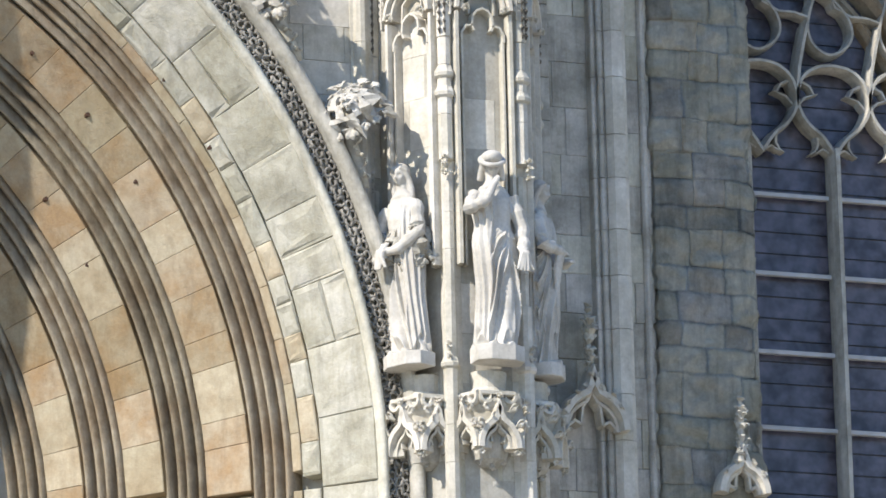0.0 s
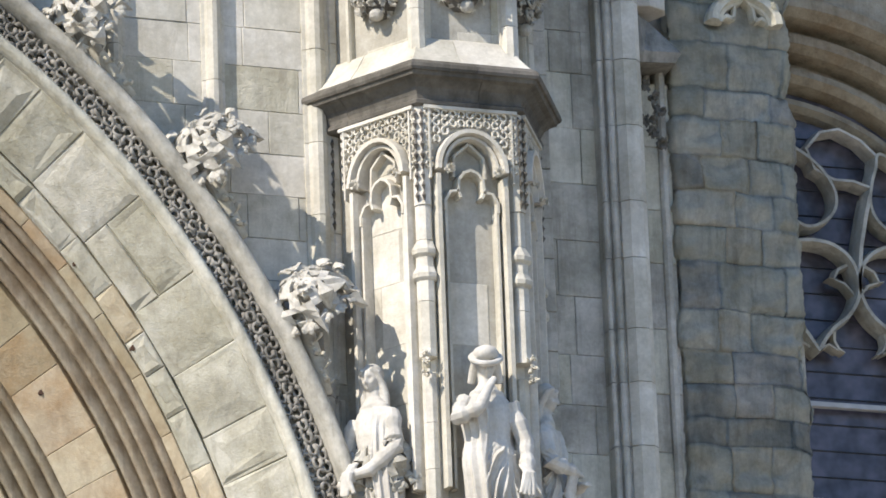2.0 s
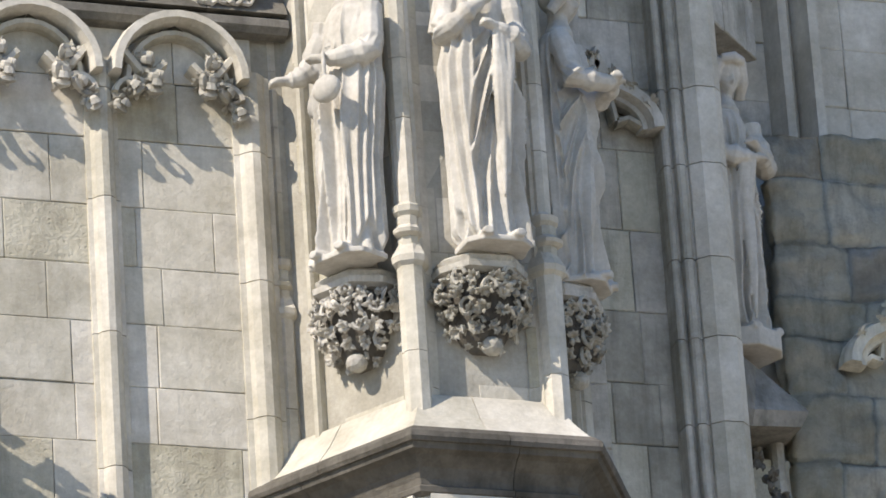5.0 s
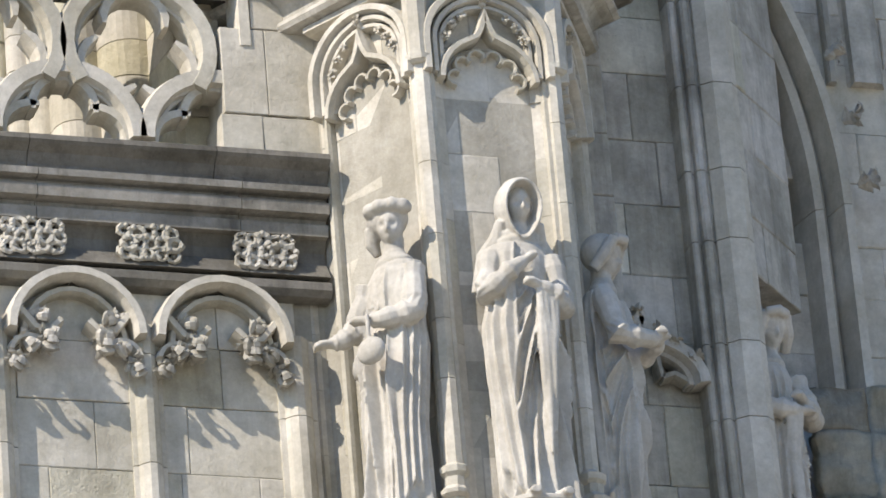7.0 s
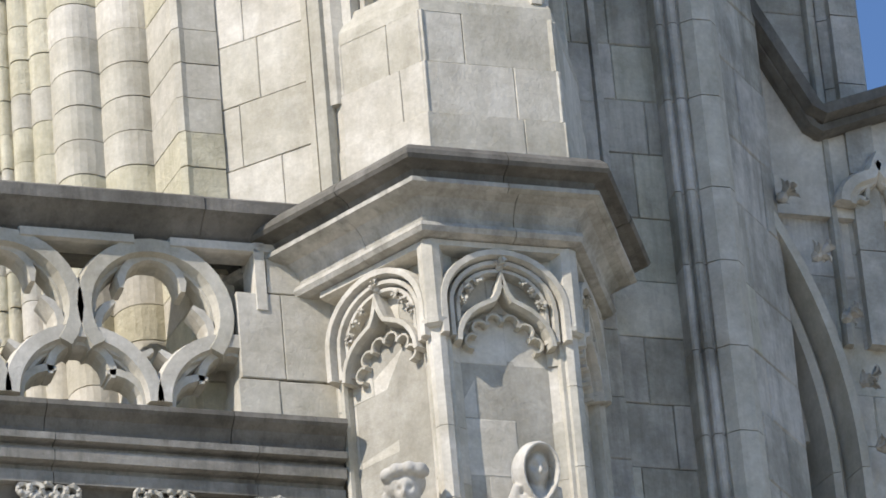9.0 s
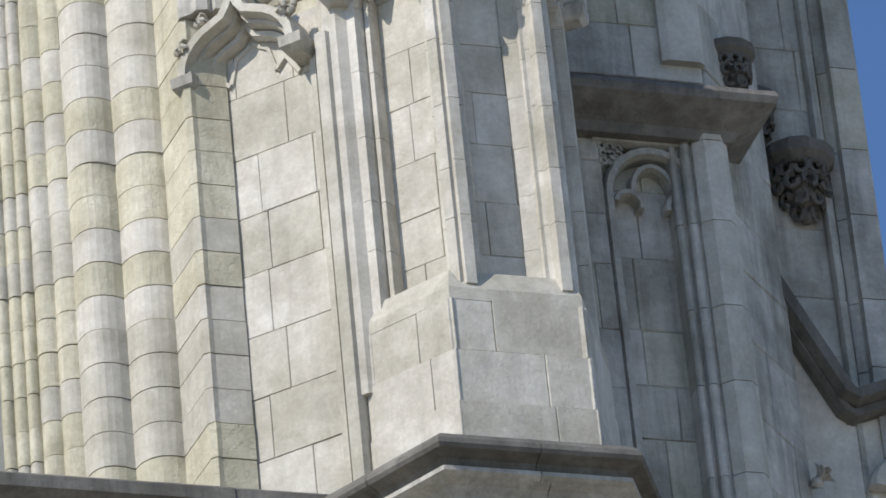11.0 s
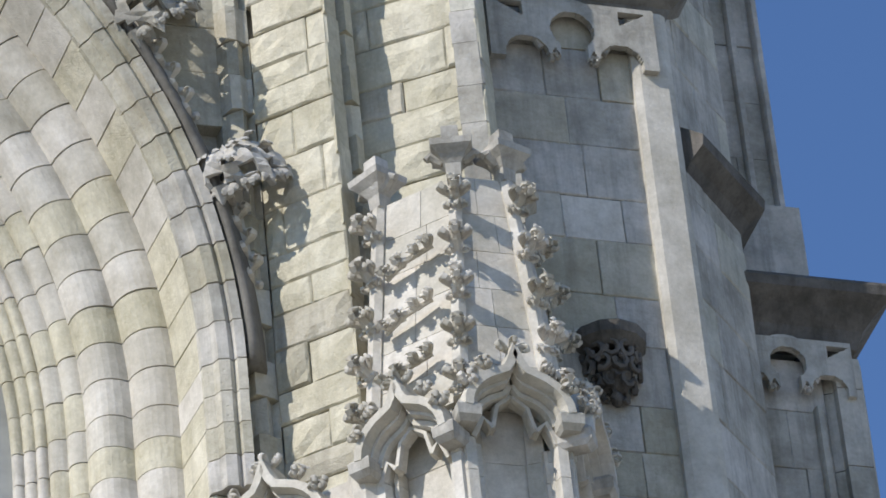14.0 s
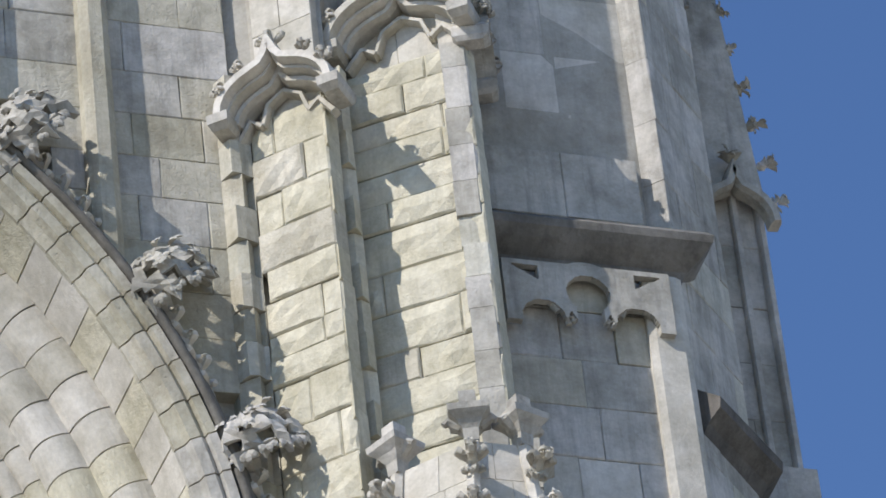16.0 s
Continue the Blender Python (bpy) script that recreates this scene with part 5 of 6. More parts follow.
def tracery_head(f, cu, zt, parent, mat, sc=1.0, wide=.52, thick=.055):
    """A pierced plate of blind tracery under a cornice: a round-headed light between two low arches, with rolls on the edges."""
    def solid(u, z):
        u, z = u / sc, z / sc
        if math.hypot(u, z + .21) < .135 or (abs(u) < .085 and z < -.21):
            return False
        if math.hypot(abs(u) - .29, z + .42) < .135 and z > -.46:
            return False
        q = abs(u)
        if q > .30 and -.14 < z < -.035 and q < .30 + (z + .14) * 1.7 and q < .46:
            return False
        return z > -.45 + .10 * max(0.0, 1 - abs(q - .12) / .05)
    step = .0085
    bm = bmesh.new()
    verts = {}

    def corner(i, k):
        if (i, k) not in verts:
            verts[i, k] = bm.verts.new(f.at(cu + i * step, zt + k * step, thick))
        return verts[i, k]

    ni, nk = round(wide * sc / step), round(.46 * sc / step)
    for i in range(-ni, ni):
        for k in range(-nk, 0):
            if solid((i + .5) * step, (k + .5) * step):
                bm.faces.new((corner(i, k), corner(i + 1, k), corner(i + 1, k + 1), corner(i, k + 1)))
    bmesh.ops.recalc_face_normals(bm, faces=bm.faces)
    bmesh.ops.solidify(bm, geom=bm.faces[:], thickness=thick * .9)
    part("tracery_plate", bm, mat, parent)
    bm = bmesh.new()
    rib(bm, arc_pts(f, cu, zt - .21 * sc, .155 * sc, 200, -20, 16, thick), f.n, .04, .03)
    rib(bm, arc_pts(f, cu, zt - .21 * sc, .235 * sc, 215, -35, 18, thick), f.n, .035, .035)
    part("tracery_roll", bm, mat, parent)
    for sg in (-1, 1):
        bm = bmesh.new()
        rib(bm, arc_pts(f, cu + sg * .29 * sc, zt - .42 * sc, .155 * sc, 185, -5, 12, thick), f.n, .03, .03)
        part("side_roll", bm, mat, parent)
        bm = bmesh.new()
        foliage(bm, f.at(cu + sg * .125 * sc, zt - .40 * sc, thick), .075 * sc, f.n - Z * .3, 840, 7)
        part("leaf_knot", bm, mat, parent)


tracery_head(FS, .58, 30.28, stage, GRIMY)
# Pale strip laid on for the sunlight along the stage's convex corner.
bm = bmesh.new()
rib(bm, [FS.at(1.075, 26.6, -.01), FS.at(1.075, 30.3, -.01)], FS.n, .25, .07, .30)
part("edge_strip", bm, PALE, stage)


def hung_corbel(f, u, z, parent, s=1.0):
    bm = bmesh.new()
    loft(bm, [[tuple(f.at(u + r * math.cos(math.pi * i / 6) * s, zz, r * math.sin(math.pi * i / 6) * s)) for i in range(7)] for zz, r in ((z - .05 * s, .15), (z, .20), (z + .06 * s, .205), (z + .10 * s, .15))])
    part("corbel_plate", bm, SOOT_SHADE, parent)
    bm = bmesh.new()
    r = random.Random(z)
    for row, (rad, dz) in enumerate(((.15, .08), (.145, .16), (.11, .24), (.06, .31))):
        k = (6, 5, 4, 2)[row]
        for i in range(k):
            a = math.pi * (i + .5) / k
            p = f.at(u + rad * s * math.cos(a), z - dz * s, rad * s * math.sin(a))
            o = f.u * math.cos(a) + f.n * math.sin(a)
            t = o.cross(Z)
            a0 = r.uniform(0, 6.28)
            tube(bm, [p + t * (.035 * s * math.cos(a0 + q * .85)) + Z * (.04 * s * math.sin(a0 + q * .85)) for q in range(7)], [.016 * s] * 6 + [.022 * s], 5, 1, o)
    ball(bm, f.at(u, z - .16 * s, .03), .10 * s, 1.5, 2)
    ball(bm, f.at(u, z - .33 * s, .04), .035 * s, 1.3, 2)
    part("corbel_foliage", bm, SOOT_SHADE, parent, "carved hanging foliage")


hung_corbel(FS, .60, 27.84, stage, 1.1)
hung_corbel(FT, .36, 26.86, stage, .8)

# right-hand tower block
tower = thing("tower_block", (3.1, 2.2, 24), "grey stone tower block with a cornice against the sky", "tower", kind="structure")
bm = bmesh.new()
prism(bm, [(2.4, 1.86), (3.36, 1.86), (3.36, 4.5), (2.4, 4.5)], 24.0, 28.5)
part("core", bm, MORTAR, tower)
FQ = Face((2.5, 1.75), (3.40, 1.75))
ashlar(tower, FQ, 0.0, .66, 23.5, 28.45, .40, .40, (GRIMY, GREY), weights=(4, 1), d=.15, rough=.35)
z = 23.5
while z < 28.45:
    h = min(RNG.uniform(.42, .62), 28.46 - z)
    bm = bmesh.new()
    prism(bm, [(3.17, 1.9), (3.17, 1.77), (3.22, 1.74), (3.22, 1.68), (3.38, 1.68), (3.42, 1.75), (3.42, 2.0)], z + .003, z + h - .004)
    part("quoin", bm, RNG.choice((GRIMY, GRIMY, OLD)), tower)
    z += h
bm = bmesh.new()
rib(bm, [FQ.at(.60, 23.5, 0), FQ.at(.60, 28.1, 0)], FQ.n, .05, .06)
part("edge_roll", bm, GRIMY, tower)
tracery_head(FQ, .42, 28.54, tower, GRIMY, .85, .48)
# Underside shade of the tower cornice is put into its dark colour.
bm = bmesh.new()
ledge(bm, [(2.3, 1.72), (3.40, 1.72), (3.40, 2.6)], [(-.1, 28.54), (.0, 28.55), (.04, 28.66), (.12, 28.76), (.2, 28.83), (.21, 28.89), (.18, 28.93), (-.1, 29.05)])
part("cornice", bm, SOOT_SHADE, tower, "dark projecting cornice")
hung_corbel(FQ, .46, 26.50, tower, 1.1)
hung_corbel(FQ, .22, 26.88, tower, .8)
# upper tower stages and the crocketed turret
bm = bmesh.new()
prism(bm, [(2.5, 1.95), (3.27, 1.95), (3.27, 4.0), (2.5, 4.0)], 28.9, 29.75)
part("upper_plinth", bevelled(bm, .01), GRIMY, tower)
FU = Face((2.5, 2.05), (3.20, 2.05))
bm = bmesh.new()
prism(bm, [(2.4, 2.14), (3.17, 2.14), (3.17, 4), (2.4, 4)], 29.7, 34.0)
part("upper_core", bm, MORTAR, tower)
ashlar(tower, FU, 0.0, .70, 29.7, 32.0, .42, .40, (GRIMY,), d=.12, rough=.3)
bm = bmesh.new()
rib(bm, [FU.at(.52, 29.75, 0), FU.at(.52, 32.0, 0)], FU.n, .05, .05)
rib(bm, [FU.at(.68, 29.75, 0), FU.at(.68, 32.0, 0)], FU.n, .05, .07)
part("edge_roll", bm, GRIMY, tower)
turret = thing("crocketed_turret", (3.05, 2.2, 32), "slender crocketed stone turret against blue sky", "turret")
bm = bmesh.new()
prism(bm, [(2.78, 1.98), (3.22, 1.98), (3.26, 2.2), (3.22, 2.5), (2.78, 2.5)], 31.9, 34.6, [(2.9, 2.1), (3.08, 2.1), (3.1, 2.2), (3.08, 2.4), (2.9, 2.4)])
part("spire", bm, GRIMY, turret)
ft = Face((2.75, 1.98), (3.25, 1.98))
bm = bmesh.new()
rib(bm, ogee_pts(ft, .25, 31.62, .24, .45, 0), ft.n, .07, .12)
part("gablet", bm, GRIMY, turret)
bm = bmesh.new()
foliage(bm, ft.at(.25, 32.12, .08), .15, Z + ft.n * .3, 850, 8)
part("gablet_finial", bm, GRIMY, turret)
for k in range(7):
    for sg in (-1, 1):
        bm = bmesh.new()
        foliage(bm, (3.0 + sg * (.25 - .030 * k) + .03, 2.0 + .015 * k, 31.85 + .33 * k), .14, (sg, -.3, .5), 860 + k, 7, 1.2)
        part("crocket", bm, GRIMY, turret)

# aisle front at the far right: moulded arch, rough wall, sloping coping
aisle = thing("aisle_wall", (3.5, 1.9, 0), "rough grey-green aisle wall, eroded stone courses in shade", "wall", kind="structure")
bm = bmesh.new()
prism(bm, [(2.1, 1.42), (3.52, 1.42), (3.6, 1.6), (3.6, 2.6), (2.1, 2.6)], 0, 20.2)
prism(bm, [(2.62, 1.36), (3.55, 1.36), (3.58, 1.5), (3.58, 1.95), (2.62, 1.95)], 20.2, 21.35, [(2.9, 1.70), (3.55, 1.70), (3.58, 1.72), (3.58, 1.95), (2.9, 1.95)])
prism(bm, [(2.56, 1.93), (3.6, 1.93), (3.6, 2.8), (2.56, 2.8)], 20.2, 24.75)
prism(bm, [(2.1, 2.6), (2.6, 2.6), (2.6, 2.8), (2.1, 2.8)], 20.2, 24.75)
prism(bm, [(3.6, 1.95), (9.5, 1.95), (9.5, 2.7), (3.6, 2.7)], 20.75, 24.75)
part("core", bm, MORTAR, aisle)
FX = Face((2.15, 1.30), (3.6, 1.30))
FY = Face((2.15, 1.75), (7.0, 1.75))
bm = bmesh.new()
for x0, x1, yf in ((2.23, 2.37, 1.29), (2.39, 2.44, 1.33), (2.46, 2.53, 1.26)):
    w = (x1 - x0) * .3
    prism(bm, [(x0, 1.45), (x0, yf + w), (x0 + w, yf), (x1 - w, yf), (x1, yf + w), (x1, 1.45)], 12.0, 19.9)
part("wall_roll", bm, GRIMY, aisle)
rows_e = [12.3]
while rows_e[-1] < 21.2:
    rows_e.append(rows_e[-1] + RNG.uniform(.22, .40))


def eroded(sx, z):
    """How far the worn face stands out at a place along it: hollows, pits and broken bed joints."""
    p = Vector((sx, 0, z))
    h = .045 * noise.fractal(p * 1.9, 0.9, 2.1, 5) + .030 * noise.fractal(p * 6.0 + Vector((9, 0, 3)), 0.75, 2.0, 5)
    h -= .10 * max(0.0, noise.noise(Vector((sx * 2.6, 4, z * 4.5))) - .30)
    near = min(abs(z + .03 * noise.noise(Vector((sx * 2.0, 5, 0))) - q) for q in rows_e)
    deep = max(0.0, noise.noise(Vector((sx * 2.2, 3, z * 1.1))) + .25)
    return h - .055 * deep * math.exp(-(near / .016) ** 2)


plan_e = [(2.55, 1.33), (2.57, 1.25), (2.66, 1.235), (3.44, 1.235), (3.55, 1.27), (3.60, 1.36), (3.60, 1.52)]
walk_e, run_e = [], 0.0
for (xa, ya), (xb, yb) in zip(plan_e, plan_e[1:]):
    l = math.hypot(xb - xa, yb - ya)
    for i in range(max(1, round(l / .024))):
        q = i / max(1, round(l / .024))
        walk_e.append((xa + (xb - xa) * q, ya + (yb - ya) * q, (yb - ya) / l, -(xb - xa) / l, run_e + l * q))
    run_e += l
for za, zb in zip(rows_e, rows_e[1:]):
    cuts_e = [0]
    while cuts_e[-1] < len(walk_e) - 1:
        nxt = cuts_e[-1] + RNG.randint(11, 24)
        cuts_e.append(len(walk_e) - 1 if nxt > len(walk_e) - 8 else nxt)
    for ca, cb in zip(cuts_e, cuts_e[1:]):
        bm = bmesh.new()
        n_z = max(3, round((zb - za) / .025))
        proud = RNG.uniform(-.006, .006)
        grid = []
        for i in range(n_z + 1):
            z = za + (zb - za) * i / n_z
            row = []
            for k in range(ca, cb + 1):
                x, y, nx, ny, sx = walk_e[k]
                rim = min(i, n_z - i, k - ca, cb - k)
                e = eroded(sx, z) + proud - (.005 if rim == 0 else 0.0) + (.045 * noise.noise(Vector((1, 8, z * 2.6))) if x > 3.5 else 0.0)
                row.append(bm.verts.new((x + nx * e, y + ny * e, z)))
            grid.append(row)
        for ra, rb in zip(grid, grid[1:]):
            for i in range(len(ra) - 1):
                bm.faces.new((ra[i], ra[i + 1], rb[i + 1], rb[i]))
        bmesh.ops.solidify(bm, geom=bm.faces[:], thickness=.05)
        part("worn_stone", bm, GREY if RNG.random() < .75 else GRIMY, aisle, "", True)
ashlar(aisle, FY, .0, 4.8, 20.75, 24.66, .36, .46, (PALE, GRIMY), weights=(6, 1), d=.18, rough=.4, keep=lambda u, z: not (u < .44 and z < 22.5) and (z < 22.65 or math.hypot(2.15 + u + .27, z - 22.65) > 3.12))
ashlar(aisle, FX, .0, .42, 12.5, 19.6, .46, .42, (GREY, GRIMY), n=.0, d=.15, rough=.5)
bm = bmesh.new()
arc_ring(bm, -.27, 22.65, [(r + 2.0, y) for r, y in [(.74, 2.3), (.74, 2.02), (.79, 1.94), (.85, 1.98), (.87, 2.06), (.92, 1.90), (.96, 1.78), (1.01, 1.76), (1.05, 1.82), (1.07, 1.92), (1.10, 1.72), (1.13, 1.60), (1.17, 1.58), (1.21, 1.64), (1.22, 1.74), (1.25, 1.56), (1.26, 1.50), (1.31, 1.50), (1.33, 1.80), (1.33, 2.3)]], 0, .72, 20)
bm2 = bmesh.new()
loft(bm2, [[(1.73 + r, y, z) for r, y in [(.74, 2.3), (.74, 2.02), (.79, 1.94), (.85, 1.98), (.87, 2.06), (.92, 1.90), (.96, 1.78), (1.01, 1.76), (1.05, 1.82), (1.07, 1.92), (1.10, 1.72), (1.13, 1.60), (1.17, 1.58), (1.21, 1.64), (1.22, 1.74), (1.25, 1.56), (1.26, 1.50), (1.31, 1.50), (1.33, 1.80), (1.33, 2.3)]] for z in (20.0, 22.645)])
part("arch_jamb", bm2, PALE, aisle)
part("arch_moulding", bm, PALE, aisle)
bm = bmesh.new()
for k in range(5):
    a = .04 + .115 * k
    foliage(bm, (-.27 + 3.40 * math.cos(a), 1.5, 22.65 + 3.40 * math.sin(a)), .15, (math.cos(a), -.4, math.sin(a) + .4), 870 + k, 8)
part("arch_crockets", bm, GRIMY, aisle)
bm = bmesh.new()
loft(bm, [[(x, y, z) for x, z in ((2.15, 24.3), (9.0, 24.3), (9.0, 25.0), (3.6, 25.0), (3.03, 24.78), (2.36, 26.1), (2.15, 26.1))] for y in (1.70, 1.95)])
part("gable_wall", bm, PALE, aisle)
fsl = Face((2.0, 1.70), (3.2, 1.70))
bm = bmesh.new()
for w, d, up in ((.10, .20, .06), (.07, .12, -.02)):
    rib(bm, [fsl.at(x - 2.0, z + up, -.02) for x, z in ((2.34, 26.15), (2.70, 25.44), (3.0, 24.86), (3.05, 24.83), (3.3, 24.93), (3.6, 25.05), (9.0, 25.05))], fsl.n, w, d, .35)
part("sloping_coping", bm, CAP, aisle, "dark moulded sloping coping")
ogee_panel(Face((2.9, 1.69), (5, 1.69)), .46, 24.36, .22, .30, aisle, PALE, 0.0, .09, False)
ogee_panel(Face((2.9, 1.24), (5, 1.24)), .27, 20.10, .26, .36, aisle, GREY, -.02, .15, True)
fcn = Face((3.0, 1.22), (3.5, 1.22))
ogee_panel(fcn, .30, 14.25, .22, .42, aisle, PALE, 0.0, .16)
bm = bmesh.new()
tube(bm, [fcn.at(.30, 14.6, .08), fcn.at(.30, 15.1, .08)], [.03, .02], 8)
for k, (z, s) in enumerate(((14.70, .18), (14.9, .20), (14.96, .15), (15.10, .10))):
    foliage(bm, fcn.at(.30, z, .08), s, Z + fcn.n * .3, 880 + k, 9, 1.4, 1.4)
part("finial", bm, PALE, aisle)
# drip-roofed canopy with a statue in the recess beside the edge shaft
bm = bmesh.new()
loft(bm, [[(2.14, 1.5, 19.66), (2.14, 1.0, 19.66), (2.24, .98, 19.64), (2.52, 1.0, 19.66), (2.58, 1.5, 19.70)],
          [(2.12, 1.5, 19.74), (2.12, .97, 19.74), (2.25, .95, 19.72), (2.56, .98, 19.74), (2.62, 1.5, 19.78)],
          [(2.12, 1.5, 20.02), (2.12, 1.0, 20.02), (2.22, .98, 20.02), (2.34, 1.1, 20.02), (2.36, 1.5, 20.02)]])
part("statue_canopy", bm, STAINED, aisle, "steep stone drip canopy")
bm = bmesh.new()
for k in range(6):
    foliage(bm, (2.30 + .05 * (k % 3), 1.12, 19.5 - .09 * k), .11, (.3, -1, -.3), 890 + k, 8, 1.2)
part("canopy_foliage", bm, SOOT_SHADE, aisle)
statue(Face((2.18, 1.10), (2.6, 1.30)), .13, 20.08, 1.60, "cap", [[(-.16, .03, .78), (-.2, .1, .62), (-.06, .2, .63), (.0, .22, .64), ""], [(.16, .03, .78), (.2, .1, .62), (.08, .2, .6), (.03, .22, .6), "drape"]], 31, n=0.0, wide=.8, turn=-.3,
       label="grey shaded stone statue in the buttress recess")

# ---- window with bar tracery ----
window = thing("window_1", (5.0, 2.0, 12), "tall dark leaded window with flowing bar tracery", "window", kind="structure")
FWN = Face((3.7, 1.90), (9.0, 1.90))
bm = bmesh.new()
box(bm, 3.5, 9.3, 2.06, 2.10, 0, 20.6)
part("glass", bm, GLASS, window, "dark leaded glazing")
bm = bmesh.new()
zz = 12.2
while zz < 19.6:
    tube(bm, [(3.6, 2.055, zz), (9.0, 2.055, zz)], .006, 4)
    zz += .21
tagged(part("leading", bm, LEAD, window), kind="stuff")
for zb in (12.85, 13.6, 14.36, 15.11, 15.84, 16.60, 17.37):
    bm = bmesh.new()
    rib(bm, [FWN.at(.1, zb, -.10), FWN.at(5.2, zb, -.10)], FWN.n, .045, .05, .2)
    part("saddle_bar", bm, BAR, window, "pale painted saddle bar")
BULB = [(0, 17.76), (.12, 17.93), (.27, 18.06), (.355, 18.21), (.365, 18.36), (.30, 18.52), (.16, 18.62), (0, 18.645)]
DROP = [(-.13, 19.40), (.07, 19.28), (.20, 19.11), (.22, 18.95), (.13, 18.82), (-.03, 18.76), (-.17, 18.84), (-.23, 18.98), (-.21, 19.15), (-.17, 19.28)]
for k in range(-1, 2):
    u0 = .95 + .74 * k
    if k >= 0:
        bm = bmesh.new()
        rib(bm, [FWN.at(u0, 11, -.12), FWN.at(u0, 17.82, -.12)], FWN.n, .08, .24, .45)
        part("mullion", bm, GRIMY, window)
    bm = bmesh.new()
    rib(bm, [FWN.at(u0 + x, z, -.12) for x, z in curved(BULB)] + [FWN.at(u0 - x, z, -.12) for x, z in curved(BULB)[-2:0:-1]], FWN.n, .06, .20, .5, True)
    part("tracery_bulb", bm, GRIMY, window)
    for sg in (-1, 1):
        bm = bmesh.new()
        rib(bm, [FWN.at(u0 + sg * .16, 17.95, -.1), FWN.at(u0 + sg * .155, 17.86, -.1), FWN.at(u0 + sg * .19, 17.80, -.1), FWN.at(u0 + sg * .24, 17.77, -.1)], FWN.n, .035, .12, .4, taper=[1.3, 1, .8, .3])
        rib(bm, [FWN.at(u0 + sg * .05, 17.80, -.1), FWN.at(u0 + sg * .11, 17.83, -.1), FWN.at(u0 + sg * .19, 17.78, -.1)], FWN.n, .03, .12, .4, taper=[1.3, 1, .5])
        rib(bm, [FWN.at(u0 + sg * .30, 18.48, -.1), FWN.at(u0 + sg * .22, 18.44, -.1), FWN.at(u0 + sg * .18, 18.36, -.1), FWN.at(u0 + sg * .14, 18.37, -.1)], FWN.n, .035, .12, .4, taper=[1.3, 1, .8, .3])
        rib(bm, [FWN.at(u0 + sg * .35, 18.24, -.1), FWN.at(u0 + sg * .27, 18.33, -.1), FWN.at(u0 + sg * .18, 18.36, -.1)], FWN.n, .03, .12, .4, taper=[1.3, 1, .5])
        part("cusp", bm, GRIMY, window)
    bm = bmesh.new()
    rib(bm, [FWN.at(u0 + x, z, -.12) for x, z in curved(DROP, True)], FWN.n, .05, .18, .5, True)
    part("tracery_drop", bm, GRIMY, window)
    bm = bmesh.new()
    rib(bm, [FWN.at(u0 - .37, 18.34, -.12), FWN.at(u0 - .34, 18.62, -.12), FWN.at(u0 - .29, 18.85, -.12), FWN.at(u0 - .24, 19.05, -.12)], FWN.n, .06, .2, .45)
    part("tracery_bar", bm, GRIMY, window)
    bm = bmesh.new()
    rib(bm, [FWN.at(u0 - .22, 19.12, -.12), FWN.at(u0 - .36, 19.16, -.12), FWN.at(u0 - .52, 19.16, -.12), FWN.at(u0 - .68, 19.24, -.12), FWN.at(u0 - .74, 19.40, -.12), FWN.at(u0 - .62, 19.54, -.12), FWN.at(u0 - .46, 19.58, -.12), FWN.at(u0 - .28, 19.50, -.12), FWN.at(u0 - .15, 19.38, -.12)], FWN.n, .045, .17, .5)
    part("tracery_lens", bm, GRIMY, window)
prof_w = [(1.74, 2.06), (1.76, 1.98), (1.80, 1.93), (1.85, 1.95), (1.87, 2.06), (1.93, 2.08), (1.96, 1.90), (2.01, 1.84), (2.07, 1.86), (2.09, 1.98), (2.15, 1.98), (2.17, 1.80), (2.22, 1.72), (2.29, 1.72), (2.31, 1.86), (2.37, 1.86), (2.40, 1.66), (2.46, 1.58), (2.54, 1.58), (2.56, 2.4), (1.74, 2.4)]
bm = bmesh.new()
arc_ring(bm, 3.6, 18.0, prof_w, 0, math.pi, 48, 0)
part("window_arch", bm, UMBER, window, "moulded brown stone window arch with deep hollows")
bm = bmesh.new()
nose = [(3.56, 1.36), (3.63, 1.50), (3.62, 1.62), (3.72, 1.70), (3.72, 1.84), (3.82, 1.90), (3.82, 2.1), (3.5, 2.1)]
prism(bm, nose, 0, 18.9)
part("jamb", bm, GRIMY, window)
bm = bmesh.new()
out2 = [(3.6, 20.75), (9.4, 20.75), (9.4, 0), (6.1, 0)] + [(3.6 + 2.5 * math.cos(a), 18.0 + 2.5 * math.sin(a)) for a in [1.57 * i / 24 for i in range(25)]]
loft(bm, [[(x, 1.72, z) for x, z in out2], [(x, 2.4, z) for x, z in out2]])
part("spandrel", bm, UMBER, window)


# ---- pinnacle above the upper cornice ----
pin = thing("pinnacle", (0.5, 0.5, 23.4), "pale stone pinnacle with ogee gablets and crockets on a moulded shaft", "pinnacle", kind="structure")
BA, BB, BC, BD = (-0.10, 0.46), (0.27, 0.03), (0.87, 0.03), (1.15, 0.50)
bm = bmesh.new()
prism(bm, offset_poly([BA, BB, BC, BD], -.16) + [(1.0, 1.6), (-.1, 1.6)], 23.3, 26.9)
part("core", bm, MORTAR, pin)
PBASE = [(-0.62, 1.15), (-0.20, .58), (-.16, .42), (.16, -.02), (.92, -.02), (1.28, .62)]
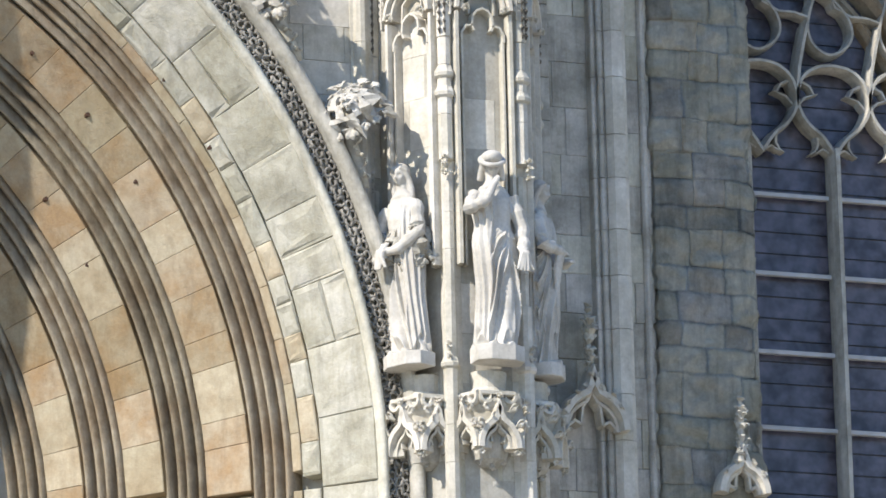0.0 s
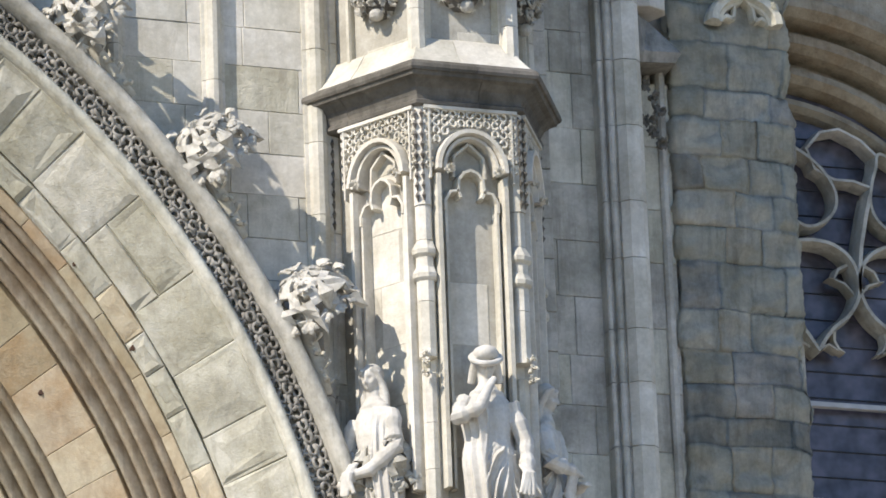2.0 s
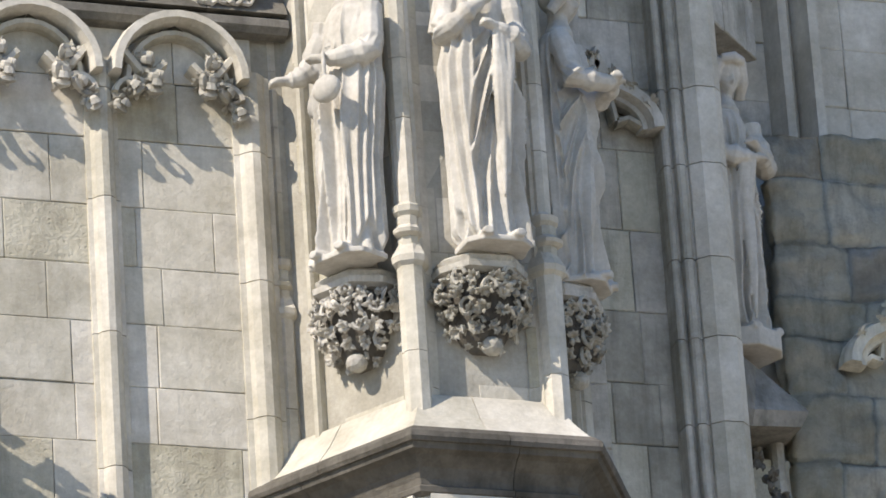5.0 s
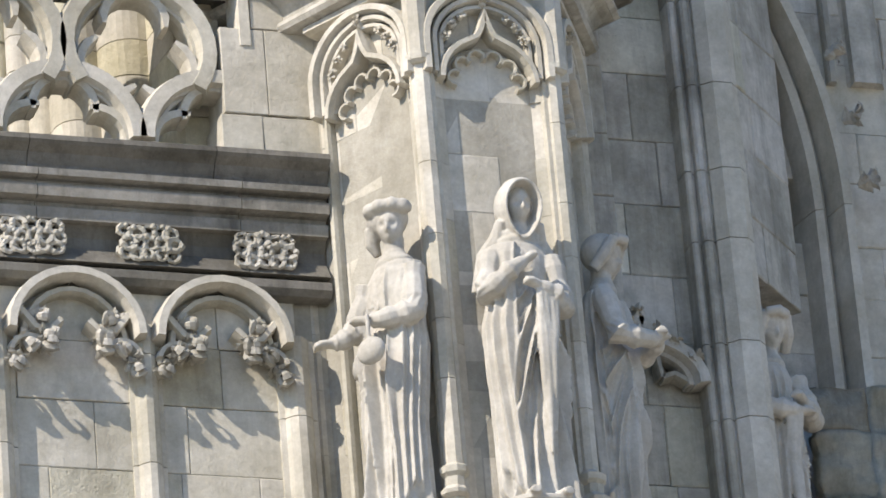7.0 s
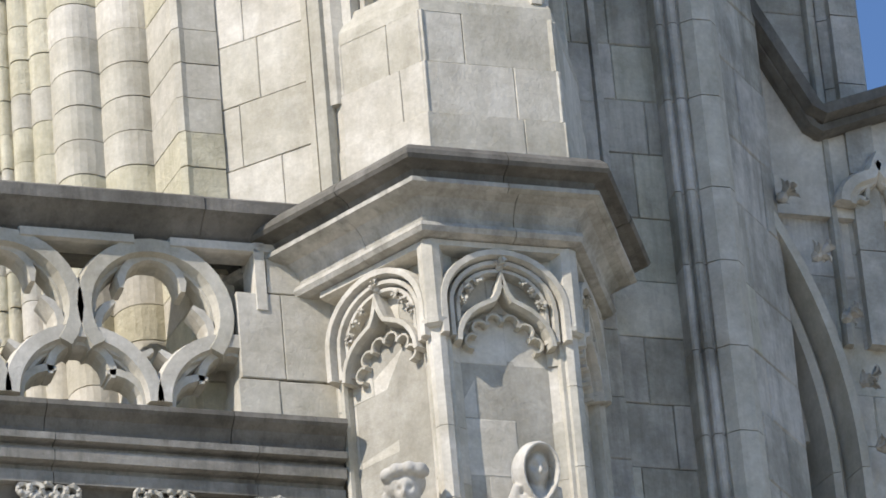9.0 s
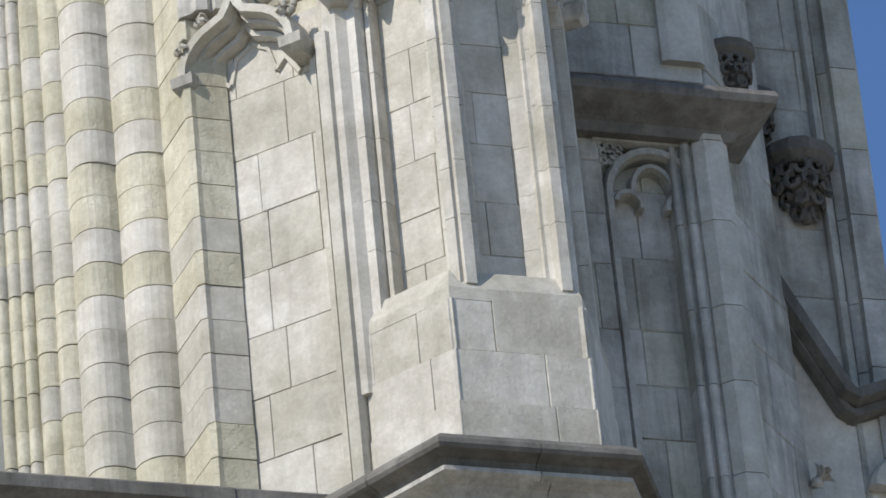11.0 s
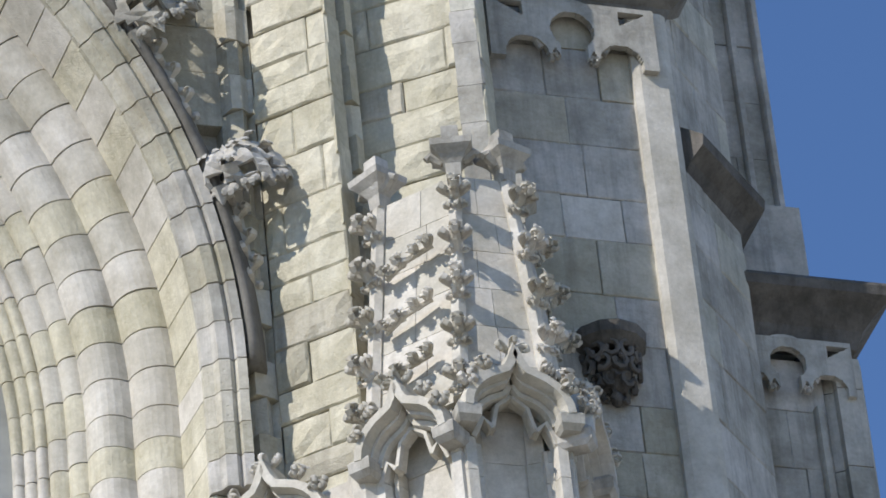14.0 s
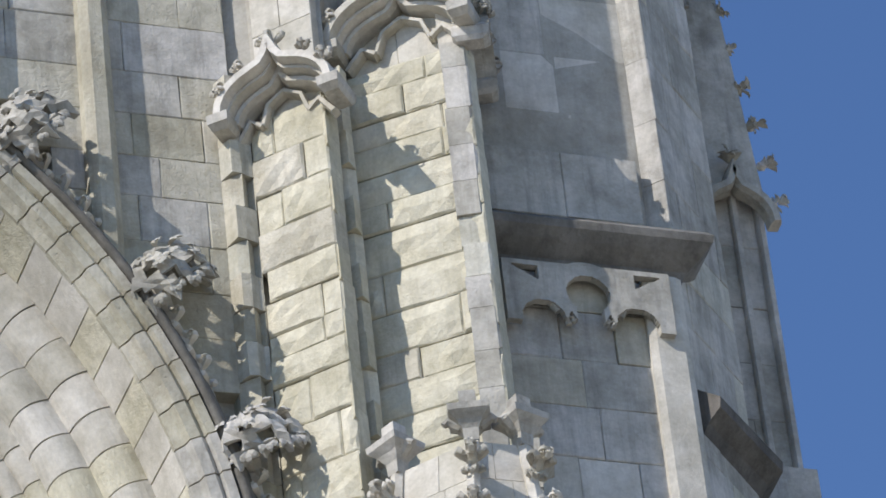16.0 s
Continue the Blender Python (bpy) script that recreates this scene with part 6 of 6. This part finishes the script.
for k in range(3):
    z0, z1 = 23.42 + .31 * k, 23.42 + .31 * (k + 1)
    s0 = .05 - .05 * k * .5
    for a, b in zip(PBASE, PBASE[1:]):
        f = Face(a, b)
        ashlar(pin, f, 0, f.w, z0, z1, .31, .42, (PALE,), n=s0 * .4 - .03, d=.25, rough=.15)
bm = bmesh.new()
ledge(bm, PBASE, [(-.3, 24.34), (-.03, 24.345), (-.035, 24.42), (-.09, 24.55), (-.3, 24.60)])
part("weathering", bm, PALE, pin)
GA, GB, GC = Face(BA, BB), Face(BB, BC), Face(BC, BD)
for f in (GA, GB, GC):
    ashlar(pin, f, 0, f.w, 24.4, 26.75, .34, .42, (PALE,), n=-.14, d=.10, rough=.15)
    z = 24.45
    while z < 26.45:
        h = min(RNG.uniform(.3, .45), 26.46 - z)
        for u, w, d in ((.04, .085, .155), (.105, .04, .09), (f.w - .04, .085, .155), (f.w - .11, .045, .08)):
            bm = bmesh.new()
            rib(bm, [f.at(u, z + .002, -.14), f.at(u, z + h - .002, -.14)], f.n, w, d, .3)
            part("shaft_stone", bm, PALE, pin)
        z += h
bm = bmesh.new()
prism(bm, [(-.125 + .10 * math.cos(.785 * i + .39), .53 + .10 * math.sin(.785 * i + .39)) for i in range(8)], 24.0, 26.5)
part("angle_shaft", bevelled(bm, .012), PALE, pin)
# far-left panel of the buttress, behind the pinnacle
GL = Face((-0.76, 1.17), (-0.15, 0.53))
bm = bmesh.new()
prism(bm, [(-0.74, 1.27), (-0.13, .66), (0.4, .66), (.9, .62), (1.0, 1.0), (1.0, 3.0), (-.66, 3.0)], 23.2, 26.4)
part("back_core", bm, MORTAR, pin)
ashlar(pin, GL, .16, GL.w, 23.5, 26.5, .36, .36, (PALE,), n=0, d=.1, rough=.15)
for u, w, d in ((.02, .08, .10), (.10, .05, .06), (.145, .035, .09), (GL.w - .12, .05, .06), (GL.w - .03, .10, .12)):
    bm = bmesh.new()
    rib(bm, [GL.at(u, 23.5, -.02), GL.at(u, 26.25, -.02)], GL.n, w, d, .3)
    part("edge_fillet", bm, PALE, pin)


def gablet(f, cu, z, half, rise, parent, mat, proud=.13, seed=900):
    """A projecting ogee hood with end blocks, cusps below, and crockets."""
    pts = ogee_pts(f, cu, z, half, rise, -.06)
    bm = bmesh.new()
    rib(bm, pts, f.n, .07, proud + .08, .3)
    part("gablet_hood", bm, mat, parent)
    bm = bmesh.new()
    rib(bm, ogee_pts(f, cu, z - .02, half - .065, rise * .74, -.06), f.n, .05, proud * .7, .35)
    part("gablet_moulding", bm, mat, parent)
    bm = bmesh.new()
    rib(bm, ogee_pts(f, cu, z - .01, half - .035, rise * .86, -.06), f.n, .035, proud * 1.05, .4)
    part("gablet_roll", bm, mat, parent)
    for sg in (-1, 1):
        bm = bmesh.new()
        c = f.at(cu + sg * half, z - .04, 0)
        loft(bm, [[tuple(c + f.u * (x * s) + f.n * (y * s + .02) + Z * zz) for x, y in ((-.06, -.08), (-.06, proud - .02), (.06, proud - .02), (.06, -.08))] for zz, s in ((-.05, .8), (-.02, 1.1), (.04, 1.15), (.07, .9))])
        # Hood's own stone, coloured darker here to give the block its shade.
        part("end_block", bm, GRIMY, parent)
        bm = bmesh.new()
        rib(bm, [f.at(cu + sg * (half - .05), z - .12, -.06), f.at(cu + sg * half * .62, z + .01, -.06), f.at(cu + sg * half * .42, z - .05, -.06)], f.n, .045, .08, .35)
        rib(bm, [f.at(cu + sg * half * .42, z - .05, -.06), f.at(cu + sg * half * .30, z + .10, -.06), f.at(cu, z + .17, -.06)], f.n, .035, .07, .35)
        part("cusp", bm, mat, parent)
        for k, (a, b) in enumerate(((.86, .30), (.52, .60))):
            bm = bmesh.new()
            q = f.at(cu + sg * half * a, z + rise * b + .02, proud * .7)
            for way in (f.u * sg * .7 + Z, f.u * sg * .2 + Z + f.n * .8, f.u * sg + Z * .3 + f.n * .6, f.n + Z * .2):
                scroll(bm, q, way, f.u * sg * .6 + f.n - Z * .4, .10 if k else .12, .25, .75, .45)
            foliage(bm, q + Z * .03 + f.u * sg * .03, .075, f.u * sg * .6 + Z + f.n * .6, seed + k, 8, 1.2)
            part("crocket", bm, mat, parent)
    bm = bmesh.new()
    q = f.at(cu, z + rise - .02, proud * .6)
    for way in (Z + f.u, Z - f.u, Z + f.n * .9, Z * .4 + f.u + f.n * .4, Z * .4 - f.u + f.n * .4):
        scroll(bm, q, way, f.n + way - Z * 1.4, .12, .25, .75, .45)
    part("gablet_finial", bm, mat, parent)


gablet(GB, GB.w / 2, 26.58, .29, .42, pin, PALE)
gablet(GA, GA.w / 2 - .02, 26.48, .27, .42, pin, PALE, seed=910)
gablet(GC, GC.w / 2, 26.52, .26, .42, pin, PALE, seed=920)
gablet(GL, GL.w / 2 - .06, 26.24, .34, .46, pin, PALE, .18, 930)
# tapered crocketed spire
S0 = [(-0.06, .52), (.31, .09), (.83, .09), (1.08, .55)]
S1 = [(.13, .60), (.46, .24), (.76, .24), (.95, .62)]
ZS0, ZS1 = 26.75, 28.38
bm = bmesh.new()
prism(bm, offset_poly(S0, -.05) + [(1.0, 1.2), (0, 1.2)], ZS0, ZS1, offset_poly(S1, -.05) + [(.95, 1.2), (.1, 1.2)])
part("spire_core", bm, MORTAR, pin)
at_s = lambda i, q: Vector((S0[i][0] + (S1[i][0] - S0[i][0]) * q, S0[i][1] + (S1[i][1] - S0[i][1]) * q, ZS0 + (ZS1 - ZS0) * q))
rows = 6
for i in range(3):
    for k in range(rows):
        q0, q1 = k / rows, (k + 1) / rows
        cut = .5 + RNG.uniform(-.2, .2)
        for c0, c1 in ((0, cut), (cut, 1)):
            A, B = at_s(i, q0), at_s(i + 1, q0)
            C, D = at_s(i + 1, q1), at_s(i, q1)
            a, b = A.lerp(B, c0), A.lerp(B, c1)
            d, c = D.lerp(C, c0), D.lerp(C, c1)
            nn = (B - A).cross(D - A).normalized()
            mid = (a + b + c + d) / 4
            sh = lambda p: mid + (p - mid) * .985
            bm = bmesh.new()
            loft(bm, [[tuple(sh(p) - nn * .05) for p in (a, b, c, d)], [tuple(sh(p)) for p in (a, b, c, d)]])
            part("spire_stone", bevelled(bm, .006), PALE, pin)
for i in range(4):
    bm = bmesh.new()
    o = Vector(((-.8, -.4), (-.35, -1), (.35, -1), (.9, -.3))[i]).to_3d().normalized()
    p0, p1 = at_s(i, 0), at_s(i, 1)
    tube(bm, [p0, p1, p1 + Z * .10], [.05, .042, .04], 6)
    part("spire_edge", bm, PALE, pin)
    for k in range(5):
        p = at_s(i, .06 + .205 * k)
        bm = bmesh.new()
        tube(bm, [p - Z * .10, p + o * .03 - Z * .04, p + o * .08 + Z * .0, p + o * .12 + Z * .04], [.03, .036, .034, .03], 7)
        e = o.cross(Z)
        for sg in (-1, 1):
            scroll(bm, p + o * .05 - Z * .01, o * .7 + e * sg * .9 + Z * .5, o - Z * .3, .15, .26, .7, .45)
            scroll(bm, p + o * .02 - Z * .05, o * .4 + e * sg - Z * .1, o, .10, .26, .6, .45)
        scroll(bm, p + o * .05, o + Z * .55, o * .5 - Z, .17, .26, .8, .45)
        foliage(bm, p + o * .12 + Z * .03, .10, o + Z * .4, 940 + 7 * i + k, 7, 1.2)
        foliage(bm, p + o * .05 - Z * .03, .09, o - Z * .2, 970 + 7 * i + k, 6, 1.2)
        part("crocket", bm, PALE, pin)
    bm = bmesh.new()
    c = p1 + Z * .08
    q = o.cross(Z)
    loft(bm, [[tuple(c + (q * x + o * y) * k + Z * zz) for x, y in ((-1, -1), (1, -1), (1, 1), (-1, 1))] for zz, k in ((-.10, .040), (-.02, .045), (.03, .075), (.07, .115), (.11, .12), (.125, .09), (.13, .05), (.24, .048))])
    for sg in (-1, 1):
        tube(bm, [c + q * (.05 * sg) + Z * .02, c + q * (.12 * sg) + Z * .07, c + q * (.15 * sg) + Z * .045], [.03, .035, .02], 7)
    # Finials are coloured darker than the spire to show them in shade.
    part("edge_finial", bm, GRIMY, pin)
# rolled crockets in the middle of the left spire face
for k in range(3):
    p = at_s(0, .20 + .26 * k).lerp(at_s(1, .18 + .21 * k), .45) + Vector((-.03, -.04, 0))
    bm = bmesh.new()
    w = (at_s(1, .3) - at_s(0, .3)).normalized()
    out = Vector((-.7, -.7, .1))
    tube(bm, [p - w * .16 - Z * .05, p - w * .02 + out * .03, p + w * .15 + Z * .05], [.016, .022, .016], 6)
    for e in (-.12, -.04, .05, .13):
        scroll(bm, p + w * e + Z * e * .35, out + Z * (.8 if e * 50 % 2 > 1 else .2) + w * e * 4, out - Z, .13, .28, .75, .45)
        foliage(bm, p + w * e + Z * e * .35 + out * .04, .085, out + Z * .5, 1000 + k + round(e * 100), 6, 1.1)
    part("crocket", bm, PALE, pin)

# ---- great buttress behind the pinnacle ----
great = thing("great_buttress", (0.2, 0.9, 26), "tall yellowed stone buttress with hollow angles and eroded courses", "buttress", kind="structure")
K1, K2, K3 = Face((-0.43, 1.02), (-0.07, .66)), Face((.16, .98), (.80, .50)), Face((.80, .50), (1.0, 1.0))
# K3 is the right return; its shade is put into greyer stones.
for f, bw, mats, w8 in ((K1, .50, (YELLOW, OLD), (6, 1)), (K2, .75, (YELLOW, OLD), (6, 1)), (K3, .5, (GRIMY, GREY), (3, 1))):
    ashlar(great, f, 0, f.w, 26.3, 31.2 if f is K1 else 31.6, .25, bw, mats, weights=w8, d=.16, rough=1.0, proud=.012, gap=.003)
z = 26.3
k = 0
while z < 31.55:
    h = .25
    # hollow between the two angled faces
    bm = bmesh.new()
    j = RNG.uniform(-.012, .012) + (.022 if k % 2 else -.022)
    prism(bm, [(-.07, .67 + j), (-.03, .70), (.0, .80 + j), (.05, .86), (.10, .82 + j), (.16, .86), (.17, .98), (.1, 1.3), (-.1, 1.3)], z + .003, z + h - .004)
    part("hollow_stone", bm, YELLOW, great)
    bm = bmesh.new()
    prism(bm, [(-.62, 1.3), (-.60, 1.10), (-.56, 1.02 + j), (-.50, 1.0), (-.45, 1.05 + j), (-.42, 1.03), (-.42, 1.3)], z + .003, z + h - .004)
    part("roll_stone", bm, OLD if k % 3 else GREY, great)
    z += h
    k += 1
bm = bmesh.new()
prism(bm, [(-.6, 1.22), (-.345, 1.11), (.015, .78), (.12, 1.02), (.23, 1.09), (.74, .71), (.87, 1.1), (.87, 3), (-.6, 3)], 26.0, 36)
part("core", bm, MORTAR, great)
gablet(Face((-.48, 1.02), (.02, .60)), .30, 31.16, .36, .46, great, PALE, .18, 1100)
gablet(K2, .42, 31.75, .42, .50, great, PALE, .18, 1110)
# Darker gablet, coloured for the shaded return it sits on.
gablet(K3, .27, 31.65, .26, .42, great, GRIMY, .14, 1120)
for f in (K1, K2, K3):
    ashlar(great, f, .05, f.w - .05, 31.2 if f is K1 else 31.6, 34.0, .34, .36, (PALE,), n=-.06, d=.1, rough=.2)

# ---- great window arch at the left ----
WX, WZ, WR = WARCH
warch = thing("window_arch", (WX, 1.2, 23.5), "great moulded window arch of pale yellowed stone rolls", "arch", kind="structure")


def roll_profile(r0, r1, y0, y1, rolls, amp):
    nx, ny = r1 - r0, y1 - y0
    q = math.hypot(nx, ny)
    o = Vector((ny / q, -nx / q))
    if o.y > 0:
        o = -o
    prof = []
    for i in range(rolls * 8 + 1):
        s = i / (rolls * 8)
        b = (abs(math.sin(s * rolls * math.pi)) ** .8) * amp * (1 if int(s * rolls - 1e-6) % 2 == 0 else .75)
        prof.append((r0 + nx * s + o.x * b, y0 + ny * s + o.y * b))
    return prof + [(r1 - o.x * .2, y1 - o.y * .2), (r0 - o.x * .2, y0 - o.y * .2)]


def arch_stones(prof, step, mats, z0, shift=0.0):
    meshes = []
    for m in mats:
        bm = bmesh.new()
        g = .0012
        arc_ring(bm, 0, 0, prof, g, step - g, 3)
        bmesh.ops.recalc_face_normals(bm, faces=bm.faces)
        me = bpy.data.meshes.new("arch_stone")
        bm.to_mesh(me)
        bm.free()
        me.materials.append(m)
        meshes.append(me)
    a = 0
    while a < 1.75:
        ob = new("arch_stone", RNG.choice(meshes))
        ob.parent = warch
        ob.matrix_parent_inverse = warch.matrix_world.inverted()
        ob.matrix_basis = Matrix.Translation((WX + RNG.uniform(-.0015, .0015), RNG.uniform(-.004, .004), WZ)) @ Matrix.Rotation(-a, 4, "Y")
        a += step
    meshes = []
    H = .21
    for m in mats:
        bm = bmesh.new()
        loft(bm, [[(r, y, .003) for r, y in prof], [(r, y, H - .003) for r, y in prof]])
        bmesh.ops.recalc_face_normals(bm, faces=bm.faces)
        me = bpy.data.meshes.new("jamb_stone")
        bm.to_mesh(me)
        bm.free()
        me.materials.append(m)
        meshes.append(me)
    z = WZ - H
    while z > z0:
        ob = new("jamb_stone", RNG.choice(meshes))
        ob.parent = warch
        ob.matrix_parent_inverse = warch.matrix_world.inverted()
        ob.matrix_basis = Matrix.Translation((WX + RNG.uniform(-.0015, .0015), RNG.uniform(-.004, .004), z))
        z -= H


arch_stones([(4.42, 1.00), (4.39, .99), (4.36, 1.02), (4.325, 1.37), (4.34, 1.6), (4.6, 1.6), (4.6, 1.0)], .060, (YELLOW, YELLOW, PALE), 22.0)
arch_stones(roll_profile(3.87, 4.33, 1.70, 1.38, 2, .10), .062, (YELLOW, PALE, PALE), 22.0)
arch_stones(roll_profile(3.70, 3.87, 1.90, 1.70, 2, .045), .066, (PALE, PALE, YELLOW), 22.0)
arch_stones(roll_profile(3.52, 3.70, 2.04, 1.90, 3, .035), .07, (PALE, YELLOW), 22.0)
arch_stones([(WR - .22, 1.3), (WR - .22, .99), (WR - .17, .95), (WR - .15, .90), (WR - .09, .885), (WR - .06, .91), (WR - .05, .87), (WR + .0, .86), (WR + .02, .92), (WR + .02, 1.3)], .058, (GRIMY, OLD), 26.5)
bm = bmesh.new()
arc_ring(bm, WX, WZ, [(WR + .02, 1.1), (WR + .02, .87), (WR + .04, .845), (WR + .07, .86), (WR + .15, .97), (WR + .16, 1.1)], .0, 1.75, 60)
part("hood_edge", bm, CAP, warch, "", True)
bm = bmesh.new()
box(bm, WX - 5, WX + 3.56, 2.12, 2.16, 22, 36)
part("window_mesh", bm, SCREEN, warch, "fine grey protective wire mesh over glass")
# spandrel wall above the arch
spandrel = thing("spandrel_wall", (-1.5, 1.2, 29), "yellow-grey ashlar wall above the window arch", "wall", kind="structure")
bm = bmesh.new()
out3 = [(-.45, 26.0), (-.45, 38), (WX - 1, 38)] + [(WX + (WR) * math.cos(a), WZ + (WR) * math.sin(a)) for a in [1.75 - 1.75 * i / 20 for i in range(21)]]
loft(bm, [[(x, 1.2, z) for x, z in out3], [(x, 2.0, z) for x, z in out3]])
part("core", bm, MORTAR, spandrel)
FSP = Face((-4.0, 1.10), (-.3, 1.10))
ashlar(spandrel, FSP, 0, 3.5, 27.0, 34, .34, .55, (OLD, GRIMY), weights=(3, 1), d=.15, rough=.4, keep=lambda u, z: math.hypot(-4.0 + u - WX, z - WZ) > WR + .24)
for x in (-2.9, -2.1, -1.33):
    zl = WZ + math.sqrt(max(.1, WR ** 2 - (x - WX) ** 2))
    bm = bmesh.new()
    prism(bm, [(x - .10, 1.12), (x - .09, 1.03), (x - .04, .98), (x + .04, .98), (x + .09, 1.03), (x + .10, 1.12)], zl, 36)
    part("wall_shaft", bm, OLD, spandrel)
for i, a in enumerate((.27, .52, .785, 1.05)):
    o, t = Vector((math.cos(a), 0, math.sin(a))), Vector((-math.sin(a), 0, math.cos(a)))
    c = Vector((WX, 1.04, WZ)) + o * (WR + .06)
    cr = thing("arch_crocket", c, "weathered pierced leaf crocket on the window arch", "crocket", "window arch crockets")
    bm = bmesh.new()
    front = Vector((0, -1, 0))
    tube(bm, [c - t * .75 + o * .02, c - t * .5 + o * .05, c - t * .2 + o * .09, c + t * .02 + o * .16, c + t * .10 + o * .26], [.05, .075, .08, .08, .05], 8, .8, front)
    for k in range(8):
        q = c - t * (.68 - .09 * k) + o * (.04 + .012 * k) + front * .05
        scroll(bm, q, front + o * (.8 if k % 2 else -.5) + t * .3, t, .13, .30)
        ball(bm, q + o * (-.04 if k % 2 else .04), .03)
    part("stem", bm, PALE, cr)
    bm = bmesh.new()
    cupped_leaf(bm, c + o * .19 + front * .05, t * .85 - o * .15 + front * .30, .28, 70 + i)
    part("leaf_head", bm, GRIMY, cr)
